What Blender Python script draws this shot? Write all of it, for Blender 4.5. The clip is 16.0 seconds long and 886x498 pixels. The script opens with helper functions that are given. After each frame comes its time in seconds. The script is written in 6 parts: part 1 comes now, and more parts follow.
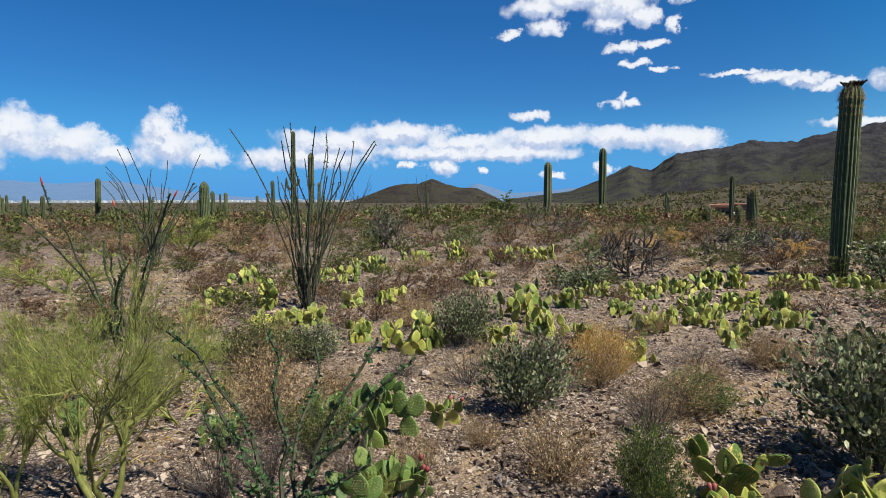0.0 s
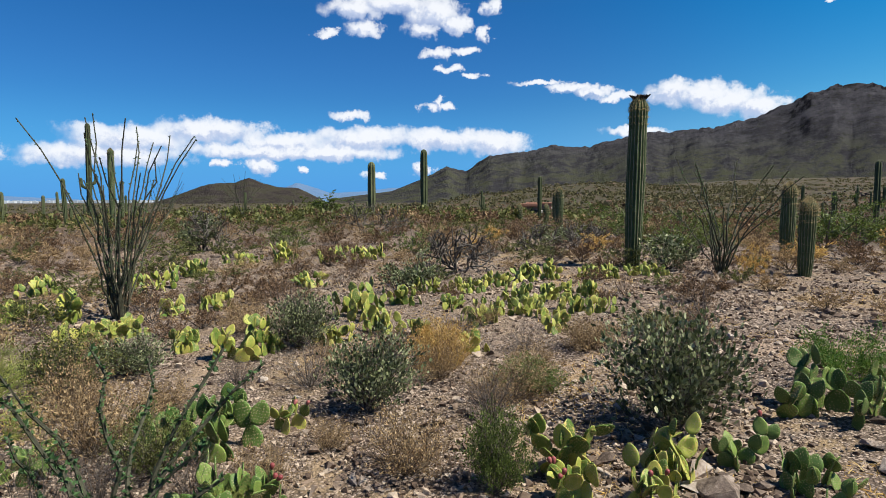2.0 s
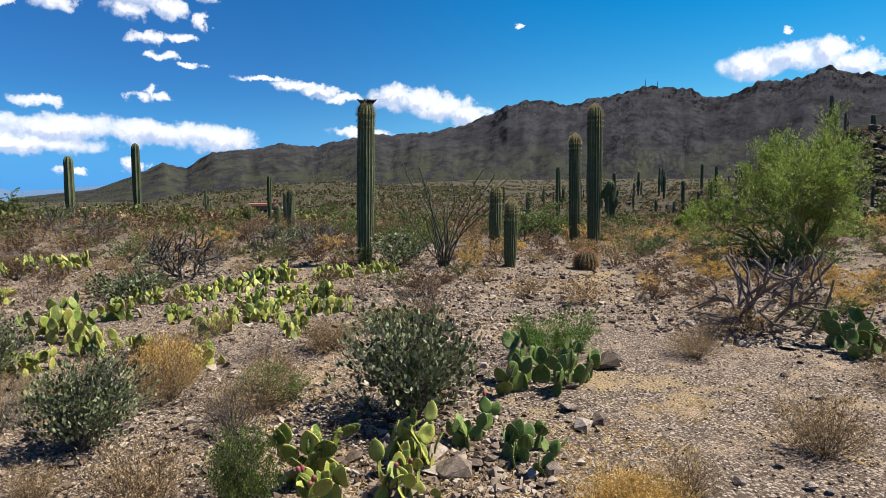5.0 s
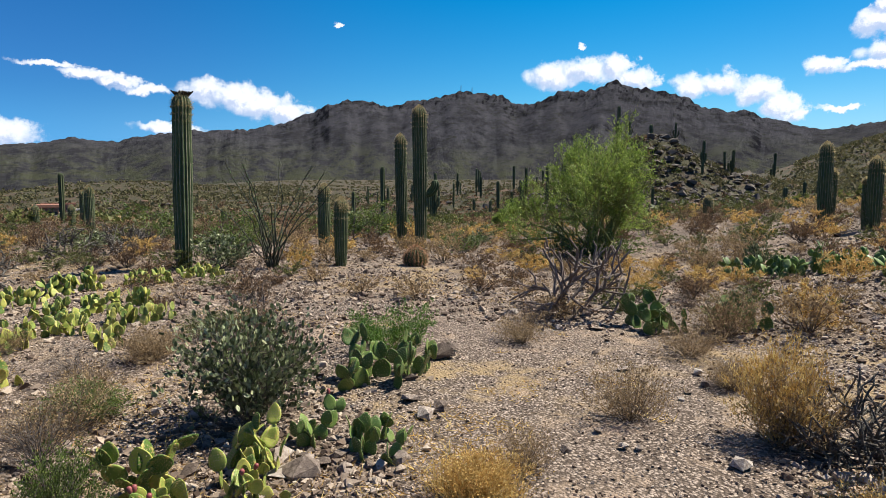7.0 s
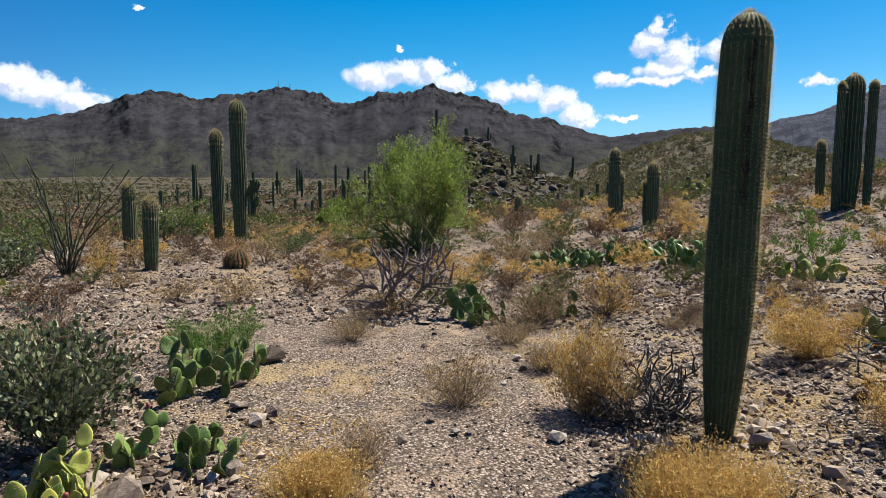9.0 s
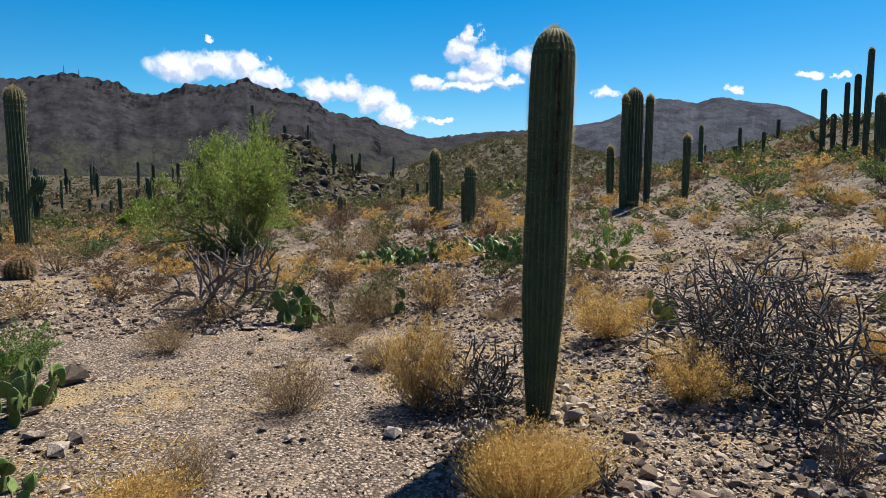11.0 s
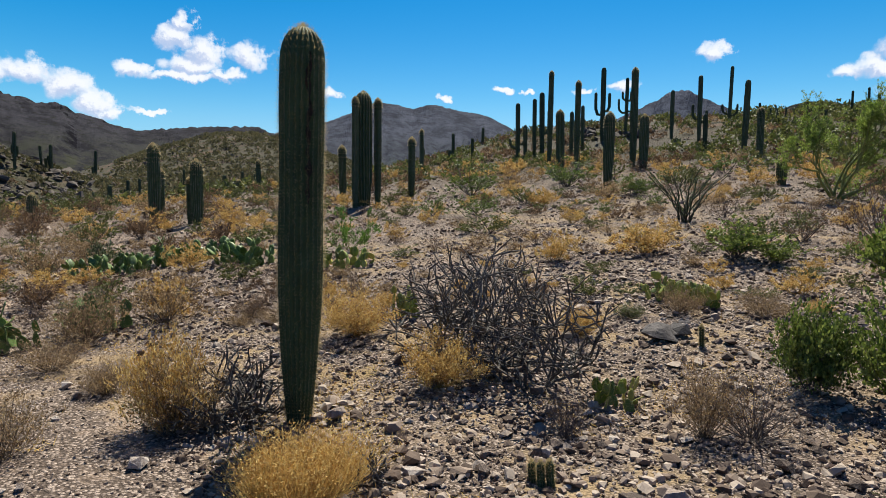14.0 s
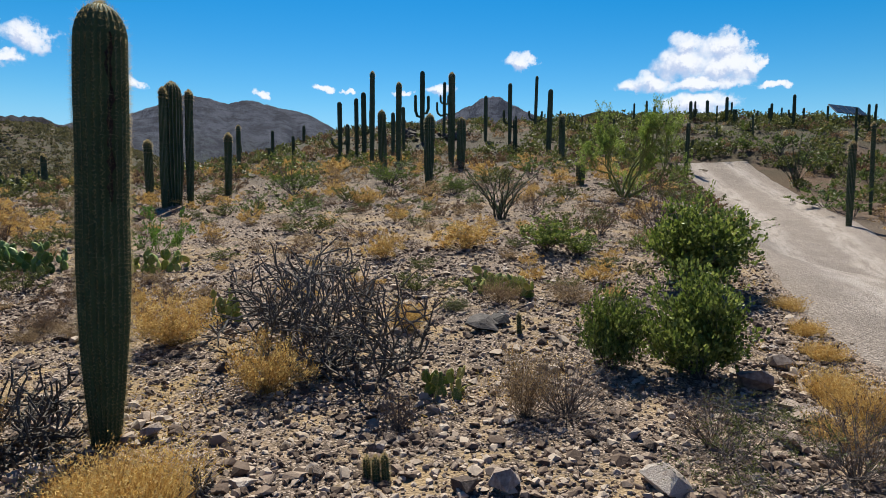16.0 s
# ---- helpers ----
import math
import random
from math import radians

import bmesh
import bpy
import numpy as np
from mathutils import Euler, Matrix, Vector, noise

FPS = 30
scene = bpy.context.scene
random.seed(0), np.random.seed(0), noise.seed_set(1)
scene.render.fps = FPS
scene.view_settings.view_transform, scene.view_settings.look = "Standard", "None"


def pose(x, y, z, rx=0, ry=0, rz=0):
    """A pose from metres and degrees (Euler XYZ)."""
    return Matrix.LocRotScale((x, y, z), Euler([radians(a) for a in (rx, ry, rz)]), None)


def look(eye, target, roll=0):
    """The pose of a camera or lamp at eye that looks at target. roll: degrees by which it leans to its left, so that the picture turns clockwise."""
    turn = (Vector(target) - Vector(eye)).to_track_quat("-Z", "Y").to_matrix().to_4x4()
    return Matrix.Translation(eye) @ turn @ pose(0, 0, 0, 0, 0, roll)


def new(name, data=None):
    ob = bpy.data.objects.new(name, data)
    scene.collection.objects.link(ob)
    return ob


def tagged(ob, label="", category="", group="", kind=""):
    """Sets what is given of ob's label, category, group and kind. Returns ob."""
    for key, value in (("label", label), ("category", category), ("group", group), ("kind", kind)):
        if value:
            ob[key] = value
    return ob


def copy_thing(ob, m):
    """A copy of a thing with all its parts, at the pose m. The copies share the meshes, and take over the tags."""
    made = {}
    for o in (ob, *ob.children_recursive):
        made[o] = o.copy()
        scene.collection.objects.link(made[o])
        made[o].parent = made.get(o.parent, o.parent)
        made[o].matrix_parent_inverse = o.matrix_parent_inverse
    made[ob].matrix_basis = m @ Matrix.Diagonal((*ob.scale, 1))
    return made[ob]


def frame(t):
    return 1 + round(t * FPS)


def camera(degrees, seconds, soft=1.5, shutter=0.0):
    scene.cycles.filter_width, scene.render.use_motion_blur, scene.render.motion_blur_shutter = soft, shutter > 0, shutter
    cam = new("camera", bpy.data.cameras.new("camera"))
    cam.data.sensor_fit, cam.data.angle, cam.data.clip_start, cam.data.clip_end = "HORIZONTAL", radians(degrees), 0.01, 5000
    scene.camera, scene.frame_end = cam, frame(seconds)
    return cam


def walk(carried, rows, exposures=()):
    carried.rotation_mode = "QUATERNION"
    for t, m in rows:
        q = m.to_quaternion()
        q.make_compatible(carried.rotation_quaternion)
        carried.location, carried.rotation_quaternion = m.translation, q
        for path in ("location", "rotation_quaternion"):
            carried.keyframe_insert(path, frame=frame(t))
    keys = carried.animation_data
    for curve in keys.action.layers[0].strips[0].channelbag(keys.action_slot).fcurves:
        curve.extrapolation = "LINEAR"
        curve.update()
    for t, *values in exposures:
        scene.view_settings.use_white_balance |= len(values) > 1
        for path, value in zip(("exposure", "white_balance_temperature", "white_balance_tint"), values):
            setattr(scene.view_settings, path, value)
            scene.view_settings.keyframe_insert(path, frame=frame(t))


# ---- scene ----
cam = camera(70.86, 16.0, soft=0.5)
ROWS = [
    (0.0, 0.000, -0.000, 1.600, 85.21, 0.01, 0.00),
    (0.5, -0.023, 0.005, 1.598, 85.25, -0.06, -4.01),
    (1.0, -0.073, 0.022, 1.599, 85.23, -0.08, -8.04),
    (1.5, -0.101, 0.025, 1.596, 85.22, -0.06, -12.15),
    (2.0, -0.131, 0.009, 1.590, 85.19, 0.06, -16.22),
    (2.5, -0.137, 0.005, 1.594, 85.16, 0.15, -20.30),
    (3.0, -0.133, -0.007, 1.608, 85.12, 0.00, -24.40),
    (3.5, -0.124, 0.001, 1.624, 85.12, -0.10, -28.51),
    (4.0, -0.130, 0.030, 1.625, 85.13, -0.10, -32.56),
    (6.5, -0.232, 0.067, 1.595, 85.09, 0.06, -52.66),
    (7.0, -0.254, 0.098, 1.591, 85.11, 0.05, -56.67),
    (7.5, -0.278, 0.116, 1.588, 85.09, -0.02, -60.72),
    (8.0, -0.298, 0.110, 1.588, 85.07, -0.06, -64.77),
    (8.5, -0.314, 0.120, 1.591, 85.05, -0.03, -68.79),
    (9.0, -0.319, 0.131, 1.588, 85.05, -0.09, -72.88),
    (11.5, -0.336, 0.222, 1.590, 84.97, -0.08, -93.21),
    (12.0, -0.328, 0.286, 1.590, 84.94, -0.19, -97.34),
    (12.5, -0.334, 0.326, 1.601, 84.93, -0.13, -101.42),
    (13.0, -0.313, 0.319, 1.606, 84.95, -0.11, -105.49),
    (13.5, -0.308, 0.305, 1.605, 84.93, -0.19, -109.60),
    (14.0, -0.291, 0.343, 1.598, 84.96, -0.14, -113.66),
    (14.5, -0.264, 0.380, 1.572, 84.97, -0.04, -117.65),
    (15.0, -0.266, 0.352, 1.571, 85.00, 0.04, -121.68),
    (15.5, -0.268, 0.353, 1.568, 84.97, -0.10, -125.73),
    (16.0, -0.271, 0.364, 1.579, 84.98, -0.18, -129.76),
]
walk(cam, [(t, pose(x, y, z, rx, ry, rz)) for t, x, y, z, rx, ry, rz in ROWS],
     exposures=[(0.0, 0.75), (3.5, 0.90), (7.0, 1.0), (9.0, 1.0), (12.5, 0.90), (16.0, 0.84)])

# ---- sky, clouds and sun ----
SUN_AZ, SUN_EL = 124.0, 55.0


def value_node(tree, op, a, b=None, c=None, clamp=False):
    n = tree.nodes.new("ShaderNodeMath")
    n.operation, n.use_clamp = op, clamp
    for i, v in enumerate((a, b, c)):
        if v is None:
            continue
        if isinstance(v, (int, float)):
            n.inputs[i].default_value = v
        else:
            tree.links.new(v, n.inputs[i])
    return n.outputs[0]


def vector_node(tree, op, a, b=None, c=None):
    n = tree.nodes.new("ShaderNodeVectorMath")
    n.operation = op
    for i, v in enumerate((a, b, c)):
        if v is None:
            continue
        if isinstance(v, (tuple, list)):
            n.inputs[i].default_value = v
        else:
            tree.links.new(v, n.inputs[i])
    return n.outputs["Value"] if op in ("LENGTH", "DOT_PRODUCT") else n.outputs["Vector"]


def smooth_range(tree, v, lo, hi, a=0.0, b=1.0):
    n = tree.nodes.new("ShaderNodeMapRange")
    n.interpolation_type = "SMOOTHSTEP"
    tree.links.new(v, n.inputs[0])
    for i, x in zip((1, 2, 3, 4), (lo, hi, a, b)):
        n.inputs[i].default_value = x
    return n.outputs[0]


def noise_node(tree, vec, scale, detail=6.0, rough=0.6, dims="3D"):
    n = tree.nodes.new("ShaderNodeTexNoise")
    n.noise_dimensions = dims
    if vec is not None:
        tree.links.new(vec, n.inputs["Vector"])
    n.inputs["Scale"].default_value, n.inputs["Detail"].default_value, n.inputs["Roughness"].default_value = scale, detail, rough
    return n


def mix_colour(tree, fac, a, b, blend="MIX"):
    n = tree.nodes.new("ShaderNodeMix")
    n.data_type, n.blend_type = "RGBA", blend
    for i, v in ((0, fac), (6, a), (7, b)):
        if isinstance(v, (int, float)):
            n.inputs[i].default_value = v
        elif isinstance(v, (tuple, list)):
            n.inputs[i].default_value = (*v, 1.0)[:4]
        else:
            tree.links.new(v, n.inputs[i])
    return n.outputs[2]


# cloud puffs: compass angle, height angle, half width, half height, in degrees
CLOUD_BANKS = [
    # heaped clouds over the far valley
    [(-38, 4.4, 5, 2.6), (-34.5, 4.9, 3.6, 2.0), (-30.6, 4.2, 3.4, 1.5), (-28, 3.4, 2.4, 0.9), (-24, 5.5, 1.7, 2.0), (-23.5, 4.2, 3.4, 1.7), (-20.6, 3.4, 2.2, 1.1)],
    # long bank with a flat top
    [(-10, 4.8, 6, 1.2), (-4, 5.6, 5.5, 1.2), (2, 4.7, 5, 1.1), (9, 5.2, 5, 1.15), (16, 5.2, 5.4, 1.1), (21, 4.8, 3.6, 1.3), (-12, 3.4, 7, 1.1), (6, 4.0, 7, 0.9)],
    [(0, 2.7, 1.4, 0.8), (-3.0, 2.9, 1.2, 0.5), (4, 2.3, 0.8, 0.5), (10, 2.0, 1.2, 0.35), (14.4, 2.5, 1.1, 0.8), (1, 4.0, 9, 0.8)],
    [(7.9, 7.2, 1.8, 0.45), (15.0, 8.0, 0.9, 0.5), (15.8, 8.3, 0.7, 0.9), (16.9, 8.0, 1.0, 0.45)],
    # broken heap high up
    [(8.3, 16.2, 3, 1.0), (12.5, 16.8, 4, 1.0), (15.5, 16.0, 3.2, 1.4), (20.5, 16.4, 1.0, 0.8), (9.3, 14.6, 1.7, 0.8), (14.6, 14.6, 1.8, 0.8), (17.2, 15.0, 1.8, 0.9),
     (5.9, 14.0, 1.2, 0.4), (19.8, 14.3, 0.7, 0.9), (15.7, 12.6, 1.5, 0.5), (18.4, 12.7, 1.4, 0.35), (16.8, 11.4, 1.2, 0.35), (18.8, 10.8, 1.2, 0.3)],
    # combed streak and the wedge after it
    [(24.5, 10.0, 2.5, 0.28), (28.0, 9.5, 2.6, 0.45), (29.6, 9.1, 2.4, 0.42), (31.4, 8.6, 2.4, 0.4), (36.2, 8.9, 2.4, 1.0), (38.4, 8.4, 3.0, 1.2), (40.5, 7.8, 3.2, 1.2), (42.6, 7.2, 2.4, 1.0), (33.5, 5.6, 3.0, 0.5)],
    [(66.5, 10.4, 2.8, 1.2), (69, 10.8, 2.6, 1.2), (71.8, 11.0, 1.6, 1.2), (73.6, 9.9, 2.2, 0.9), (68.8, 13.0, 0.7, 0.25), (47.5, 14.9, 0.8, 0.2)],
    [(78.2, 9.0, 1.8, 1.2), (80.6, 9.2, 1.8, 1.1), (83.0, 8.4, 2.0, 1.2), (84.8, 7.2, 1.8, 1.2), (86.0, 6.3, 1.3, 0.7), (88.8, 6.7, 1.8, 0.25)],
    # towering heap
    [(91.6, 13.9, 1.0, 1.1), (91.0, 12.6, 1.6, 1.0), (93.2, 11.8, 1.6, 1.3), (92.2, 10.6, 2.6, 0.9), (88.0, 10.0, 1.6, 0.7), (91.5, 9.6, 4.4, 0.45), (96.6, 11.6, 1.9, 1.2), (94.8, 10.0, 1.6, 0.5)],
    [(103.4, 8.8, 0.9, 0.5), (113.8, 8.6, 0.7, 0.4), (119.2, 9.3, 1.1, 0.3), (121.4, 8.9, 0.7, 0.2), (126.2, 9.1, 1.2, 0.3), (129.4, 9.4, 1.7, 0.5), (136.6, 11.6, 1.6, 0.8)],
    [(151.0, 12.4, 1.9, 1.1), (153.6, 12.0, 1.9, 1.4), (150.4, 11.0, 2.6, 1.4), (153.5, 10.4, 3.0, 1.4), (148, 9.6, 1.8, 0.9), (146.2, 9.3, 1.4, 0.6), (155.8, 10.3, 1.0, 0.8),
     (152, 9.2, 4.0, 0.6), (157.2, 8.8, 1.6, 0.3), (151.5, 7.6, 3.4, 1.0)],
]


def cloud_field(tree, coords):
    near = None
    for bank in CLOUD_BANKS:
        for a, e, w, h in bank:
            v = vector_node(tree, "MULTIPLY_ADD", coords, (1 / w, 1 / h, 0.0), (-a / w, -e / h, 0.0))
            d = vector_node(tree, "LENGTH", v)
            near = d if near is None else value_node(tree, "SMOOTH_MIN", near, d, 0.25)
    return near


def make_world():
    world = bpy.data.worlds.new("desert_sky")
    scene.world, world.use_nodes = world, True
    tree = world.node_tree
    tree.nodes.clear()
    sky = tree.nodes.new("ShaderNodeTexSky")
    sky.sky_type, sky.sun_disc = "NISHITA", False
    sky.sun_elevation, sky.sun_rotation = radians(SUN_EL), radians(SUN_AZ)
    sky.altitude, sky.air_density, sky.dust_density, sky.ozone_density = 900, 1.0, 0.35, 3.0
    tint = tree.nodes.new("ShaderNodeHueSaturation")
    tint.inputs["Saturation"].default_value, tint.inputs["Value"].default_value = 1.52, SKY_GAIN
    tint.inputs["Hue"].default_value = 0.499
    tree.links.new(sky.outputs[0], tint.inputs["Color"])
    way = tree.nodes.new("ShaderNodeTexCoord").outputs["Generated"]
    xyz = tree.nodes.new("ShaderNodeSeparateXYZ")
    tree.links.new(way, xyz.inputs[0])
    az = value_node(tree, "MULTIPLY", value_node(tree, "ARCTAN2", xyz.outputs[0], xyz.outputs[1]), 180 / math.pi)
    el = value_node(tree, "MULTIPLY", value_node(tree, "ARCSINE", xyz.outputs[2]), 180 / math.pi)
    flat = tree.nodes.new("ShaderNodeCombineXYZ")
    tree.links.new(az, flat.inputs[0]), tree.links.new(el, flat.inputs[1])
    big = noise_node(tree, flat.outputs[0], 0.55, 5.0, 0.62, "2D")
    fine = noise_node(tree, flat.outputs[0], 2.2, 8.0, 0.68, "2D")
    heap = tree.nodes.new("ShaderNodeTexVoronoi")
    heap.voronoi_dimensions, heap.feature = "2D", "SMOOTH_F1"
    heap.inputs["Scale"].default_value, heap.inputs["Detail"].default_value = 0.62, 2.0
    tree.links.new(flat.outputs[0], heap.inputs["Vector"])
    puffs = value_node(tree, "MULTIPLY", value_node(tree, "SUBTRACT", heap.outputs["Distance"], 0.62), 0.42)
    wobble = vector_node(tree, "MULTIPLY", vector_node(tree, "SUBTRACT", big.outputs["Color"], (0.5, 0.5, 0.5)), (3.2, 1.5, 0.0))
    bent = vector_node(tree, "ADD", flat.outputs[0], wobble)
    here = cloud_field(tree, bent)
    above = cloud_field(tree, vector_node(tree, "ADD", bent, (0.35, 0.45, 0.0)))
    ragged = value_node(tree, "ADD", value_node(tree, "ADD", here, puffs), value_node(tree, "MULTIPLY", value_node(tree, "SUBTRACT", fine.outputs["Fac"], 0.5), 0.42))
    cover = smooth_range(tree, ragged, 1.12, 0.70)
    thick = smooth_range(tree, ragged, 1.0, 0.35)
    cover = value_node(tree, "MULTIPLY", cover, value_node(tree, "MULTIPLY_ADD", thick, 0.35, 0.62))
    light = value_node(tree, "ADD", value_node(tree, "SUBTRACT", value_node(tree, "SUBTRACT", above, here), puffs), value_node(tree, "MULTIPLY", value_node(tree, "SUBTRACT", fine.outputs["Fac"], 0.5), 1.1))
    bright = smooth_range(tree, light, -0.45, 0.28)
    white = mix_colour(tree, bright, (3.1, 3.6, 4.8), (5.35, 5.5, 5.8))
    veil = mix_colour(tree, value_node(tree, "MULTIPLY", smooth_range(tree, el, 9.0, 0.0), 0.85), mix_colour(tree, 1.0, tint.outputs[0], (1.0, 1.05, 0.96), "MULTIPLY"), (1.45, 2.95, 5.1))
    # deeper, purer blue on the side away from the sun, lighter over the range
    away = smooth_range(tree, az, 75, 12)
    low = smooth_range(tree, el, 19, 4)
    deep = mix_colour(tree, low, (0.62, 0.81, 0.94), (0.22, 0.65, 0.95))
    veil = mix_colour(tree, away, veil, mix_colour(tree, 1.0, mix_colour(tree, 1.0, veil, deep, "MULTIPLY"), (0.13, 0.0, 0.0), "ADD"))
    lift = value_node(tree, "MULTIPLY", smooth_range(tree, az, 25, 52), smooth_range(tree, az, 98, 66))
    veil = mix_colour(tree, lift, veil, mix_colour(tree, 1.0, veil, (1.0, 1.14, 1.1), "MULTIPLY"))
    both = mix_colour(tree, cover, veil, white)
    back = tree.nodes.new("ShaderNodeBackground")
    tree.links.new(both, back.inputs["Color"])
    back.inputs["Strength"].default_value = 0.1
    out = tree.nodes.new("ShaderNodeOutputWorld")
    tree.links.new(back.outputs[0], out.inputs["Surface"])


SKY_GAIN = 0.63
make_world()
sun_data = bpy.data.lights.new("sun", "SUN")
sun_data.energy, sun_data.angle, sun_data.color = 5.0, radians(0.53), (0.98, 0.94, 0.80)
sun = new("sun", sun_data)
sun.matrix_basis = look((0, 0, 0), (-math.sin(radians(SUN_AZ)) * math.cos(radians(SUN_EL)), -math.cos(radians(SUN_AZ)) * math.cos(radians(SUN_EL)), -math.sin(radians(SUN_EL))))

# ---- materials ----
TONE = 0.82  # sun-bleached desert colours, held to what such surfaces give back


def rough_surface(name, colours, scale, roughness=0.85, bump=0.3, bump_scale=None, detail=8.0, random_mix=0.0, island=False, sheen=0.0, speck=None, translucent=0.0, dots=None):
    """A dull natural surface: a ramp of colours over two scales of noise, fine relief, and a shade that varies from piece to piece."""
    m = bpy.data.materials.new(name)
    m.use_nodes = True
    tree = m.node_tree
    bsdf = tree.nodes["Principled BSDF"]
    where = tree.nodes.new("ShaderNodeTexCoord").outputs["Object"]
    one, two = noise_node(tree, where, scale, detail, 0.62), noise_node(tree, where, scale * 0.13, 3.0, 0.55)
    v = value_node(tree, "ADD", value_node(tree, "MULTIPLY", one.outputs["Fac"], 0.65), value_node(tree, "MULTIPLY", two.outputs["Fac"], 0.35))
    if random_mix:
        info = tree.nodes.new("ShaderNodeNewGeometry" if island else "ShaderNodeObjectInfo")
        shade = info.outputs["Random Per Island" if island else "Random"]
        v = value_node(tree, "ADD", v, value_node(tree, "MULTIPLY", value_node(tree, "SUBTRACT", shade, 0.5), random_mix))
    ramp = tree.nodes.new("ShaderNodeValToRGB")
    tree.links.new(v, ramp.inputs[0])
    spots = ramp.color_ramp.elements
    n = len(colours)
    for i, c in enumerate([[q * TONE for q in c] for c in colours]):
        p = 0.3 + 0.4 * i / max(1, n - 1)
        e = spots[i] if i < 2 else spots.new(p)
        e.position, e.color = p, (*c, 1)
    colour = ramp.outputs[0]
    if speck:
        fine = noise_node(tree, where, speck[1], 2.0, 0.5)
        colour = mix_colour(tree, smooth_range(tree, fine.outputs["Fac"], 0.56, 0.66), colour, speck[0])
    if dots:
        spots = tree.nodes.new("ShaderNodeTexVoronoi")
        spots.inputs["Scale"].default_value, spots.inputs["Randomness"].default_value = 9.0, 0.35
        tree.links.new(where, spots.inputs["Vector"])
        colour = mix_colour(tree, smooth_range(tree, spots.outputs["Distance"], 0.33, 0.17), colour, dots)
    tree.links.new(colour, bsdf.inputs["Base Color"])
    bsdf.inputs["Roughness"].default_value = roughness
    bsdf.inputs["Specular IOR Level"].default_value = 0.3
    if bump:
        rel = noise_node(tree, where, bump_scale or scale * 2.5, 6.0, 0.65)
        b = tree.nodes.new("ShaderNodeBump")
        b.inputs["Strength"].default_value, b.inputs["Distance"].default_value = bump, 0.02
        tree.links.new(rel.outputs["Fac"], b.inputs["Height"])
        tree.links.new(b.outputs[0], bsdf.inputs["Normal"])
    if translucent:
        glow = tree.nodes.new("ShaderNodeBsdfTranslucent")
        tree.links.new(colour, glow.inputs["Color"])
        both = tree.nodes.new("ShaderNodeMixShader")
        both.inputs[0].default_value = translucent
        tree.links.new(bsdf.outputs[0], both.inputs[1]), tree.links.new(glow.outputs[0], both.inputs[2])
        tree.links.new(both.outputs[0], tree.nodes["Material Output"].inputs["Surface"])
    return m


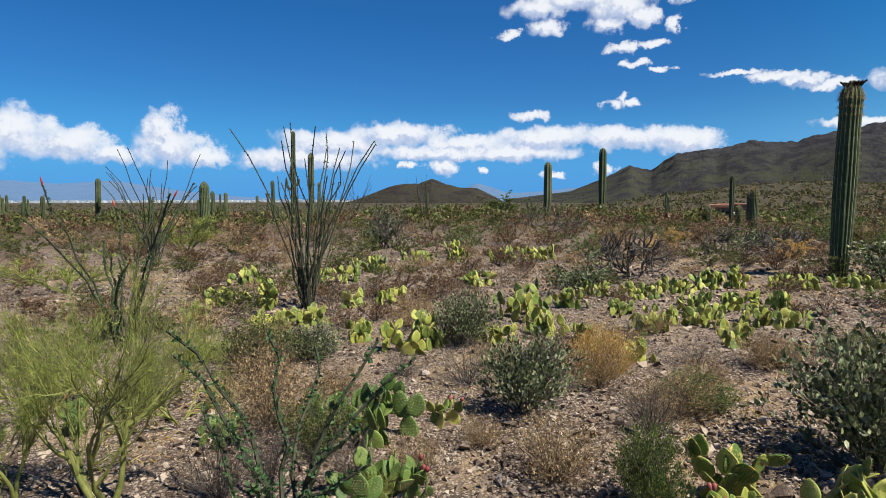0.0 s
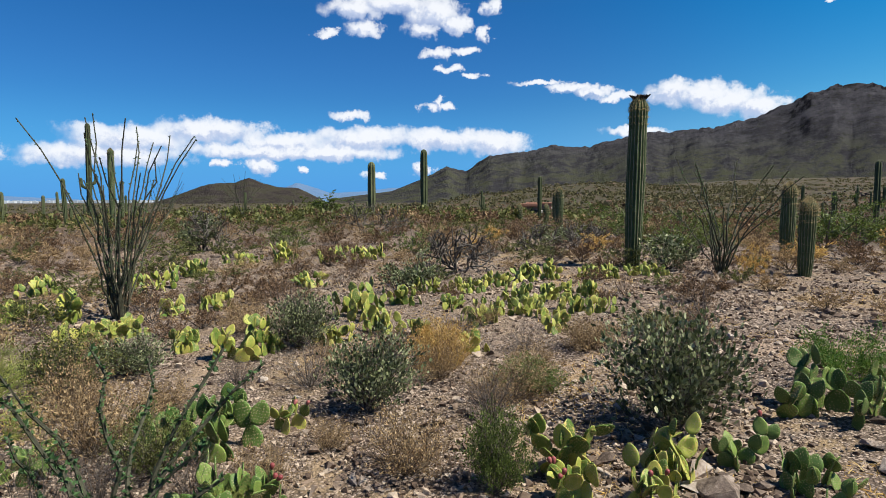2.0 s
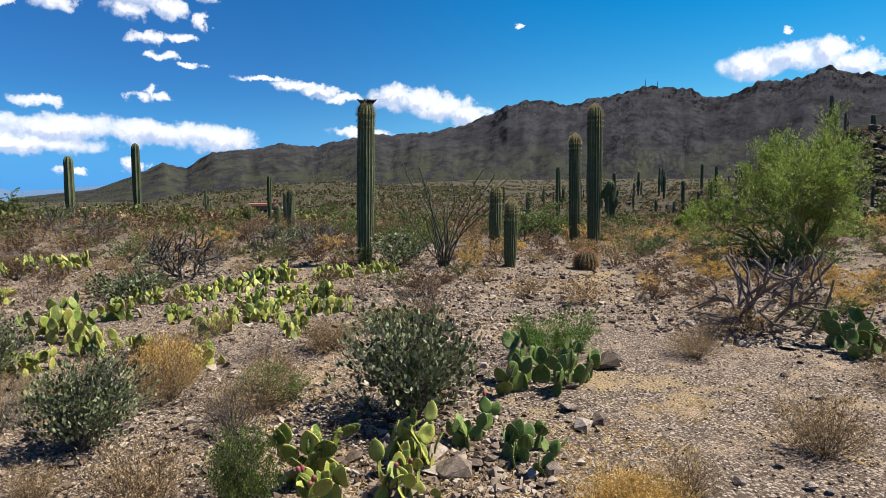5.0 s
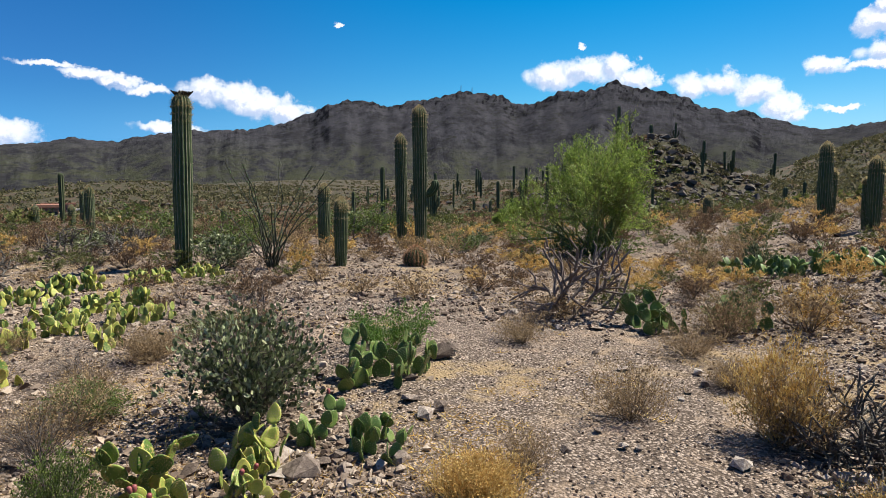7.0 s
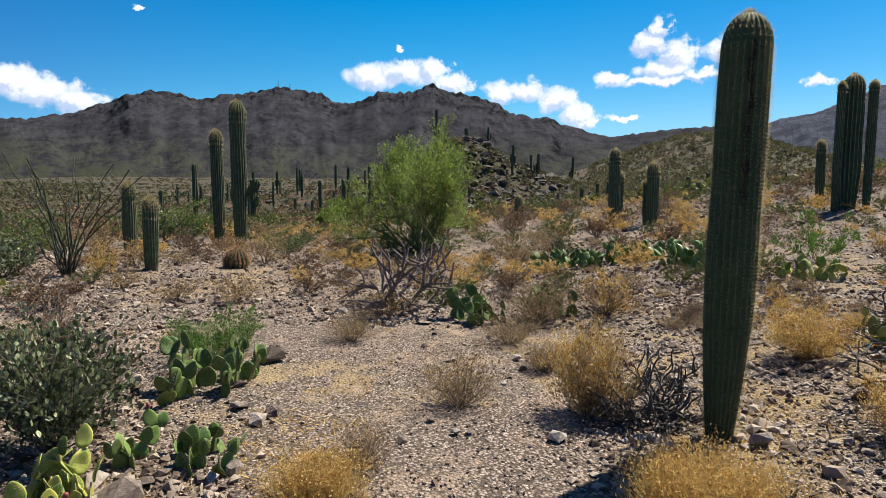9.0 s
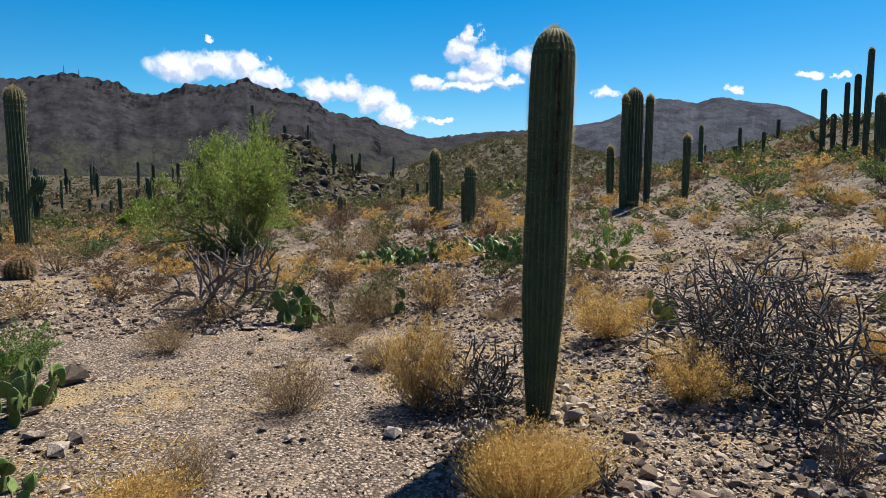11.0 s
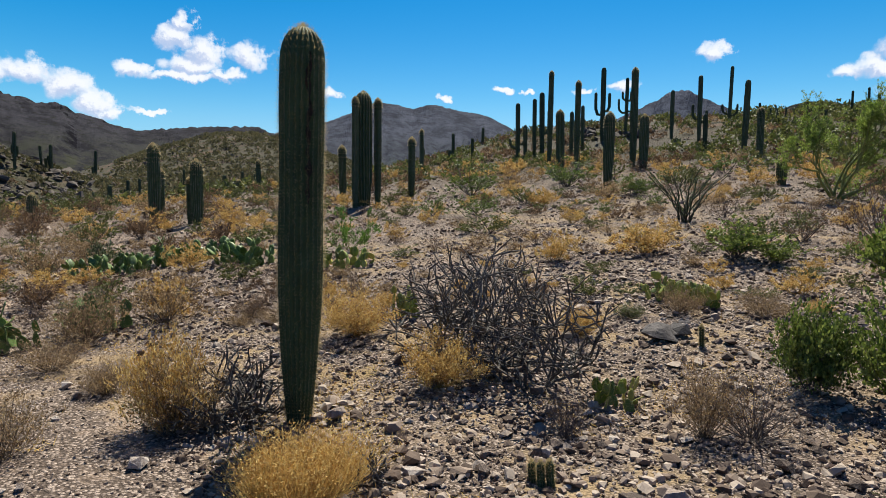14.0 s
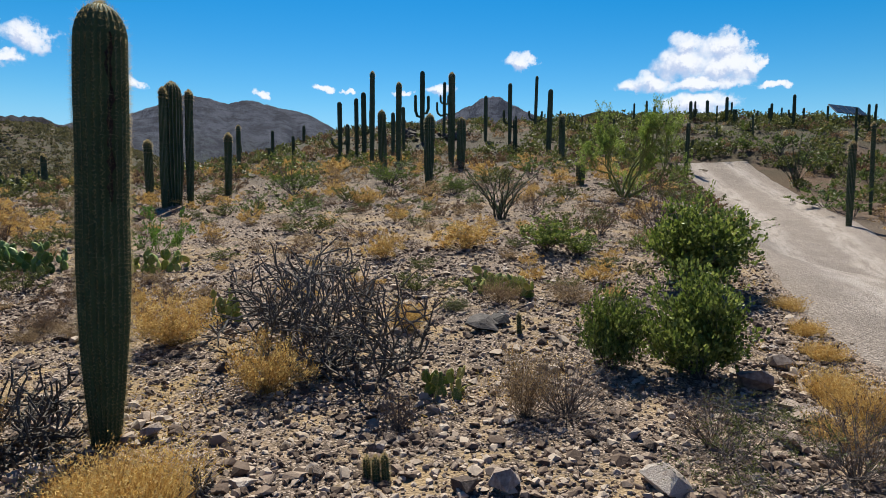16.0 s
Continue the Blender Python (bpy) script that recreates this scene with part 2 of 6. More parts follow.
def mountain_rock(name, talus, crag, green, haze=0.0):
    """Slopes of rubble with darker crags where they are steep, streaked and mottled, and green brush on the gentle foot."""
    m = bpy.data.materials.new(name)
    m.use_nodes = True
    tree = m.node_tree
    bsdf = tree.nodes["Principled BSDF"]
    lay = where = tree.nodes.new("ShaderNodeTexCoord").outputs["Object"]
    normal = tree.nodes.new("ShaderNodeSeparateXYZ")
    tree.links.new(tree.nodes.new("ShaderNodeNewGeometry").outputs["True Normal"], normal.inputs[0])
    place = tree.nodes.new("ShaderNodeSeparateXYZ")
    tree.links.new(where, place.inputs[0])
    # rubble and gullies run down the fall line, so the pattern is drawn out towards the crest
    across = value_node(tree, "MULTIPLY", value_node(tree, "ARCTAN2", place.outputs[0], place.outputs[1]), 2000.0)
    downhill = value_node(tree, "MULTIPLY", vector_node(tree, "LENGTH", where), 0.55)
    drawn = tree.nodes.new("ShaderNodeCombineXYZ")
    tree.links.new(across, drawn.inputs[0]), tree.links.new(downhill, drawn.inputs[1]), tree.links.new(place.outputs[2], drawn.inputs[2])
    where = drawn.outputs[0]
    broad, mid, fine = noise_node(tree, where, 0.004, 4.0, 0.6), noise_node(tree, where, 0.016, 10.0, 0.72), noise_node(tree, lay, 0.045, 8.0, 0.78)
    slope = mix_colour(tree, smooth_range(tree, mid.outputs["Fac"], 0.38, 0.62), [c * 0.68 for c in talus], [c * 1.22 for c in talus])
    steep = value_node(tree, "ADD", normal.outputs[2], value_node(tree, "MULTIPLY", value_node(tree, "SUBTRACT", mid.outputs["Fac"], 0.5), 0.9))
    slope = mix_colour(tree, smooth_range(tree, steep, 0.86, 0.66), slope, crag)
    low = value_node(tree, "ADD", place.outputs[2], value_node(tree, "MULTIPLY", broad.outputs["Fac"], 160.0))
    slope = mix_colour(tree, value_node(tree, "MULTIPLY", smooth_range(tree, low, 265, 120), smooth_range(tree, mid.outputs["Fac"], 0.42, 0.58)), slope, green)
    spots = smooth_range(tree, fine.outputs["Fac"], 0.53, 0.62)
    slope = mix_colour(tree, value_node(tree, "MULTIPLY", spots, 0.6), slope, [c * 0.5 for c in green])
    pale = smooth_range(tree, fine.outputs["Fac"], 0.42, 0.34)
    slope = mix_colour(tree, value_node(tree, "MULTIPLY", pale, 0.4), slope, [c * 2.0 for c in talus])
    tree.links.new(slope, bsdf.inputs["Base Color"])
    if haze:  # backdrop beyond the valley: haze of the air painted as a blue glow
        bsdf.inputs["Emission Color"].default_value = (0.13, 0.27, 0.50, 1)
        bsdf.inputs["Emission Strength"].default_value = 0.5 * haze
    bsdf.inputs["Roughness"].default_value, bsdf.inputs["Specular IOR Level"].default_value = 1.0, 0.0
    b = tree.nodes.new("ShaderNodeBump")
    b.inputs["Strength"].default_value, b.inputs["Distance"].default_value = 1.0, 13.0
    tree.links.new(value_node(tree, "ADD", mid.outputs["Fac"], value_node(tree, "MULTIPLY", fine.outputs["Fac"], 0.9)), b.inputs["Height"])
    tree.links.new(b.outputs[0], bsdf.inputs["Normal"])
    return m


M = {
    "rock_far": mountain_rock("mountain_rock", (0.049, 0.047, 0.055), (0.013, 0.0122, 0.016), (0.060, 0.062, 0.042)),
    "rock_hill": mountain_rock("hill_rock", (0.058, 0.048, 0.049), (0.018, 0.015, 0.017), (0.055, 0.052, 0.038)),
    # distance haze painted into the base colours: paler, bluer rock
    "rock_blue_haze": mountain_rock("hazed_mountain_rock", (0.075, 0.080, 0.102), (0.045, 0.05, 0.068), (0.07, 0.078, 0.08)),
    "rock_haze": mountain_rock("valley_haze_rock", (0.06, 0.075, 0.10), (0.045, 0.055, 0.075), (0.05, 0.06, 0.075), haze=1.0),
    "skin": rough_surface("saguaro_skin", [(0.034, 0.056, 0.020), (0.060, 0.092, 0.034), (0.11, 0.142, 0.062)], 7, 0.7, 0.25, 40, random_mix=0.15),
    "skin_far": rough_surface("saguaro_skin_far", [(0.045, 0.058, 0.026), (0.075, 0.092, 0.042), (0.13, 0.14, 0.07)], 3, 0.8, 0.0, random_mix=0.25),
    "rib_felt": rough_surface("rib_felt", [(0.11, 0.10, 0.06), (0.26, 0.235, 0.165), (0.46, 0.43, 0.34)], 18, 0.9, 0.3, 80),
    "scar": rough_surface("corky_scar", [(0.014, 0.010, 0.008), (0.035, 0.025, 0.018), (0.09, 0.065, 0.045)], 16, 0.95, 0.8, 50),
    "spine": rough_surface("golden_spine", [(0.30, 0.22, 0.10), (0.48, 0.38, 0.2), (0.55, 0.47, 0.30)], 4, 0.5, 0, random_mix=0.2, island=True, translucent=0.6),
    "spine_grey": rough_surface("grey_spine", [(0.12, 0.10, 0.07), (0.28, 0.24, 0.18), (0.42, 0.38, 0.30)], 4, 0.6, 0, random_mix=0.3, island=True, translucent=0.25),
}
M.update({
    "pad": rough_surface("pear_pad", [(0.10, 0.17, 0.03), (0.21, 0.28, 0.05), (0.33, 0.37, 0.07), (0.46, 0.45, 0.10)], 2.2, 0.55, 0.15, 30, random_mix=0.5, speck=((0.42, 0.32, 0.09), 3.0), dots=(0.34, 0.29, 0.15)),
    "pad_green": rough_surface("green_pear_pad", [(0.065, 0.13, 0.03), (0.12, 0.20, 0.045), (0.21, 0.29, 0.065)], 2.2, 0.5, 0.15, 30, random_mix=0.35, dots=(0.30, 0.28, 0.16)),
    "fruit": rough_surface("ripe_fruit", [(0.20, 0.035, 0.04), (0.30, 0.075, 0.075), (0.34, 0.13, 0.11)], 30, 0.45, 0.1, random_mix=0.3),
    "flower": rough_surface("red_flower", [(0.35, 0.03, 0.02), (0.55, 0.07, 0.04)], 60, 0.6, 0.2),
    "ocotillo": rough_surface("ocotillo_bark", [(0.030, 0.032, 0.020), (0.06, 0.06, 0.038), (0.11, 0.105, 0.075)], 22, 0.85, 0.4, 70, random_mix=0.2),
    "ocotillo_leaf": rough_surface("ocotillo_leaf", [(0.035, 0.085, 0.03), (0.06, 0.13, 0.045), (0.10, 0.17, 0.06)], 6, 0.6, 0, random_mix=0.4, island=True, translucent=0.25),
    "cholla_pink": rough_surface("dead_cholla_bark", [(0.10, 0.072, 0.062), (0.20, 0.155, 0.13), (0.33, 0.265, 0.23)], 24, 0.9, 0.8, 60, random_mix=0.15),
    "cholla_dark": rough_surface("dark_cholla_bark", [(0.045, 0.039, 0.034), (0.105, 0.092, 0.079), (0.22, 0.192, 0.166)], 24, 0.9, 0.8, 60, random_mix=0.15),
    "twig": rough_surface("grey_twig", [(0.06, 0.05, 0.045), (0.12, 0.10, 0.09), (0.22, 0.19, 0.17)], 14, 0.9, 0.0, random_mix=0.3, island=True),
    "twig_tan": rough_surface("tan_twig", [(0.10, 0.07, 0.045), (0.20, 0.145, 0.09), (0.30, 0.22, 0.13)], 14, 0.9, 0.0, random_mix=0.3, island=True),
    "twig_gold": rough_surface("golden_twig", [(0.20, 0.12, 0.04), (0.36, 0.23, 0.075), (0.48, 0.33, 0.12)], 14, 0.8, 0.0, random_mix=0.3, island=True, translucent=0.25),
    "jojoba_leaf": rough_surface("jojoba_leaf", [(0.05, 0.07, 0.028), (0.11, 0.135, 0.058), (0.22, 0.25, 0.12), (0.40, 0.42, 0.24)], 3, 0.4, 0, random_mix=0.5, island=True, translucent=0.15),
    "olive_leaf": rough_surface("olive_leaf", [(0.065, 0.08, 0.022), (0.12, 0.135, 0.035), (0.20, 0.20, 0.06)], 4, 0.6, 0, random_mix=0.5, island=True, translucent=0.3),
    "green_leaf": rough_surface("creosote_leaf", [(0.06, 0.095, 0.018), (0.115, 0.165, 0.034), (0.21, 0.255, 0.065)], 4, 0.5, 0, random_mix=0.5, island=True, translucent=0.35),
    "leafy_green": rough_surface("broad_green_leaf", [(0.085, 0.125, 0.022), (0.18, 0.235, 0.045), (0.33, 0.37, 0.095)], 4, 0.45, 0, random_mix=0.5, island=True, translucent=0.35),
    "feather_leaf": rough_surface("feathery_leaf", [(0.05, 0.12, 0.02), (0.10, 0.20, 0.03), (0.17, 0.27, 0.05)], 4, 0.6, 0, random_mix=0.4, island=True, translucent=0.4),
    "palo_leaf": rough_surface("palo_verde_leaf", [(0.13, 0.20, 0.03), (0.26, 0.35, 0.06), (0.40, 0.48, 0.12)], 1.2, 0.6, 0, random_mix=0.45, island=True, translucent=0.4),
    "broom_leaf": rough_surface("palo_verde_twig", [(0.15, 0.21, 0.04), (0.30, 0.36, 0.07), (0.48, 0.49, 0.13)], 3, 0.6, 0, random_mix=0.45, island=True, translucent=0.3),
    "palo_bark": rough_surface("palo_verde_bark", [(0.10, 0.11, 0.03), (0.20, 0.21, 0.055), (0.34, 0.32, 0.11)], 12, 0.75, 0.2, 40),
    "tan_fleck": rough_surface("dry_leaf", [(0.20, 0.125, 0.065), (0.37, 0.25, 0.13), (0.54, 0.39, 0.22)], 3, 0.8, 0, random_mix=0.5, island=True, translucent=0.3),
    "brown_fleck": rough_surface("brown_dry_leaf", [(0.10, 0.058, 0.035), (0.19, 0.115, 0.065), (0.30, 0.195, 0.11)], 3, 0.8, 0, random_mix=0.5, island=True, translucent=0.3),
    "gold_fleck": rough_surface("golden_dry_leaf", [(0.42, 0.23, 0.065), (0.66, 0.425, 0.135), (0.78, 0.585, 0.235)], 3, 0.75, 0, random_mix=0.5, island=True, translucent=0.35),
    "stone": rough_surface("desert_stone", [(0.10, 0.072, 0.058), (0.22, 0.165, 0.135), (0.36, 0.285, 0.24), (0.52, 0.445, 0.39)], 9, 0.9, 0.6, 30, random_mix=0.45),
    "pebble": rough_surface("desert_pebble", [(0.095, 0.063, 0.047), (0.20, 0.142, 0.108), (0.29, 0.217, 0.168), (0.44, 0.352, 0.282)], 5, 0.9, 0.3, 40, random_mix=0.6, island=True),
    "barrel_spine": rough_surface("barrel_spine", [(0.34, 0.14, 0.08), (0.52, 0.30, 0.16), (0.66, 0.48, 0.30)], 4, 0.6, 0, random_mix=0.4, island=True, translucent=0.25),
    "slab": rough_surface("dark_slab", [(0.035, 0.030, 0.030), (0.085, 0.072, 0.068), (0.17, 0.145, 0.135)], 10, 0.85, 0.9, 26, random_mix=0.2),
    "scrub": rough_surface("far_scrub", [(0.085, 0.082, 0.038), (0.14, 0.13, 0.060), (0.20, 0.165, 0.09)], 0.8, 0.95, 0.0, random_mix=0.45, island=True, translucent=0.3),
    "boulder": rough_surface("dark_boulder", [(0.045, 0.035, 0.029), (0.085, 0.067, 0.056), (0.14, 0.114, 0.095)], 1.4, 0.95, 0.7, 5, random_mix=0.25),
    # bluish cast of the air over the valley is mixed into this roof colour
    "far_roof": rough_surface("hazy_far_roof", [(0.30, 0.36, 0.44), (0.62, 0.66, 0.72)], 0.05, 0.9, 0, random_mix=0.4, island=True),
    "plaster": rough_surface("adobe_plaster", [(0.34, 0.15, 0.10), (0.44, 0.21, 0.14)], 1.5, 0.9, 0.1),
    "dark_pane": rough_surface("dark_window", [(0.02, 0.02, 0.022), (0.03, 0.03, 0.033)], 1, 0.25, 0),
    "steel": rough_surface("grey_steel", [(0.10, 0.10, 0.11), (0.2, 0.2, 0.21)], 2, 0.5, 0),
    "pale": rough_surface("pale_roof", [(0.45, 0.43, 0.40), (0.6, 0.58, 0.55)], 1, 0.8, 0),
})

# ---- the land ----
def step(a, b, x):
    k = np.clip((x - a) / (b - a), 0, 1)
    return k * k * (3 - 2 * k)


def turn(az):
    return math.sin(math.radians(az)), math.cos(math.radians(az))


def bump(x, y, az, r, high, wide, stretch=1.0):
    """A rounded rise at a compass angle and distance; stretch widens it across the line of sight."""
    s, c = turn(az)
    u, v = x * s + y * c - r, x * c - y * s
    return high * np.exp(-(u / wide) ** 2 - (v / (wide * stretch)) ** 2)


def lie(x, y):
    """The smooth lie of the land."""
    x, y = np.asarray(x, float), np.asarray(y, float)
    r = np.hypot(x, y)
    s, c = turn(140)
    u, v = x * s + y * c, x * c - y * s
    hill = 0.115 * np.clip(u - 3.5, 0, 27) + 5.6 * step(28, 64, u) - 6.0 * step(75, 260, u)
    z = hill * (0.12 + 0.88 * step(-46, -16, v))
    z = z + bump(x, y, 42, 13, 0.38, 7.5) + bump(x, y, 12, 36, 0.45, 20)
    # the hollow along which the track climbs
    z = z - 1.9 * step(1, 8, v) * step(5, 16, u) * (1 - step(30, 58, u))
    # level shelf that falls away to the valley, and the long fan that climbs to the mountains
    away = -0.028 * np.clip(r - 42, 0, 160) - 0.006 * np.clip(r - 200, 0, 2500)
    fan = 0.022 * np.clip(r - 70, 0, 200) + 0.03 * np.clip(r - 270, 0, 1500)
    az = np.degrees(np.arctan2(x, y))
    side = step(14, 46, az) * (1 - step(150, 175, az))
    z = z + away * (1 - side) + (fan - 0.02 * np.clip(r - 18, 0, 50)) * side * (1 - 0.8 * step(112, 135, az) * (1 - step(300, 900, r)))
    z = z + bump(x, y, 73.6, 72, 6.6, 8.5, 1.0) + bump(x, y, 81, 82, 3.6, 13.0)
    z = z + bump(x, y, 95.5, 235, 18.0, 48.0, 0.85) + bump(x, y, 104, 190, 4.0, 45.0, 1.3)
    z = z + bump(x, y, 27, 330, 9.0, 60.0, 0.9) + bump(x, y, 22, 210, 6.0, 40.0, 0.9) + bump(x, y, 66, 95, 3.4, 16.0)
    return z


def relief(x, y):
    """Small swells and hollows in the open ground."""
    r = math.hypot(x, y)
    z = 0.05 * noise.noise((x * 0.55, y * 0.55, 3.1)) + 0.025 * noise.noise((x * 1.7, y * 1.7, 8.0))
    if r > 30:
        z += min(1.0, (r - 30) / 60) * (0.9 * noise.noise((x * 0.06, y * 0.06, 1.0)) + 0.35 * noise.noise((x * 0.2, y * 0.2, 5.0)))
    if 55 < r < 120:
        d = math.hypot(x - 72 * math.sin(radians(73.6)), y - 72 * math.cos(radians(73.6)))
        if d < 16:
            z += 0.9 * (1 - d / 16) * (1.6 * abs(noise.noise((x * 0.22, y * 0.22, 2.0))) + 0.8 * abs(noise.noise((x * 0.6, y * 0.6, 4.0))))
    return z


def ground_z(x, y):
    return float(lie(x, y)) + relief(x, y)


def spot(az, r, sink=0.0):
    """A place on the ground at a compass angle from the start and a distance in metres."""
    s, c = turn(az)
    return Vector((r * s, r * c, ground_z(r * s, r * c) - sink))


def solid(name, verts, faces, material, smooth=False):
    me = bpy.data.meshes.new(name)
    me.from_pydata([tuple(v) for v in verts], [], [tuple(f) for f in faces])
    if material is not None:
        me.materials.append(material)
    if smooth:
        me.polygons.foreach_set("use_smooth", [True] * len(me.polygons))
    me.update()
    return me


def part(name, me, parent=None, label="", matrix=None):
    ob = new(name, me)
    if parent is not None:
        ob.parent = parent
    if matrix is not None:
        ob.matrix_basis = matrix
    return tagged(ob, label)


def ground_material():
    m = bpy.data.materials.new("desert_ground")
    m.use_nodes = True
    tree = m.node_tree
    bsdf = tree.nodes["Principled BSDF"]
    where = tree.nodes.new("ShaderNodeTexCoord").outputs["Object"]
    wide, mid, grit = noise_node(tree, where, 0.28, 5.0), noise_node(tree, where, 2.4, 8.0, 0.7), noise_node(tree, where, 38.0, 5.0, 0.7)
    chips = tree.nodes.new("ShaderNodeTexVoronoi")
    chips.inputs["Scale"].default_value = 46.0
    tree.links.new(vector_node(tree, "ADD", where, vector_node(tree, "MULTIPLY", grit.outputs["Color"], (0.02, 0.02, 0.02))), chips.inputs["Vector"])
    shade = tree.nodes.new("ShaderNodeSeparateColor")
    tree.links.new(chips.outputs["Color"], shade.inputs[0])
    earth = mix_colour(tree, smooth_range(tree, mid.outputs["Fac"], 0.36, 0.64), (0.150, 0.103, 0.073), (0.30, 0.217, 0.160))
    gravel = mix_colour(tree, shade.outputs[0], (0.085, 0.059, 0.046), (0.40, 0.312, 0.258))
    gravel = mix_colour(tree, smooth_range(tree, chips.outputs["Distance"], 0.40, 0.62), gravel, (0.08, 0.058, 0.045))
    earth = mix_colour(tree, smooth_range(tree, mid.outputs["Fac"], 0.68, 0.50), earth, gravel)
    straw = mix_colour(tree, value_node(tree, "MULTIPLY", smooth_range(tree, wide.outputs["Fac"], 0.45, 0.63), smooth_range(tree, mid.outputs["Fac"], 0.44, 0.60)), earth, (0.27, 0.19, 0.105))
    # further off the scrub takes over from bare soil
    cells = tree.nodes.new("ShaderNodeTexVoronoi")
    tree.links.new(where, cells.inputs["Vector"])
    cells.inputs["Scale"].default_value = 0.42
    clump = noise_node(tree, where, 0.9, 6.0, 0.7)
    scrub_shape = value_node(tree, "ADD", cells.outputs["Distance"], value_node(tree, "MULTIPLY", clump.outputs["Fac"], 0.9))
    scrub = smooth_range(tree, scrub_shape, 1.16, 0.92)
    far = vector_node(tree, "LENGTH", where)
    scrub = value_node(tree, "MULTIPLY", scrub, smooth_range(tree, far, 22, 60))
    scrub_colour = mix_colour(tree, clump.outputs["Fac"], (0.024, 0.025, 0.012), (0.062, 0.052, 0.028))
    fan_soil = mix_colour(tree, smooth_range(tree, noise_node(tree, where, 0.05, 6.0, 0.65).outputs["Fac"], 0.4, 0.6), (0.098, 0.058, 0.038), (0.056, 0.043, 0.030))
    soil = mix_colour(tree, smooth_range(tree, far, 9, 38), straw, fan_soil)
    colour = mix_colour(tree, scrub, soil, scrub_colour)
    tree.links.new(colour, bsdf.inputs["Base Color"])
    bsdf.inputs["Roughness"].default_value, bsdf.inputs["Specular IOR Level"].default_value = 0.95, 0.2
    b = tree.nodes.new("ShaderNodeBump")
    b.inputs["Strength"].default_value, b.inputs["Distance"].default_value = 0.9, 0.03
    both = value_node(tree, "ADD", value_node(tree, "MULTIPLY", chips.outputs["Distance"], -0.6), value_node(tree, "ADD", value_node(tree, "MULTIPLY", grit.outputs["Fac"], 0.4), mid.outputs["Fac"]))
    tree.links.new(both, b.inputs["Height"])
    tree.links.new(b.outputs[0], bsdf.inputs["Normal"])
    return m


def make_ground():
    angles = [a * 0.5 - 42 for a in range(430)]
    angles += [173.5 + 3 * k for k in range(int((360 - 215.5) / 3))]
    radii = [0.25 * math.exp(k * math.log(4700 / 0.25) / 225) for k in range(226)]
    rr, aa = np.meshgrid(np.array(radii), np.radians(np.array(angles)), indexing="ij")
    xs, ys = (rr * np.sin(aa)).ravel(), (rr * np.cos(aa)).ravel()
    zs = lie(xs, ys)
    verts = [(0, 0, ground_z(0, 0))]
    verts += [(x, y, z + relief(x, y)) for x, y, z in zip(xs.tolist(), ys.tolist(), zs.tolist())]
    n = len(angles)
    faces = [(0, 1 + (i + 1) % n, 1 + i) for i in range(n)]
    for k in range(len(radii) - 1):
        o = 1 + k * n
        for i in range(n):
            j = (i + 1) % n
            faces.append((o + i, o + j, o + n + j, o + n + i))
    ob = new("ground", solid("ground", verts, faces, ground_material(), True))
    return tagged(ob, "stony pinkish desert ground with straw and gravel", "ground", kind="structure")


ground = make_ground()


# ---- the mountains ----
def mountain(name, skyline, near, crest, material, label, crag=1.0, foot=None, seed=0.0, thick=0.6, cell=0.25, rows=46):
    """A range whose crest follows heights (compass angle, height angle), with gullied slopes and outcrops along the top."""
    azs = [k[0] for k in skyline]
    a0, a1 = azs[0], azs[-1]
    n = int((a1 - a0) / cell) + 1
    m = rows
    verts = []
    tops, bases = [], []
    for i in range(n + 1):
        az = a0 + (a1 - a0) * i / n
        tops.append(1.6 + crest * math.tan(radians(float(np.interp(az, azs, [q[1] for q in skyline])))))
        bases.append(float(lie(near * turn(az)[0], near * turn(az)[1])) - 3 if foot is None else foot)
    for j in range(m + 1):
        k = j / m
        for i in range(n + 1):
            az, top, base = a0 + (a1 - a0) * i / n, tops[i], bases[i]
            f = k / thick if k < thick else 1 - (k - thick) / (1 - thick) * 0.9
            r = near + (crest - near) * k / thick
            s, c = turn(az)
            x, y = r * s, r * c
            q = az * crest * 0.0175
            gully = abs(noise.noise((q * 0.0045, k * 0.7, seed))) + 0.5 * abs(noise.noise((q * 0.011, k * 1.3, seed + 4)))
            rise = f ** 1.12
            z = base + (top - base) * rise
            z += (gully - 0.35) * (top - base) * 0.30 * f * (1 - f) * 2.2
            k3 = 3.0 / max(near, 1.0)
            z += (top - base) * (0.05 * noise.noise((q * k3, r * k3 * 0.35, seed)) + 0.026 * noise.noise((q * k3 * 3, r * k3 * 1.1, seed + 2)) + 0.016 * noise.noise((q * k3 * 9, r * k3 * 3.2, seed + 5))) * min(1.0, 3.2 * f * (1 - f) + 0.12)
            rocky = max(0.0, f - 0.55) / 0.45
            z += crag * (top - base) * (0.05 * noise.noise((q * 0.02, r * 0.012, seed + 9)) + 0.045 * noise.noise((q * 0.07, r * 0.035, seed))) * 0.8 * rocky ** 2
            verts.append((x, y, z))
    faces = []
    for j in range(m):
        for i in range(n):
            o = j * (n + 1) + i
            faces.append((o, o + 1, o + n + 2, o + n + 1))
    ob = new(name, solid(name, verts, faces, material, True))
    return tagged(ob, label, "mountain", kind="structure")


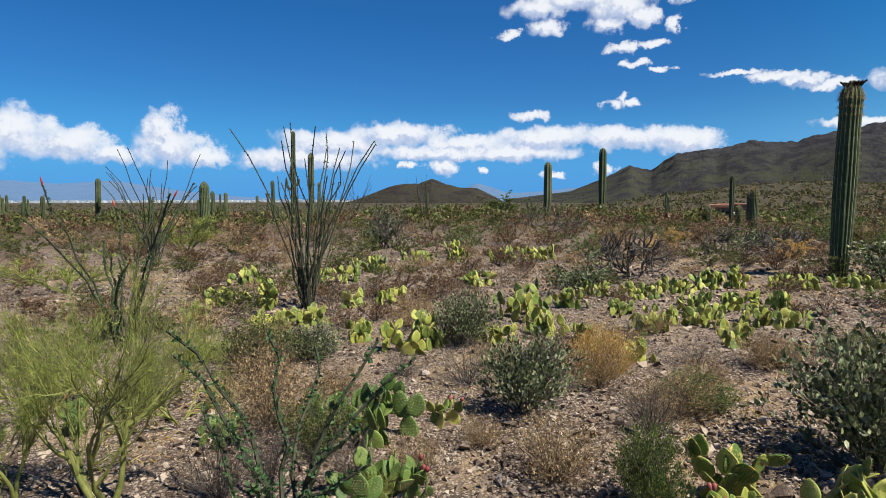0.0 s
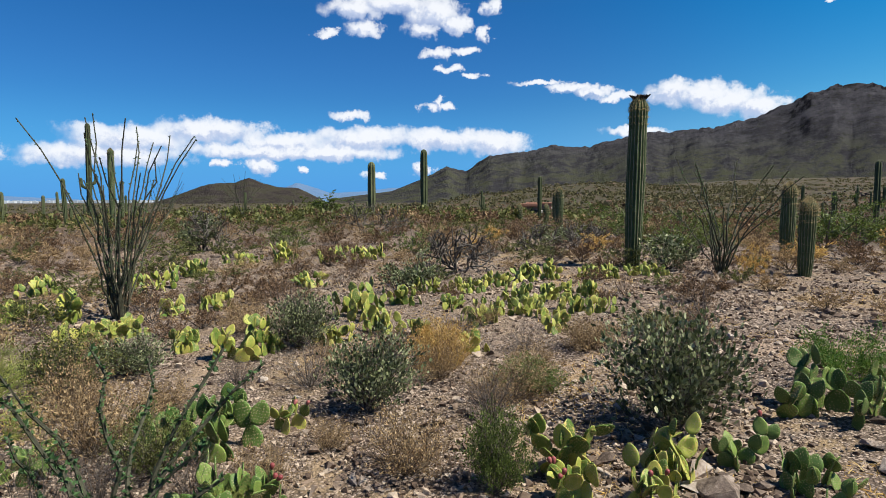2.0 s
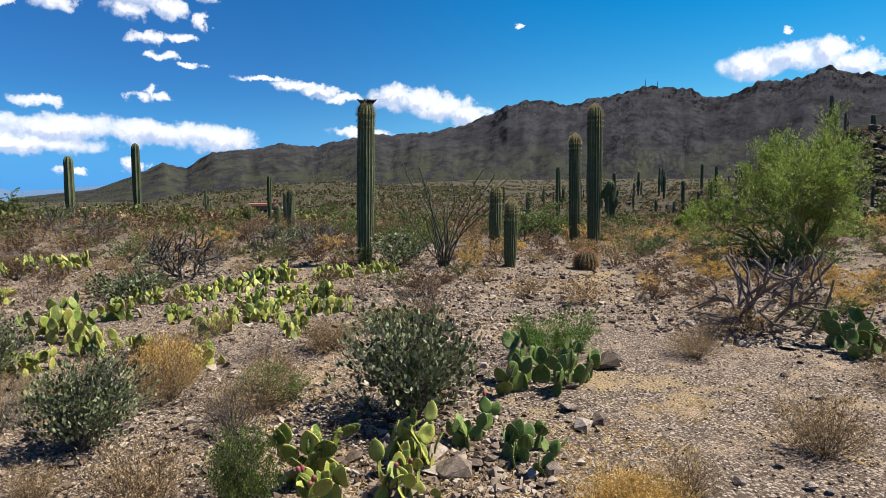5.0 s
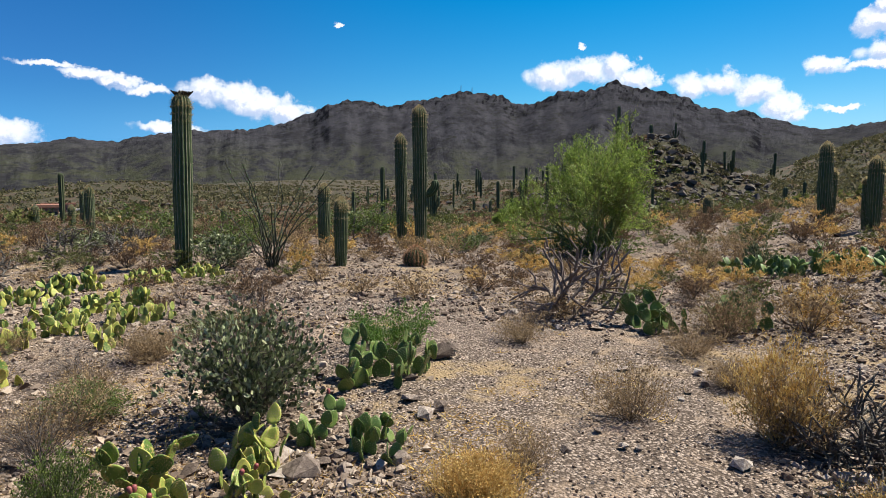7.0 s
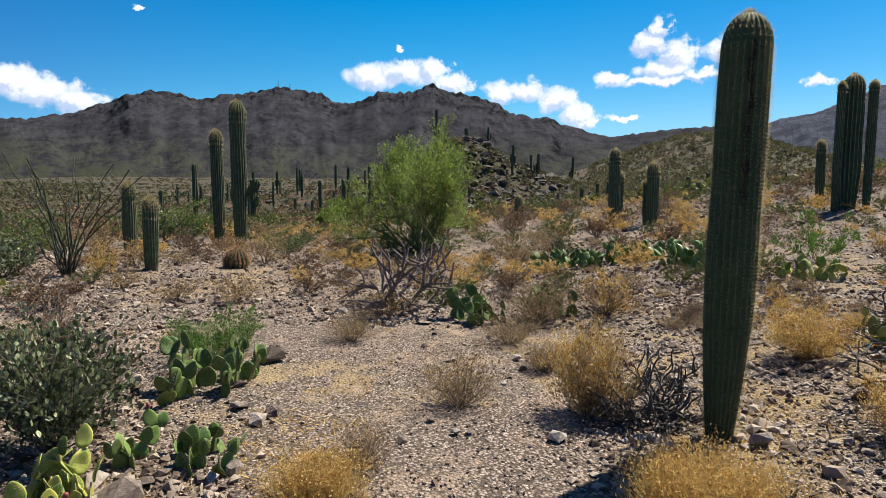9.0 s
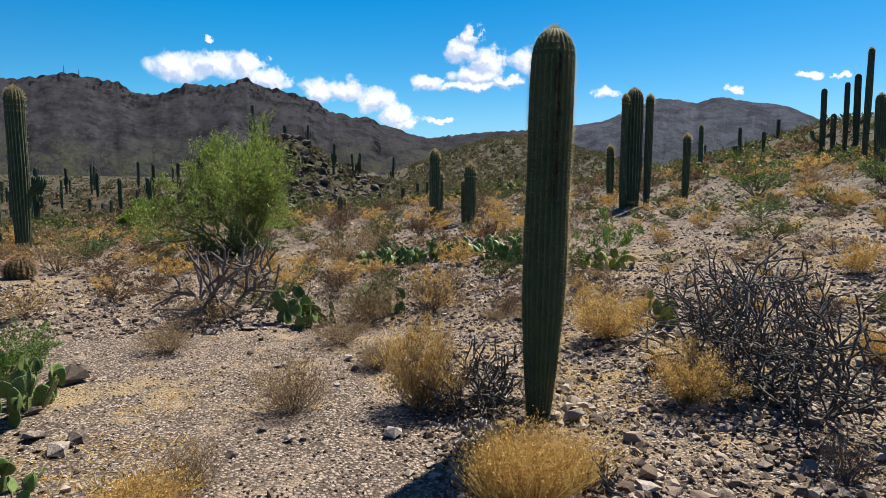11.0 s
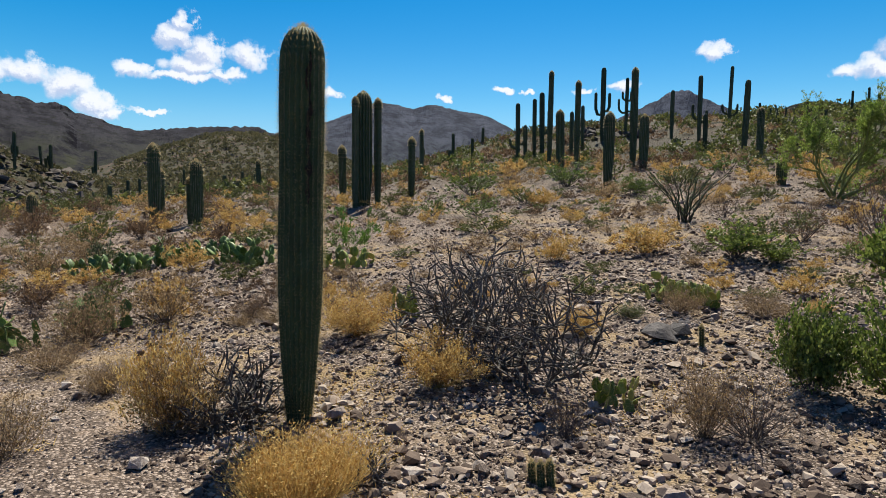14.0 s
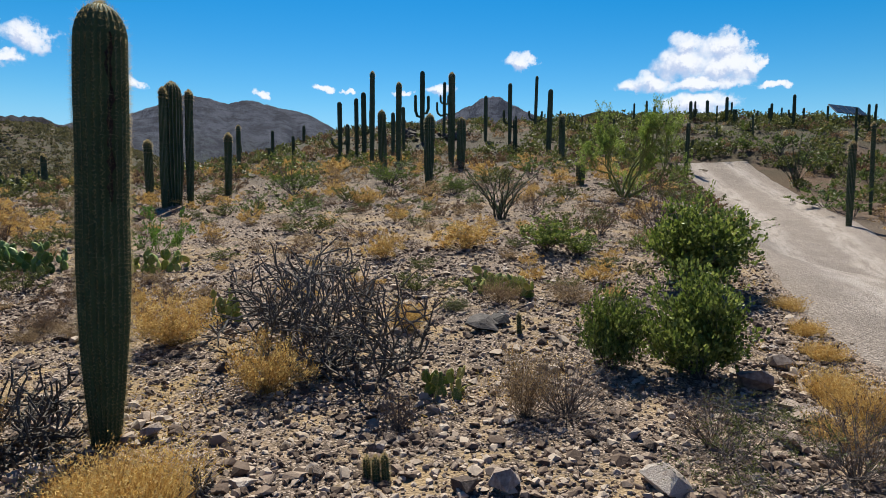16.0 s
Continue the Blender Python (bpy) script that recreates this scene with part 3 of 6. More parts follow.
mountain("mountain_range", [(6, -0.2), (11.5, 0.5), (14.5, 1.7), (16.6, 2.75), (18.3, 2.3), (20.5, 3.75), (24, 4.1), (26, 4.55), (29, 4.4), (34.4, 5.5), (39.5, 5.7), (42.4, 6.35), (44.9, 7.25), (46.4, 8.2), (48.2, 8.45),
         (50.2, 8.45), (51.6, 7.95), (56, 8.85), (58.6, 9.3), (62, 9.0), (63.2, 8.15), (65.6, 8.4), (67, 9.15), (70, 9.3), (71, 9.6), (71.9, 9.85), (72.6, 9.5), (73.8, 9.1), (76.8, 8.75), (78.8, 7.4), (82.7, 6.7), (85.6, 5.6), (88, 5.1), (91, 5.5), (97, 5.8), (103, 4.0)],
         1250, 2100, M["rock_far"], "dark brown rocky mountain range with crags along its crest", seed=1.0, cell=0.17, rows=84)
mountain("hill_north", [(-9, -0.6), (-7.4, -0.05), (-4.3, 1.15), (-2.2, 1.25), (-1.0, 1.7), (0.3, 1.2), (1.5, 0.85), (3.2, 0.8), (4.2, 0.3), (5.5, -0.4)], 1100, 1600, M["rock_hill"], "low dark rocky hill on the plain", seed=5.0, cell=0.12, foot=-14)
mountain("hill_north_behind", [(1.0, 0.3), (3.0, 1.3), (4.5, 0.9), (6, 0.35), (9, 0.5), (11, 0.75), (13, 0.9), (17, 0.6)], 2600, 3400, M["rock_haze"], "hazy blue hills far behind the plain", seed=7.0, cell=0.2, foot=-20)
mountain("mountain_east", [(98, 5.0), (101, 6.2), (103.4, 6.45), (105, 7.1), (107.6, 8.25), (109.5, 8.0), (111, 7.8), (113, 8.1), (115.5, 7.5), (117.5, 7.1), (119.8, 5.95), (122, 4.4), (126, 3)], 1200, 2300, M["rock_blue_haze"], "mountain behind the cactus slope, blue-grey with haze", seed=11.0, cell=0.14, crag=0.4)
mountain("mountain_peak", [(124, 3), (129, 6.6), (131.6, 7.8), (133, 8.6), (134.2, 8.95), (135.3, 8.6), (136.7, 7.8), (138.7, 6.9), (142, 4)], 2600, 3700, M["rock_blue_haze"], "distant mountain peak, blue-grey with haze", seed=13.0, cell=0.12, crag=0.4)
mountain("hill_south", [(139, 5), (141, 6.6), (142.5, 7.2), (143.6, 7.45), (144.8, 7.2), (147, 6.5), (150, 4.5)], 230, 420, M["rock_far"], "dark rounded hill behind the ridge", seed=17.0, cell=0.2, foot=10)
mountain("mountain_backdrop", [(-60, 1.2), (-45, 1.6), (-38, 1.2), (-35, 1.3), (-31.7, 1.05), (-27.8, 1.35), (-25, 0.9), (-23.6, 0.65), (-19.2, 0.1), (-14, -0.2)], 3600, 4600, M["rock_haze"], "far mountain range across the valley, blue with haze", seed=19.0, crag=0.4, foot=-22)

# ---- plants: how each kind grows ----
def ring_tube(path, radii, sides=6, cap=True):
    """Verts and faces of a tube along a path of points."""
    verts, faces = [], []
    path = [Vector(p) for p in path]
    for i, p in enumerate(path):
        d = (path[min(i + 1, len(path) - 1)] - path[max(i - 1, 0)])
        d = d.normalized() if d.length > 1e-9 else Vector((0, 0, 1))
        a = d.orthogonal().normalized()
        b = d.cross(a)
        for k in range(sides):
            t = 2 * math.pi * k / sides
            verts.append(p + (a * math.cos(t) + b * math.sin(t)) * radii[i])
    for i in range(len(path) - 1):
        for k in range(sides):
            j = (k + 1) % sides
            faces.append((i * sides + k, i * sides + j, (i + 1) * sides + j, (i + 1) * sides + k))
    if cap:
        faces.append(tuple((len(path) - 1) * sides + k for k in range(sides)))
    return verts, faces


class Heap:
    """Gathers many small pieces into one mesh."""

    def __init__(self):
        self.verts, self.faces = [], []

    def add(self, verts, faces):
        o = len(self.verts)
        self.verts.extend(tuple(v) for v in verts)
        self.faces.extend(tuple(i + o for i in f) for f in faces)

    def mesh(self, name, material, smooth=False):
        return solid(name, self.verts, self.faces, material, smooth)


PHASES = (0.0, 0.18, 0.44, 0.56, 0.82)


def saguaro_stem(rng, path, radius, ribs, rings_per_m=14, depth=0.13, per_rib=5, club=True, foot=0.72):
    """A ribbed column along a path of points (bottom to top) with a domed tip; gives verts, faces and places for spines."""
    pts = [Vector(p) for p in path]
    lens = [0.0]
    for a, b in zip(pts, pts[1:]):
        lens.append(lens[-1] + (b - a).length)
    total = lens[-1]
    n = max(10, int(total * rings_per_m))
    verts, faces, areoles = [], [], []
    m = ribs * per_rib
    waves = [rng.uniform(0, 6.28) for _ in range(4)]
    stations = [total * i / n for i in range(n + 1)]
    dome = radius * 1.5
    stations = [s for s in stations if s < total - dome] + [total - dome * (1 - math.sin(q * math.pi / 2 / 7)) for q in range(8)]
    if per_rib == 2:
        stations = [x for i, x in enumerate(stations) if i % 2 == 0 or i == len(stations) - 1]
    for i, s in enumerate(stations):
        k = next((j for j in range(len(lens) - 1) if lens[j + 1] >= s), len(lens) - 2)
        f = (s - lens[k]) / max(1e-6, lens[k + 1] - lens[k])
        p = pts[k].lerp(pts[k + 1], f)
        d = (pts[k + 1] - pts[k]).normalized()
        if k + 2 < len(pts):
            d = d.lerp((pts[k + 2] - pts[k + 1]).normalized(), f * 0.5).normalized()
        a = Vector((1, 0, 0)) - d * d.x
        a = a.normalized() if a.length > 0.1 else d.orthogonal().normalized()
        b = d.cross(a)
        t = s / total
        r = radius
        if club:
            rise = min(1.0, t * 1.9)
            r *= foot + (1.06 - foot) * rise * (2 - rise) - 0.16 * max(0.0, t - 0.65)
        r *= 1 + 0.025 * math.sin(5 * t + waves[0]) + 0.02 * math.sin(13 * t + waves[1])
        if s > total - dome:
            c = (s - (total - dome)) / dome
            r *= max(0.03, math.sqrt(max(0.0, 1 - c ** 2.3)))
        for q in range(m):
            ph = PHASES[q % 5] if per_rib == 5 else q % per_rib / per_rib
            crest = 1 - abs(2 * ph - 1)
            th = 2 * math.pi * (q // per_rib + ph) / ribs + 0.06 * math.sin(3 * t + waves[2])
            rr = r * (1 - depth + depth * crest ** 0.7 * 1.15) * (1 + 0.012 * math.sin(9 * th + 20 * t + waves[3]))
            out = a * math.cos(th) + b * math.sin(th)
            verts.append(p + out * rr)
            if per_rib > 1 and q % per_rib == (2 if per_rib == 5 else per_rib // 2):
                areoles.append((p + out * rr, out.lerp(d, 0.15 + 0.8 * max(0, (s - total + dome) / dome)).normalized(), d))
    for i in range(len(stations) - 1):
        for q in range(m):
            j = (q + 1) % m
            faces.append((i * m + q, i * m + j, (i + 1) * m + j, (i + 1) * m + q))
    faces.append(tuple((len(stations) - 1) * m + q for q in range(m)))
    return verts, faces, areoles


def spines(rng, areoles, every, length, count, width=0.0022):
    h = Heap()
    for p, out, d in areoles:
        if rng.random() > every:
            continue
        side = out.cross(d).normalized()
        for _ in range(count):
            tip = p + (out * rng.uniform(0.5, 1.0) + d * rng.uniform(-0.8, 0.9) + side * rng.uniform(-0.9, 0.9)).normalized() * length * rng.uniform(0.6, 1.2)
            w = side * width * 0.5 + d * rng.uniform(-width, width) * 0.5
            h.add([p - w, p + w, tip], [(0, 1, 2)])
    return h


def saguaro(seed, place, height, radius, label, arms=(), lean=(0.0, 0.0), ribs=18, fine=False, far=False, group="saguaros on the slopes", name="saguaro", top_tuft=False, spine_colour="spine_grey", bend=0.0, scar=None):
    """A columnar cactus. arms: (start height share, compass angle, reach, rise) in metres."""
    rng = random.Random(seed)
    thing = tagged(new(name), label, "cactus", group)
    thing.location = place
    skin = M["skin_far"] if far else M["skin"]
    per, rings = (2, 3) if far else ((5, 44) if fine else (5, 9))
    if far:
        ribs = 8
    n = 6
    path = [(lean[0] * height * (i / n) + bend * math.sin(3 * i / n), lean[1] * height * (i / n), -0.08 + (height + 0.08) * i / n) for i in range(n + 1)]
    v, f, areoles = saguaro_stem(rng, path, radius, ribs, rings, per_rib=per, depth=0.22 if far else (0.095 if fine else 0.12), foot=0.5 if fine else 0.72)
    stem = solid("stem", v, f, skin, not far and fine)
    if not far and not fine:
        stem.materials.append(M["rib_felt"])
        stem.polygons.foreach_set("material_index", [1 if k % 5 == 2 else 0 for k in range(len(stem.polygons))])
    part("stem", stem, thing)
    if not far:
        hair = spines(rng, areoles, 1.0 if fine else 0.6, 0.034 if fine else 0.05, 9 if fine else 3, 0.0014 if fine else 0.005)
        part("spine_coat", hair.mesh("spine_coat", M[spine_colour]), thing, "pale bristling spines along the ribs")["kind"] = "stuff"
        if not fine:
            top = spines(rng, [q for q in areoles if q[0].z > height - radius * 3.2], 1.0, 0.06, 7, 0.006)
            part("crown_tuft", top.mesh("crown_tuft", M["spine"]), thing, "pale golden spines on the crown")["kind"] = "stuff"
    for share, az, reach, rise in arms:
        s, c = turn(az)
        base = Vector((lean[0] * height * share, lean[1] * height * share, height * share))
        ar = radius * 0.62
        pts = [base, base + Vector((s * reach * 0.6, c * reach * 0.6, -0.02)), base + Vector((s * reach * 0.95, c * reach * 0.95, reach * 0.35))]
        pts += [base + Vector((s * reach, c * reach, reach * 0.35 + (rise - reach * 0.35) * k / 3)) for k in (1, 2, 3)]
        v, f, areoles = saguaro_stem(rng, pts, ar, 12, rings, per_rib=2, depth=0.15, club=False)
        part("arm", solid("arm", v, f, skin), thing)
    if scar:
        h, rows = Heap(), []
        for q in range(34):
            zz = height * (0.56 + 0.0112 * q)
            a0 = scar + 7 * noise.noise((q * 0.21, 3.0, 1.0)) + rng.gauss(0, 1.2)
            half = (4.5 + 9 * max(-0.3, noise.noise((q * 0.33, 7.0, 2.0))) + rng.gauss(0, 1.2)) * min(1.0, 0.25 + 0.2 * q, 0.25 + 0.2 * (33 - q))
            mid = Vector((lean[0] * zz, lean[1] * zz, zz))
            rows.append([mid + Vector((*turn(a0 + half * e), 0)) * radius * k for e, k in ((-1.3, 0.92), (-0.8, 1.08), (-0.25, 1.03 + rng.gauss(0, 0.015)), (0.3, 1.02 + rng.gauss(0, 0.015)), (0.8, 1.08), (1.3, 0.92))])
        h.add([p for row in rows for p in row], [(6 * i + j, 6 * i + j + 1, 6 * i + j + 7, 6 * i + j + 6) for i in range(33) for j in range(5)])
        part("scar", h.mesh("scar", M["scar"]), thing, "dark corky scar down the upper stem")
    if top_tuft:
        h = Heap()
        for k in range(26):
            t = 6.28 * k / 26
            o = Vector((lean[0] * height, lean[1] * height, height - 0.02)) + Vector((math.cos(t), math.sin(t), 0)) * radius * rng.uniform(0.3, 0.8)
            v, f = ring_tube([o, o + Vector((math.cos(t) * 0.06, math.sin(t) * 0.06, 0.05)) * rng.uniform(0.5, 1.3)], [0.022, 0.012], 5)
            h.add(v, f)
        part("dried_fruit", h.mesh("dried_fruit", M["scar"]), thing, "dark shrivelled fruit on the crown")["kind"] = "stuff"
    return thing


def blades(rng_np, centres, along, length, width, oval=False, spread=0.35, slip=False):
    """Verts and faces of many leaves or flecks at once: folded diamonds, or ovals, at the given places and directions."""
    n = len(centres)
    c, d = np.asarray(centres, float), np.asarray(along, float) + rng_np.normal(0, spread, (n, 3))
    d /= np.linalg.norm(d, axis=1)[:, None] + 1e-9
    side = np.cross(d, rng_np.normal(0, 1, (n, 3)))
    side /= np.linalg.norm(side, axis=1)[:, None] + 1e-9
    up = np.cross(side, d)
    ln = (length * rng_np.uniform(0.6, 1.3, n))[:, None]
    wd = (width * rng_np.uniform(0.7, 1.3, n))[:, None]
    if slip:
        v = np.stack([c - side * wd * 0.5, c + side * wd * 0.5, c + d * ln], 1)
        faces = [(3 * i, 3 * i + 1, 3 * i + 2) for i in range(n)]
    elif oval:
        v = np.stack([c, c + d * ln * 0.3 + side * wd * 0.5, c + d * ln * 0.75 + side * wd * 0.42 + up * wd * 0.12, c + d * ln, c + d * ln * 0.75 - side * wd * 0.42 + up * wd * 0.12, c + d * ln * 0.3 - side * wd * 0.5], 1)
        faces = [(6 * i, 6 * i + 1, 6 * i + 2, 6 * i + 3) for i in range(n)] + [(6 * i, 6 * i + 3, 6 * i + 4, 6 * i + 5) for i in range(n)]
    else:
        v = np.stack([c, c + d * ln * 0.45 + side * wd * 0.5, c + d * ln, c + d * ln * 0.45 - side * wd * 0.5 + up * wd * 0.3], 1)
        faces = [(4 * i, 4 * i + 1, 4 * i + 2, 4 * i + 3) for i in range(n)]
    return v.reshape(-1, 3).tolist(), faces


def twig_strip(rng, a, b, width):
    """A thin three-sided twig."""
    d = (b - a).normalized()
    u = d.orthogonal().normalized() * width
    w = d.cross(u)
    return [a + u, a - u * 0.5 + w * 0.87, a - u * 0.5 - w * 0.87, b], [(0, 1, 3), (1, 2, 3), (2, 0, 3)]


def grow_shrub(seed, height, width, stems, twigs, stem_width, droop=0.0, upright=0.5, wild=0.12):
    """The woody frame of a shrub: stems that fan out from the root and fork; gives the wood and where its tips are."""
    rng = random.Random(seed)
    wood, tips = Heap(), []
    for k in range(stems):
        t = 6.2832 * (k + rng.random()) / stems
        reach = width * 0.5 * math.sqrt(rng.random()) * 1.05
        top = height * math.sqrt(max(0.08, 1 - (reach / (width * 0.56)) ** 2)) * rng.uniform(0.6, 1.0)
        end = Vector((math.cos(t) * reach, math.sin(t) * reach, top))
        mid = Vector((end.x * (1 - upright) * rng.uniform(0.7, 1.2), end.y * (1 - upright) * rng.uniform(0.7, 1.2), top * 0.5))
        base = Vector((rng.gauss(0, 0.02), rng.gauss(0, 0.02), -0.02))
        pts = [base, mid.lerp(base, 0.45), mid, mid.lerp(end, 0.5) + Vector((rng.gauss(0, wild), rng.gauss(0, wild), rng.gauss(0, wild))) * height * 0.4, end]
        v, f = ring_tube(pts, [stem_width, stem_width * 0.9, stem_width * 0.75, stem_width * 0.55, stem_width * 0.3], 3, False)
        wood.add(v, f)
        for _ in range(twigs):
            s = rng.uniform(0.2, 1.0)
            i = min(3, int(s * 4))
            o = pts[i].lerp(pts[i + 1], s * 4 - i)
            out = Vector((o.x, o.y, 0)).normalized() if o.xy.length > 1e-4 else Vector((1, 0, 0))
            d = (out * rng.uniform(-0.2, 0.9) + Vector((rng.gauss(0, 0.5), rng.gauss(0, 0.5), rng.uniform(0.1, 1.0) - droop))).normalized()
            e = o + d * height * rng.uniform(0.14, 0.34)
            e.z = max(0.01, e.z)
            v, f = twig_strip(rng, o, e, stem_width * 0.3)
            wood.add(v, f)
            tips.append((o, e))
            for _ in range(2):
                m = o.lerp(e, rng.uniform(0.3, 0.9))
                e2 = m + (d + Vector((rng.gauss(0, 0.6), rng.gauss(0, 0.6), rng.gauss(0, 0.5)))).normalized() * height * rng.uniform(0.07, 0.18)
                v, f = twig_strip(rng, m, e2, stem_width * 0.2)
                wood.add(v, f)
                tips.append((m, e2))
    return wood, tips


def along_tips(rng_np, tips, count):
    pick = rng_np.integers(0, len(tips), count)
    s = rng_np.uniform(0.15, 1.05, count)[:, None]
    a = np.array([tuple(t[0]) for t in tips])[pick]
    b = np.array([tuple(t[1]) for t in tips])[pick]
    d = b - a
    return a + d * s, d / (np.linalg.norm(d, axis=1)[:, None] + 1e-9)


SHRUBS = {}


def shrub_kind(kind, seed, height, width, stems, twigs, stem_width, wood, leaf, count, size, oval=False, spread=0.5, lift=0.5, slip=False, **grow):
    """Meshes of one shrub, kept under its kind: woody frame and leaves."""
    frame_heap, tips = grow_shrub(seed, height, width, stems, twigs, stem_width, **grow)
    rng_np = np.random.default_rng(seed)
    meshes = [("woody_frame", frame_heap.mesh("woody_frame", M[wood]))]
    if count:
        c, d = along_tips(rng_np, tips, count)
        c = c + rng_np.normal(0, 0.012, c.shape)
        c[:, 2] = np.maximum(c[:, 2], 0.01)
        d = d + np.array([0, 0, lift])
        v, f = blades(rng_np, c, d, size[0], size[1], oval, spread, slip)
        meshes.append(("foliage", solid("foliage", v, f, M[leaf])))
    SHRUBS.setdefault(kind, []).append((height, width, meshes))


PLANTED = []


def plant(kind, az, r, height, width, label, name, group, seed, category="shrub", where=None):
    """One shrub of a kind, scaled to its height and width, standing on the ground."""
    rng = random.Random(seed)
    kind = kind if r < (8.5 if kind in ("green", "leafy") else 7.0) else ("mid_" + kind if r < 22 else "far_" + kind)
    h0, w0, meshes = SHRUBS[kind][seed % len(SHRUBS[kind])]
    p = spot(az, r) if where is None else where
    thing = tagged(new(name), label, category, group)
    k = max(0.2, width / w0)
    thing.matrix_basis = Matrix.LocRotScale(p - Vector((0, 0, 0.01)), Euler((rng.gauss(0, 0.06), rng.gauss(0, 0.06), rng.uniform(0, 6.28))), (k, k * rng.uniform(0.9, 1.1), max(0.2, height / h0)))
    for part_name, me in meshes:
        part(part_name, me, thing)
    PLANTED.append((p.x, p.y, width * 0.5))
    return thing


# ---- prickly pears ----
def pad_half(t, wide):
    return wide * max(0.0, math.sin(math.pi * min(1.0, 0.05 + 0.95 * t) ** 0.86)) ** 0.58


def pad_mesh(seed, fine=True):
    """A flat paddle, one unit tall, standing on its narrow end, with a rounded rim; and the tufts of spines over both its faces."""
    rng = random.Random(seed)
    rows, sides = (10, 12) if fine else (6, 6)
    wide = rng.uniform(0.36, 0.46)
    verts, faces, tufts = [], [], Heap()
    bend, twist = rng.uniform(-0.09, 0.09), rng.uniform(-0.25, 0.25)

    def place(x, y, t):
        q = twist * (t - 0.4)
        return x * math.cos(q) - y * math.sin(q), x * math.sin(q) + y * math.cos(q) + bend * (t - 0.5) ** 2 * 4, t

    for i in range(rows):
        t = (0.0, 0.05, 0.16, 0.3, 0.45, 0.6, 0.75, 0.88, 0.965, 1.0)[i] if fine else (0.0, 0.14, 0.42, 0.7, 0.92, 1.0)[i]
        w = max(0.05, pad_half(t, wide)) if 0 < i < rows - 1 else 0.06
        th = 0.046 * (1 - 0.35 * t) * (0.55 if i in (0, rows - 1) else (0.85 if i == rows - 2 else 1))
        lump = rng.gauss(0, 0.006)
        for k in range(sides):
            a = 2 * math.pi * k / sides
            sn = math.sin(a)
            verts.append(place(w * math.cos(a), math.copysign(th * abs(sn) ** 0.6, sn) + lump, t + rng.gauss(0, 0.005)))
    for i in range(rows - 1):
        for k in range(sides):
            j = (k + 1) % sides
            faces.append((i * sides + k, i * sides + j, (i + 1) * sides + j, (i + 1) * sides + k))
    faces.append(tuple(range(sides))[::-1])
    faces.append(tuple((rows - 1) * sides + k for k in range(sides)))
    for i in range(8):
        t = 0.14 + 0.115 * i
        for k in range(-3, 4):
            x = (k + 0.5 * (i % 2)) * 0.13
            if abs(x) > pad_half(t, wide) * 0.98:
                continue
            for face in (-1, 1):
                o = Vector(place(x, face * 0.032, t))
                for _ in range(2):
                    e = o + Vector((rng.gauss(0, 0.5), face * rng.uniform(0.5, 1.2), rng.gauss(0.1, 0.5))).normalized() * rng.uniform(0.07, 0.13)
                    w = Vector((0.008, 0.0, 0.006))
                    tufts.add([o - w, o + w, e], [(0, 1, 2)])
    return verts, faces, tufts


def fruit_mesh():
    v, f = ring_tube([(0, 0, 0), (0, 0, 0.015), (0, 0, 0.035), (0, 0, 0.05), (0, 0, 0.054)], [0.008, 0.016, 0.02, 0.015, 0.008], 7)
    return solid("fruit", v, f, M["fruit"], True)


def make_pads(material, fine=True):
    made = []
    for k in range(6):
        v, f, tufts = pad_mesh(40 + k, fine)
        made.append((solid("pad", v, f, material, True), tufts.mesh("spine_tuft", M["spine"])))
    return made


def prickly_pear(az, r, height, width, seed, pads, label, fruit=0.0, size=None):
    rng = random.Random(seed * 7 + 3)
    thing = tagged(new("prickly_pear"), label, "cactus", "prickly pears on the open ground")
    thing.location = spot(az, r)
    pad = size or min(0.165, max(0.115, height * 0.36))
    levels = max(1, min(5, round(height / (pad * 0.78))))
    count = 0
    limit = int(min(44, 6 + width * 50))
    feet = max(3, int(width / (pad * 0.34)))
    grown = []
    for k in range(feet):
        t = 6.2832 * (k + rng.random()) / feet
        d = width * 0.46 * rng.uniform(0.1, 1.0)
        grown.append((Vector((d * math.cos(t), d * math.sin(t), -0.015)), rng.uniform(0, 6.28), rng.gauss(0.12, 0.28), rng.gauss(0, 0.2), 0, pad * rng.uniform(0.8, 1.15)))
    while grown and count < limit:
        o, yaw, tilt, roll, level, s = grown.pop(0)
        m = Matrix.LocRotScale(o, Euler((tilt, roll, yaw)), (s, s, s))
        shape, tufts = rng.choice(pads)
        paddle = part("pad", shape, thing, matrix=m)
        if r < 7.5:
            part("spine_tuft", tufts, paddle)["kind"] = "stuff"
        count += 1
        if level + 1 < levels:
            for _ in range(rng.choice((1, 1, 2, 2, 3)) if level < 2 else rng.choice((0, 1, 2))):
                e = rng.uniform(-0.75, 0.75)
                tip = m @ Vector((0.36 * math.sin(e), 0, 0.58 + 0.38 * math.cos(e)))
                grown.append((tip, yaw + rng.gauss(0, 0.75), tilt + rng.gauss(0, 0.3), roll * 0.5 + e * 0.7 + rng.gauss(0, 0.15), level + 1, s * rng.uniform(0.75, 1.0)))
        elif rng.random() < fruit:
            for q in range(rng.choice((1, 1, 2))):
                e = rng.uniform(-0.6, 0.6)
                tip = m @ Vector((0.34 * math.sin(e), 0, 0.62 + 0.36 * math.cos(e)))
                part("fruit", FRUIT, thing, "pink-red ripe fruit", Matrix.LocRotScale(tip, Euler((tilt, roll + e * 0.7, yaw)), (0.66, 0.66, 0.66)))
    PLANTED.append((thing.location.x, thing.location.y, width * 0.4))
    return thing


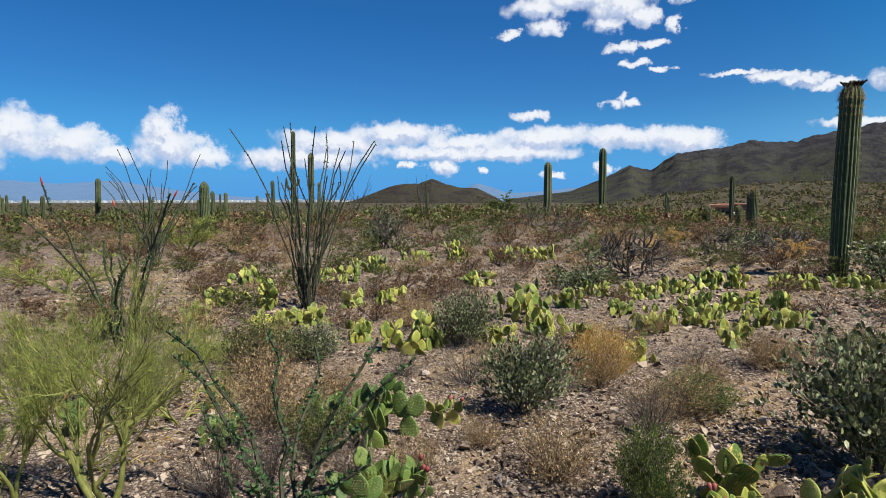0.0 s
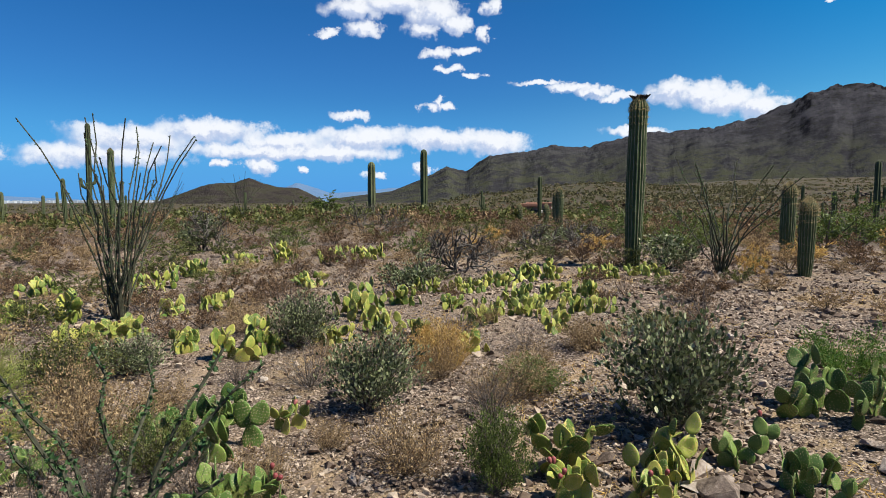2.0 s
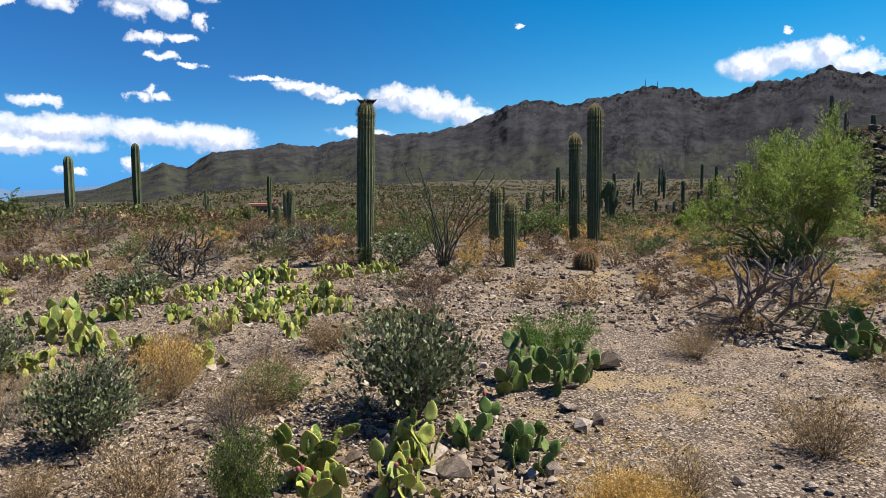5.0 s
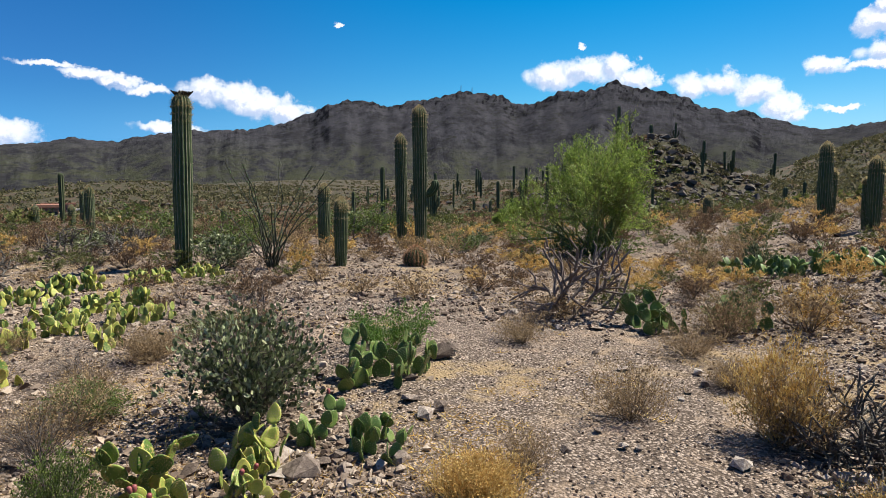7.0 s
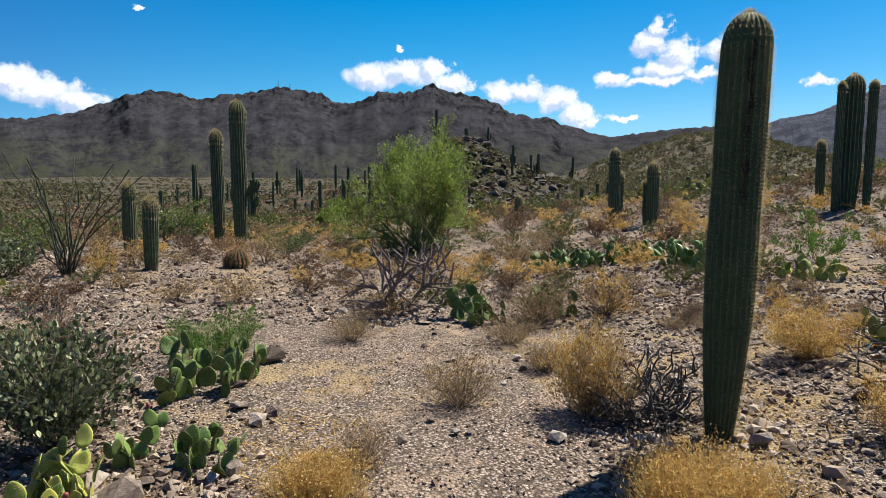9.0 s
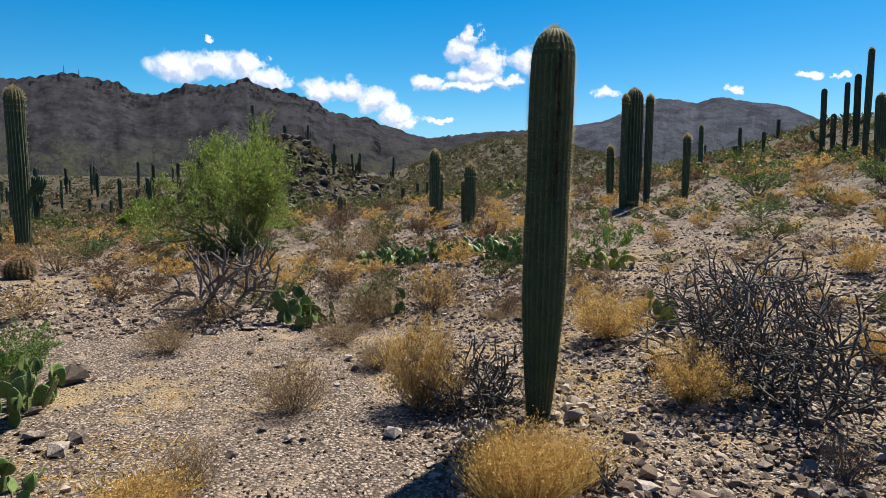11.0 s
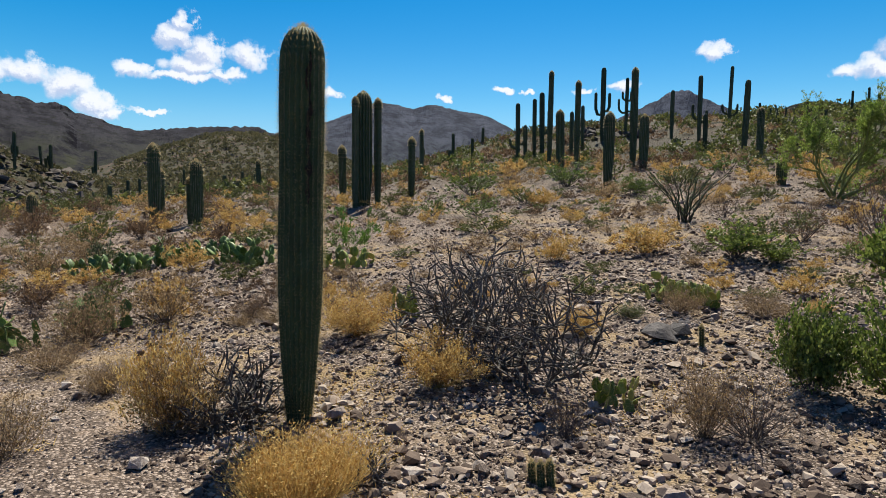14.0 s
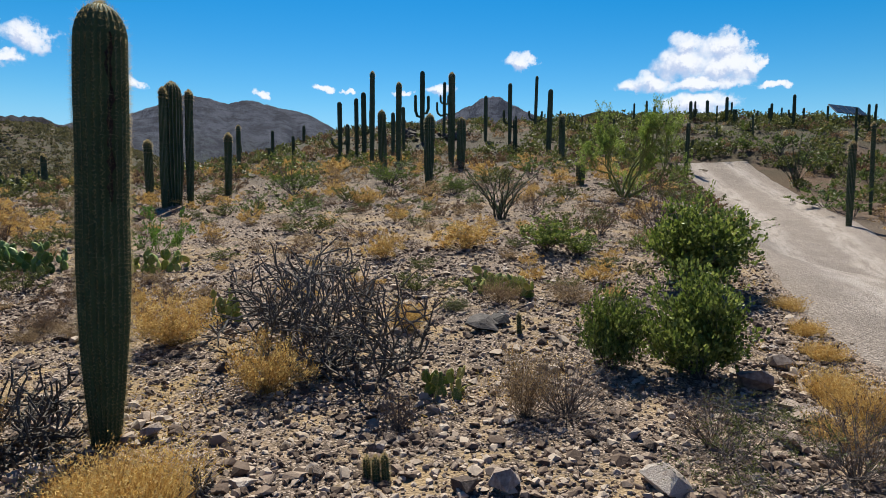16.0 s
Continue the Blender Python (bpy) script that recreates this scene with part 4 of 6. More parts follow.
# ---- ocotillos, chollas, trees, barrels ----
def ocotillo(az, r, height, width, seed, label, stems=18, leafy=False, flower=False, lean=(0, 0), thick=0.0135):
    rng = random.Random(seed * 11 + 5)
    rng_np = np.random.default_rng(seed)
    thing = tagged(new("ocotillo"), label, "shrub", "ocotillos")
    thing.location = spot(az, r, 0.03)
    leaf = Heap()
    for k in range(stems):
        t = 6.2832 * (k + rng.uniform(-0.3, 0.3)) / stems
        out = width * 0.5 * rng.uniform(0.2, 1.05)
        h = height * (0.5 + 0.5 * rng.random() ** 0.7)
        bow = rng.uniform(0.1, 0.9)
        sway = rng.gauss(0, 0.35)
        pts = []
        for i in range(8):
            q = i / 7
            s = out * (q ** (1 + bow))
            pts.append(Vector((math.cos(t + sway * q) * (0.05 + s) + lean[0] * h * q + rng.gauss(0, 0.024) * (q > 0), math.sin(t + sway * q) * (0.05 + s) + lean[1] * h * q + rng.gauss(0, 0.024) * (q > 0), h * q)))
        v, f = ring_tube(pts, [thick * (1 - 0.5 * i / 7) for i in range(8)], 5)
        part("stem", solid("stem", v, f, M["ocotillo"]), thing)
        n = 150 if leafy else 55
        ss = rng_np.uniform(0.12 if leafy else 0.2, 1.0, n) * 6.999
        c = np.array([tuple(pts[int(x)].lerp(pts[int(x) + 1], x - int(x))) for x in ss])
        d = rng_np.normal(0, 1, (n, 3)) + np.array([0, 0, 0.5])
        v, f = blades(rng_np, c, d, 0.03, 0.016, False)
        leaf.add(v, f)
        if flower and k % 3 == 0:
            d0 = (pts[-1] - pts[-2]).normalized()
            v, f = ring_tube([pts[-1], pts[-1] + d0 * 0.03, pts[-1] + d0 * 0.08], [0.007, 0.010, 0.003], 6)
            part("flower", solid("flower", v, f, M["flower"]), thing, "red flower spike at the stem tip")
    part("foliage", leaf.mesh("foliage", M["ocotillo_leaf"]), thing)
    PLANTED.append((thing.location.x, thing.location.y, 0.25))
    return thing


def cholla(az, r, height, width, seed, label, material, trunks=5, joint=0.15, thick=0.02, depth=5):
    rng = random.Random(seed * 13 + 1)
    thing = tagged(new("cholla"), label, "cactus", "chollas")
    thing.location = spot(az, r, 0.02)

    def bough(heap, o, d, level, w):
        n = rng.choice((1, 2, 2))
        pts = [o]
        for _ in range(n + 1):
            d = (d + Vector((rng.gauss(0, 0.28), rng.gauss(0, 0.28), rng.gauss(0.03, 0.22)))).normalized()
            pts.append(pts[-1] + d * joint * rng.uniform(0.5, 1.0) * height)
        if pts[-1].z < 0.02 or pts[-1].z > height * 1.05 or pts[-1].xy.length > width * 0.62:
            pts = pts[:2]
            if pts[-1].z < 0.0 or pts[-1].z > height * 1.1:
                return
        ws = [w * (1 + 0.16 * rng.uniform(-1, 1)) for _ in pts]
        ws[-1] *= 0.7
        v, f = ring_tube(pts, ws, 6)
        heap.add(v, f)
        if level < depth:
            for _ in range(rng.choice((2, 2, 3))):
                i = rng.randrange(max(1, len(pts) - 2), len(pts))
                a = rng.uniform(0, 6.28)
                nd = (d + (d.orthogonal().normalized() * math.cos(a) + d.cross(d.orthogonal()).normalized() * math.sin(a)) * rng.uniform(0.5, 1.2)).normalized()
                bough(heap, pts[i], nd, level + 1, w * 0.86)

    for k in range(trunks):
        t = 6.2832 * (k + rng.random()) / trunks
        h = Heap()
        lean = rng.uniform(0.3, 1.1) * width / max(height, 0.1)
        bough(h, Vector((math.cos(t) * width * 0.08, math.sin(t) * width * 0.08, -0.03)), Vector((math.cos(t) * lean, math.sin(t) * lean, 1)).normalized(), 0, thick)
        tagged(part("branch", h.mesh("branch", M[material]), thing), kind="stuff")
    PLANTED.append((thing.location.x, thing.location.y, width * 0.4))
    return thing


def tree(az, r, height, width, seed, label, name="palo_verde", leaf="palo_leaf", leaves=9000, leaf_size=0.05, bare=0.0, trunks=5, levels=3, wood="palo_bark", category="tree", group="palo verde trees", sprays=11, slim=0.02, lean=(0.0, 0.0), slender=0.36):
    """A many-stemmed tree: tapered trunks that fork low, limbs that fork on, and fine twigs with small leaves in open sprays down to the ground."""
    rng = random.Random(seed)
    rng_np = np.random.default_rng(seed)
    thing = tagged(new(name), label, category, group)
    thing.location = spot(az, r, 0.04)
    stems, limbs, twigs, tips = [], Heap(), Heap(), []

    def limb(heap, o, d, length, rad, level):
        pts = [o]
        for _ in range(4):
            d = (d + Vector((rng.gauss(0, 0.17), rng.gauss(0, 0.17), rng.gauss(0.03, 0.12)))).normalized()
            pts.append(pts[-1] + d * length * 0.25)
        heap.add(*ring_tube(pts, [rad * (1 - 0.11 * i) for i in range(5)], (7, 5, 4, 3)[min(level, 3)], False))
        if level < levels:
            for _ in range(3):
                i = rng.choice((2, 3, 4, 4))
                a = rng.uniform(0, 6.28)
                side = d.orthogonal().normalized()
                nd = (d + (side * math.cos(a) + d.cross(side) * math.sin(a)) * rng.uniform(0.45, 1.0) + Vector((0, 0, 0.12))).normalized()
                limb(limbs, pts[i], nd, length * rng.uniform(0.62, 0.86), rad * 0.56, level + 1)
        if level >= levels - 1:
            for _ in range(sprays if level == levels else sprays // 3):
                i = rng.randrange(1, 5)
                e = pts[i] + (d * 0.8 + Vector((rng.gauss(0, 0.45), rng.gauss(0, 0.45), rng.gauss(0.2, 0.4)))).normalized() * length * rng.uniform(0.35, 0.85)
                twigs.add(*twig_strip(rng, pts[i], e, rad * 0.3))
                tips.append((pts[i], e))
                for _ in range(2):
                    m = pts[i].lerp(e, rng.uniform(0.3, 0.9))
                    e2 = m + (e - pts[i] + Vector((rng.gauss(0, 0.4), rng.gauss(0, 0.4), rng.gauss(0, 0.3))) * (e - pts[i]).length).normalized() * length * rng.uniform(0.15, 0.4)
                    twigs.add(*twig_strip(rng, m, e2, rad * 0.2))
                    tips.append((m, e2))

    for k in range(trunks):
        t = 6.2832 * (k + rng.random()) / trunks
        out = rng.uniform(0.2, 1.1) if k % 2 == 0 else rng.uniform(1.2, 2.2)
        stem = Heap()
        stems.append(stem)
        limb(stem, Vector((math.cos(t) * 0.03, math.sin(t) * 0.03, 0.0)), Vector((math.cos(t) * out + lean[0], math.sin(t) * out + lean[1], 1.0)).normalized(), rng.uniform(0.32, 0.46), slim, 0)
    ends = np.array([tuple(q[1]) for q in tips])
    kz = height / np.percentile(ends[:, 2], 99.8)
    kx = width / (np.percentile(ends[:, :2], 99) - np.percentile(ends[:, :2], 1))
    low = lambda v: Vector((v[0] * kx, v[1] * kx, max(v[2] * kz, -0.06)))
    for stem in stems:
        stem.verts = [low(v) for v in stem.verts]
        part("trunk", stem.mesh("trunk", M[wood], True), thing)
    for heap, title in ((limbs, "limb_frame"), (twigs, "twig_spray")):
        heap.verts = [low(v) for v in heap.verts]
        part(title, heap.mesh(title, M[wood]), thing)["kind"] = "stuff"
    keep = [(low(a), low(b)) for a, b in tips if rng.random() > bare]
    clump = [noise.noise(((b.x + seed) * 6.0 / height, b.y * 6.0 / height, b.z * 6.0 / height)) for a, b in keep]
    keep = [q for q, c in zip(keep, clump) if c > -0.08]
    c, d = along_tips(rng_np, keep, leaves)
    c = c + rng_np.normal(0, height * 0.006, c.shape)
    c[:, 2] = np.maximum(c[:, 2], 0.02)
    v, f = blades(rng_np, c, d + np.array([0, 0, 0.2]), leaf_size, leaf_size * slender, False, 0.35 if slender < 0.2 else 0.6, True)
    part("crown", solid("crown", v, f, M[leaf]), thing, "open crown of fine leaves")
    PLANTED.append((thing.location.x, thing.location.y, width * 0.3))
    return thing


def grass_clump(az, r, height, width, seed, blades_count=1500):
    """A tussock of dry golden grass."""
    g = np.random.default_rng(seed)
    thing = tagged(new("dry_grass_clump"), "golden dry grass tussock on stony ground", "grass", "dry grass clumps")
    thing.location = spot(az, r, 0.01)
    a, q = g.uniform(0, 6.2832, blades_count), np.sqrt(g.uniform(0, 1, blades_count))
    c = np.stack([np.cos(a) * q * width * 0.42, np.sin(a) * q * width * 0.42, np.zeros(blades_count)], 1)
    lumps = g.normal(0, width * 0.17, (7, 3)) * (1, 1, 0)
    c = c * 0.55 + lumps[g.integers(0, 7, blades_count)]
    d = np.stack([np.cos(a) * q * 0.7, np.sin(a) * q * 0.7, np.ones(blades_count)], 1)
    v, f = blades(g, c, d, height * 0.8, 0.0036, False, 0.34, True)
    part("blade_tuft", solid("blade_tuft", v, f, M["gold_fleck"]), thing)["kind"] = "stuff"
    c = c * (1 + g.normal(0, 0.1, (blades_count, 1)))
    c2 = np.repeat(c, 2, 0) + np.repeat(d, 2, 0) * height * g.uniform(0.25, 0.85, (2 * blades_count, 1)) + g.normal(0, 0.025, (2 * blades_count, 3))
    v, f = blades(g, c2, np.repeat(d, 2, 0), 0.02, 0.007, False, 0.9, True)
    part("seed_chaff", solid("seed_chaff", v, f, M["gold_fleck"]), thing)["kind"] = "stuff"
    return thing


def barrel_cactus(az, r, height, width):
    thing = tagged(new("barrel_cactus"), "squat barrel cactus with reddish spines on stones", "cactus")
    thing.location = spot(az, r, 0.02)
    rng = random.Random(9)
    verts, faces, areoles = [], [], []
    ribs, rows = 18, 12
    m = ribs * 4
    for i in range(rows):
        t = i / (rows - 1)
        rad = width * 0.5 * max(0.04, math.sin(math.pi * (0.16 + 0.84 * t) ** 0.9 if t < 1 else math.pi) ** 0.6)
        for q in range(m):
            crest = 1 - abs(2 * (q % 4) / 4 - 1)
            a = 2 * math.pi * q / m
            rr = rad * (0.84 + 0.18 * crest)
            p = Vector((rr * math.cos(a), rr * math.sin(a), t * height))
            verts.append(p)
            if q % 4 == 2:
                areoles.append((p, Vector((math.cos(a), math.sin(a), 0.5 * t)).normalized(), Vector((0, 0, 1))))
    for i in range(rows - 1):
        for q in range(m):
            j = (q + 1) % m
            faces.append((i * m + q, i * m + j, (i + 1) * m + j, (i + 1) * m + q))
    faces.append(tuple((rows - 1) * m + q for q in range(m)))
    part("stem", solid("stem", verts, faces, M["skin"], True), thing)
    part("spine_coat", spines(rng, areoles, 1.0, 0.065, 14, 0.006).mesh("spine_coat", M["barrel_spine"]), thing, "reddish tan curved spines")["kind"] = "stuff"
    PLANTED.append((thing.location.x, thing.location.y, 0.5))
    return thing


def hedgehog(az, r, height):
    rng = random.Random(int(az * 100))
    thing = tagged(new("hedgehog_cactus"), "small bristly hedgehog cactus between stones", "cactus", "hedgehog cacti")
    thing.location = spot(az, r, 0.01)
    v, f, areoles = saguaro_stem(rng, [(0, 0, 0), (0.01, 0, height * 0.5), (0.015, 0, height)], 0.021, 10, 120, per_rib=2, club=False)
    part("stem", solid("stem", v, f, M["skin"]), thing)
    part("spine_coat", spines(rng, areoles, 1.0, 0.022, 9, 0.002).mesh("spine_coat", M["spine"]), thing, "dense golden spines")["kind"] = "stuff"


def stone_mesh(seed, flat=0.65, points=13):
    rng = random.Random(seed)
    bm = bmesh.new()
    for _ in range(points):
        d = Vector((rng.gauss(0, 1), rng.gauss(0, 1), rng.gauss(0, 1))).normalized() * rng.uniform(0.75, 1.0)
        bm.verts.new((d.x * 0.5, d.y * 0.5 * rng.uniform(0.7, 1.0), d.z * 0.5 * flat))
    got = bmesh.ops.convex_hull(bm, input=bm.verts)
    bmesh.ops.delete(bm, geom=[v for v in bm.verts if not v.link_faces], context="VERTS")
    bm.verts.index_update()
    v = np.array([tuple(x.co) for x in bm.verts])
    f = [[x.index for x in face.verts] for face in bm.faces]
    bm.free()
    return v, f


STONES = [stone_mesh(500 + k, 0.36 + 0.05 * k) for k in range(9)]
SMALL_STONES = [stone_mesh(600 + k, 0.42 + 0.05 * k, 8) for k in range(9)]
STONE_MESHES = []


def rock_thing(az, r, h, w, k):
    if not STONE_MESHES:
        STONE_MESHES.extend(solid("stone", v, f, M["stone"]) for v, f in STONES)
    thing = new("rock", STONE_MESHES[k % len(STONE_MESHES)])
    tagged(thing, "angular pale grey rock lying on gravel", "rock", "loose rocks")
    thing.matrix_basis = Matrix.LocRotScale(spot(az, r) + Vector((0, 0, h * 0.28)), Euler((0.2 * math.sin(k), 0.2 * math.cos(k), k * 1.7)), (w * 1.1, w * 0.9, h * 1.6))
    return thing


def rock_outcrop(az, r, length):
    """Dark slabs of split rock that stick out of the slope."""
    thing = tagged(new("rock_outcrop"), "dark layered rock slabs jutting from stony ground", "rock")
    thing.location = spot(az, r)
    rng = random.Random(77)
    for k in range(7):
        v, f = stone_mesh(700 + k, 0.5, 16)
        size = length * rng.uniform(0.32, 0.62)
        m = Matrix.LocRotScale(Vector((rng.gauss(0, length * 0.26), rng.gauss(0, length * 0.26), size * 0.12)), Euler((rng.uniform(0.1, 0.5), rng.gauss(0, 0.15), rng.gauss(0, 0.5) - radians(az))), (size * 1.3, size, size * 0.75))
        part("slab", solid("slab", [m @ Vector(p) for p in v.tolist()], f, M["slab"]), thing)
    return thing


# ---- the shrubs' meshes: fine ones near the path, plainer ones further off ----
def shrub_family(kind, seed, n, height, width, stems, twigs, stem_width, wood, leaf, count, size, oval=False, spread=0.5, lift=0.5, slip=False, **grow):
    for k in range(n):
        shrub_kind(kind, seed + k, height, width, stems, twigs, stem_width, wood, leaf, count, size, oval, spread, lift, slip, **grow)
        shrub_kind("mid_" + kind, seed + 200 + k, height, width, stems // 3, twigs // 2, stem_width * 1.5, wood, leaf, min(1900, max(900, count // 2)), (size[0] * 1.25, size[1] * 1.6), False, spread, lift, True, **grow)
        shrub_kind("far_" + kind, seed + 400 + k, height, width, 7, 4, stem_width * 1.5, wood, leaf, min(1000, max(500, count // 6)), (size[0] * 1.7, size[1] * 2.1), False, spread, lift, True, **grow)


shrub_family("jojoba", 10, 3, 0.75, 0.85, 40, 16, 0.0055, "twig", "jojoba_leaf", 3600, (0.036, 0.020), True, 0.35, 0.9, upright=0.5)
shrub_family("tan", 20, 4, 0.45, 0.6, 48, 9, 0.003, "twig_tan", "tan_fleck", 3000, (0.018, 0.009), slip=True, upright=0.4)
shrub_family("brown", 30, 4, 0.45, 0.65, 44, 9, 0.0035, "twig", "brown_fleck", 3200, (0.02, 0.010), slip=True, upright=0.4)
shrub_family("gold", 40, 4, 0.45, 0.65, 48, 7, 0.0026, "twig_gold", "gold_fleck", 7500, (0.022, 0.008), slip=True, upright=0.4)
shrub_family("green", 50, 4, 0.9, 1.05, 44, 13, 0.006, "twig", "green_leaf", 13000, (0.027, 0.016), upright=0.45)
shrub_family("olive", 60, 4, 0.7, 0.85, 34, 10, 0.005, "twig", "olive_leaf", 5600, (0.026, 0.014), upright=0.45)
shrub_family("grey", 70, 4, 0.55, 0.7, 44, 10, 0.0035, "twig", "brown_fleck", 900, (0.016, 0.008), slip=True, upright=0.4)
shrub_family("leafy", 100, 3, 0.9, 0.95, 50, 14, 0.006, "twig", "leafy_green", 11000, (0.042, 0.026), True, 0.5, 0.6, upright=0.5)
shrub_family("feather", 80, 2, 0.5, 0.95, 26, 14, 0.004, "palo_bark", "feather_leaf", 7500, (0.026, 0.008), slip=True, upright=0.35)
shrub_family("broom", 90, 3, 1.1, 1.0, 10, 40, 0.017, "palo_bark", "broom_leaf", 4600, (0.06, 0.006), slip=True, upright=0.5)

# ---- cacti: compass angle and distance from the first eye, height and width in metres ----

saguaro(3, spot(96.1, 3.9), 2.63, 0.142, "tall green saguaro with a dark scar and pale rim of spines", lean=(0.012, -0.03), ribs=24, fine=True, scar=263.0, spine_colour="spine", group="saguaros by the path")
saguaro(4, spot(32.6, 11.0), 2.84, 0.148, "straight grey-green saguaro with dried fruit on its crown", ribs=17, top_tuft=True, group="saguaros by the path", lean=(0.02, 0.0))
ARMS = {  # by compass angle: start share, way, reach, rise
    53.7: [(0.40, 143, 0.34, 0.3)], -13.5: [(0.36, 250, 0.35, 0.5), (0.4, 80, 0.3, 0.4)], 127.7: [(0.35, 30, 0.5, 1.6), (0.4, 210, 0.45, 1.3), (0.3, 120, 0.4, 1.0)],
    129.7: [(0.4, 40, 0.55, 1.0), (0.42, 220, 0.5, 1.1), (0.6, 210, 0.3, 0.7), (0.62, 30, 0.3, 0.6)], 135.7: [(0.35, 50, 0.4, 0.9), (0.3, 225, 0.4, 0.7)], 138.0: [(0.18, 45, 0.5, 0.7), (0.15, 225, 0.5, 0.8)],
    120.2: [(0.35, 220, 0.4, 0.9), (0.3, 30, 0.45, 0.5)], 122.4: [(0.4, 220, 0.4, 1.4)], 126.0: [(0.4, 40, 0.35, 0.9)], 151.0: [(0.5, 230, 0.3, 0.5)], 158.9: [(0.3, 60, 0.35, 0.6)],
}
for k, (az, r, h, w) in enumerate([
    (53.7, 13.9, 3.17, 0.36), (52.1, 15.8, 2.76, 0.33), (44.7, 12.7, 1.35, 0.27), (46.0, 10.75, 1.16, 0.26), (36.8, 28.0, 1.04, 0.25), (14.3, 38.0, 3.98, 0.47), (9.5, 36.0, 3.13, 0.49),
    (23.0, 32.0, 0.85, 0.35), (24.8, 34.0, 2.35, 0.25), (25.4, 31.0, 0.91, 0.31), (26.2, 30.0, 1.55, 0.3), (26.5, 22.8, 1.64, 0.3), (-20.9, 27.0, 1.98, 0.44), (-13.5, 36.0, 5.0, 0.29),
    (-11.9, 33.0, 3.55, 0.32), (-11.2, 33.0, 2.03, 0.18), (-16.6, 45.0, 1.69, 0.2), (87.7, 17.0, 1.97, 0.33), (88.2, 17.5, 1.33, 0.19), (91.0, 16.0, 1.55, 0.32), (90.4, 16.3, 1.11, 0.17),
    (79.3, 21.5, 0.80, 0.33), (83.9, 40.0, 1.13, 0.18), (80.7, 40.0, 0.97, 0.14),
]):
    saguaro(100 + k + int(az * 10), spot(az, r), h, w * 0.43, "short stout saguaro among dry brush" if h < 1.6 else ("slender tall saguaro on the stony slope" if w < 0.33 else "stout ribbed saguaro on the stony slope"), arms=ARMS.get(az, ()), far=r > 33, top_tuft=az == 105.5, lean=(random.Random(k + int(az)).gauss(0, 0.012), random.Random(k + 7).gauss(0, 0.012)))
for k, (az, r, h, w) in enumerate([
    (95.0, 30.0, 0.6, 0.25), (103.8, 19.0, 1.71, 0.25), (104.8, 17.2, 3.02, 0.21), (105.6, 17.6, 3.2, 0.56), (106.9, 17.5, 2.97, 0.23), (110.1, 19.0, 1.82, 0.24), (111.3, 30.0, 2.29, 0.22),
    (96.7, 30.0, 1.38, 0.25), (94.9, 40.0, 0.96, 0.25), (114.3, 42.0, 2.05, 0.22), (114.0, 40.0, 1.06, 0.28), (116.1, 42.0, 1.56, 0.22), (123.0, 31.0, 4.69, 0.28), (120.2, 36.0, 3.58, 0.29),
    (121.7, 38.0, 3.76, 0.27), (122.4, 38.0, 4.12, 0.34), (124.0, 27.0, 2.69, 0.41), (125.4, 30.0, 4.06, 0.3), (125.0, 40.0, 2.75, 0.29), (126.0, 42.0, 2.92, 0.26), (128.1, 20.0, 2.29, 0.36),
    (127.7, 46.0, 5.11, 0.4), (129.7, 48.0, 4.2, 0.29), (130.3, 29.0, 4.39, 0.36),
]):
    saguaro(100 + k + int(az * 10), spot(az, r), h, w * 0.43, "short stout saguaro among dry brush" if h < 1.6 else ("slender tall saguaro on the stony slope" if w < 0.33 else "stout ribbed saguaro on the stony slope"), arms=ARMS.get(az, ()), far=r > 33, top_tuft=az == 105.5, lean=(random.Random(k + int(az)).gauss(0, 0.012), random.Random(k + 7).gauss(0, 0.012)))
for k, (az, r, h, w) in enumerate([
    (131.2, 28.0, 2.27, 0.44), (133.5, 44.0, 3.16, 0.3), (135.7, 42.0, 4.08, 0.32), (136.2, 38.0, 2.08, 0.29), (138.0, 50.0, 4.14, 0.29), (139.2, 35.0, 3.75, 0.34), (140.4, 32.0, 2.34, 0.36),
    (142.1, 20.0, 0.74, 0.32), (120.9, 40.0, 2.19, 0.29), (123.8, 42.0, 1.91, 0.23), (151.0, 40.0, 2.98, 0.27), (163.2, 26.0, 2.99, 0.28), (164.5, 30.0, 3.66, 0.18), (154.0, 55.0, 2.07, 0.27),
    (158.9, 55.0, 2.46, 0.26), (151.2, 55.0, 1.69, 0.28), (152.5, 58.0, 1.69, 0.29), (148.3, 58.0, 1.21, 0.25), (157.3, 55.0, 1.76, 0.22), (159.6, 58.0, 1.22, 0.18), (161.2, 58.0, 1.53, 0.18),
    (163.1, 55.0, 1.74, 0.17), (163.9, 55.0, 2.03, 0.21), (156.3, 58.0, 0.93, 0.19),
]):
    saguaro(100 + k + int(az * 10), spot(az, r), h, w * 0.43, "short stout saguaro among dry brush" if h < 1.6 else ("slender tall saguaro on the stony slope" if w < 0.33 else "stout ribbed saguaro on the stony slope"), arms=ARMS.get(az, ()), far=r > 33, top_tuft=az == 105.5, lean=(random.Random(k + int(az)).gauss(0, 0.012), random.Random(k + 7).gauss(0, 0.012)))
for k, (az, r, h, w) in enumerate([
    (154.7, 57.0, 0.98, 0.23),
]):
    saguaro(100 + k + int(az * 10), spot(az, r), h, w * 0.43, "short stout saguaro among dry brush" if h < 1.6 else ("slender tall saguaro on the stony slope" if w < 0.33 else "stout ribbed saguaro on the stony slope"), arms=ARMS.get(az, ()), far=r > 33, top_tuft=az == 105.5, lean=(random.Random(k + int(az)).gauss(0, 0.012), random.Random(k + 7).gauss(0, 0.012)))


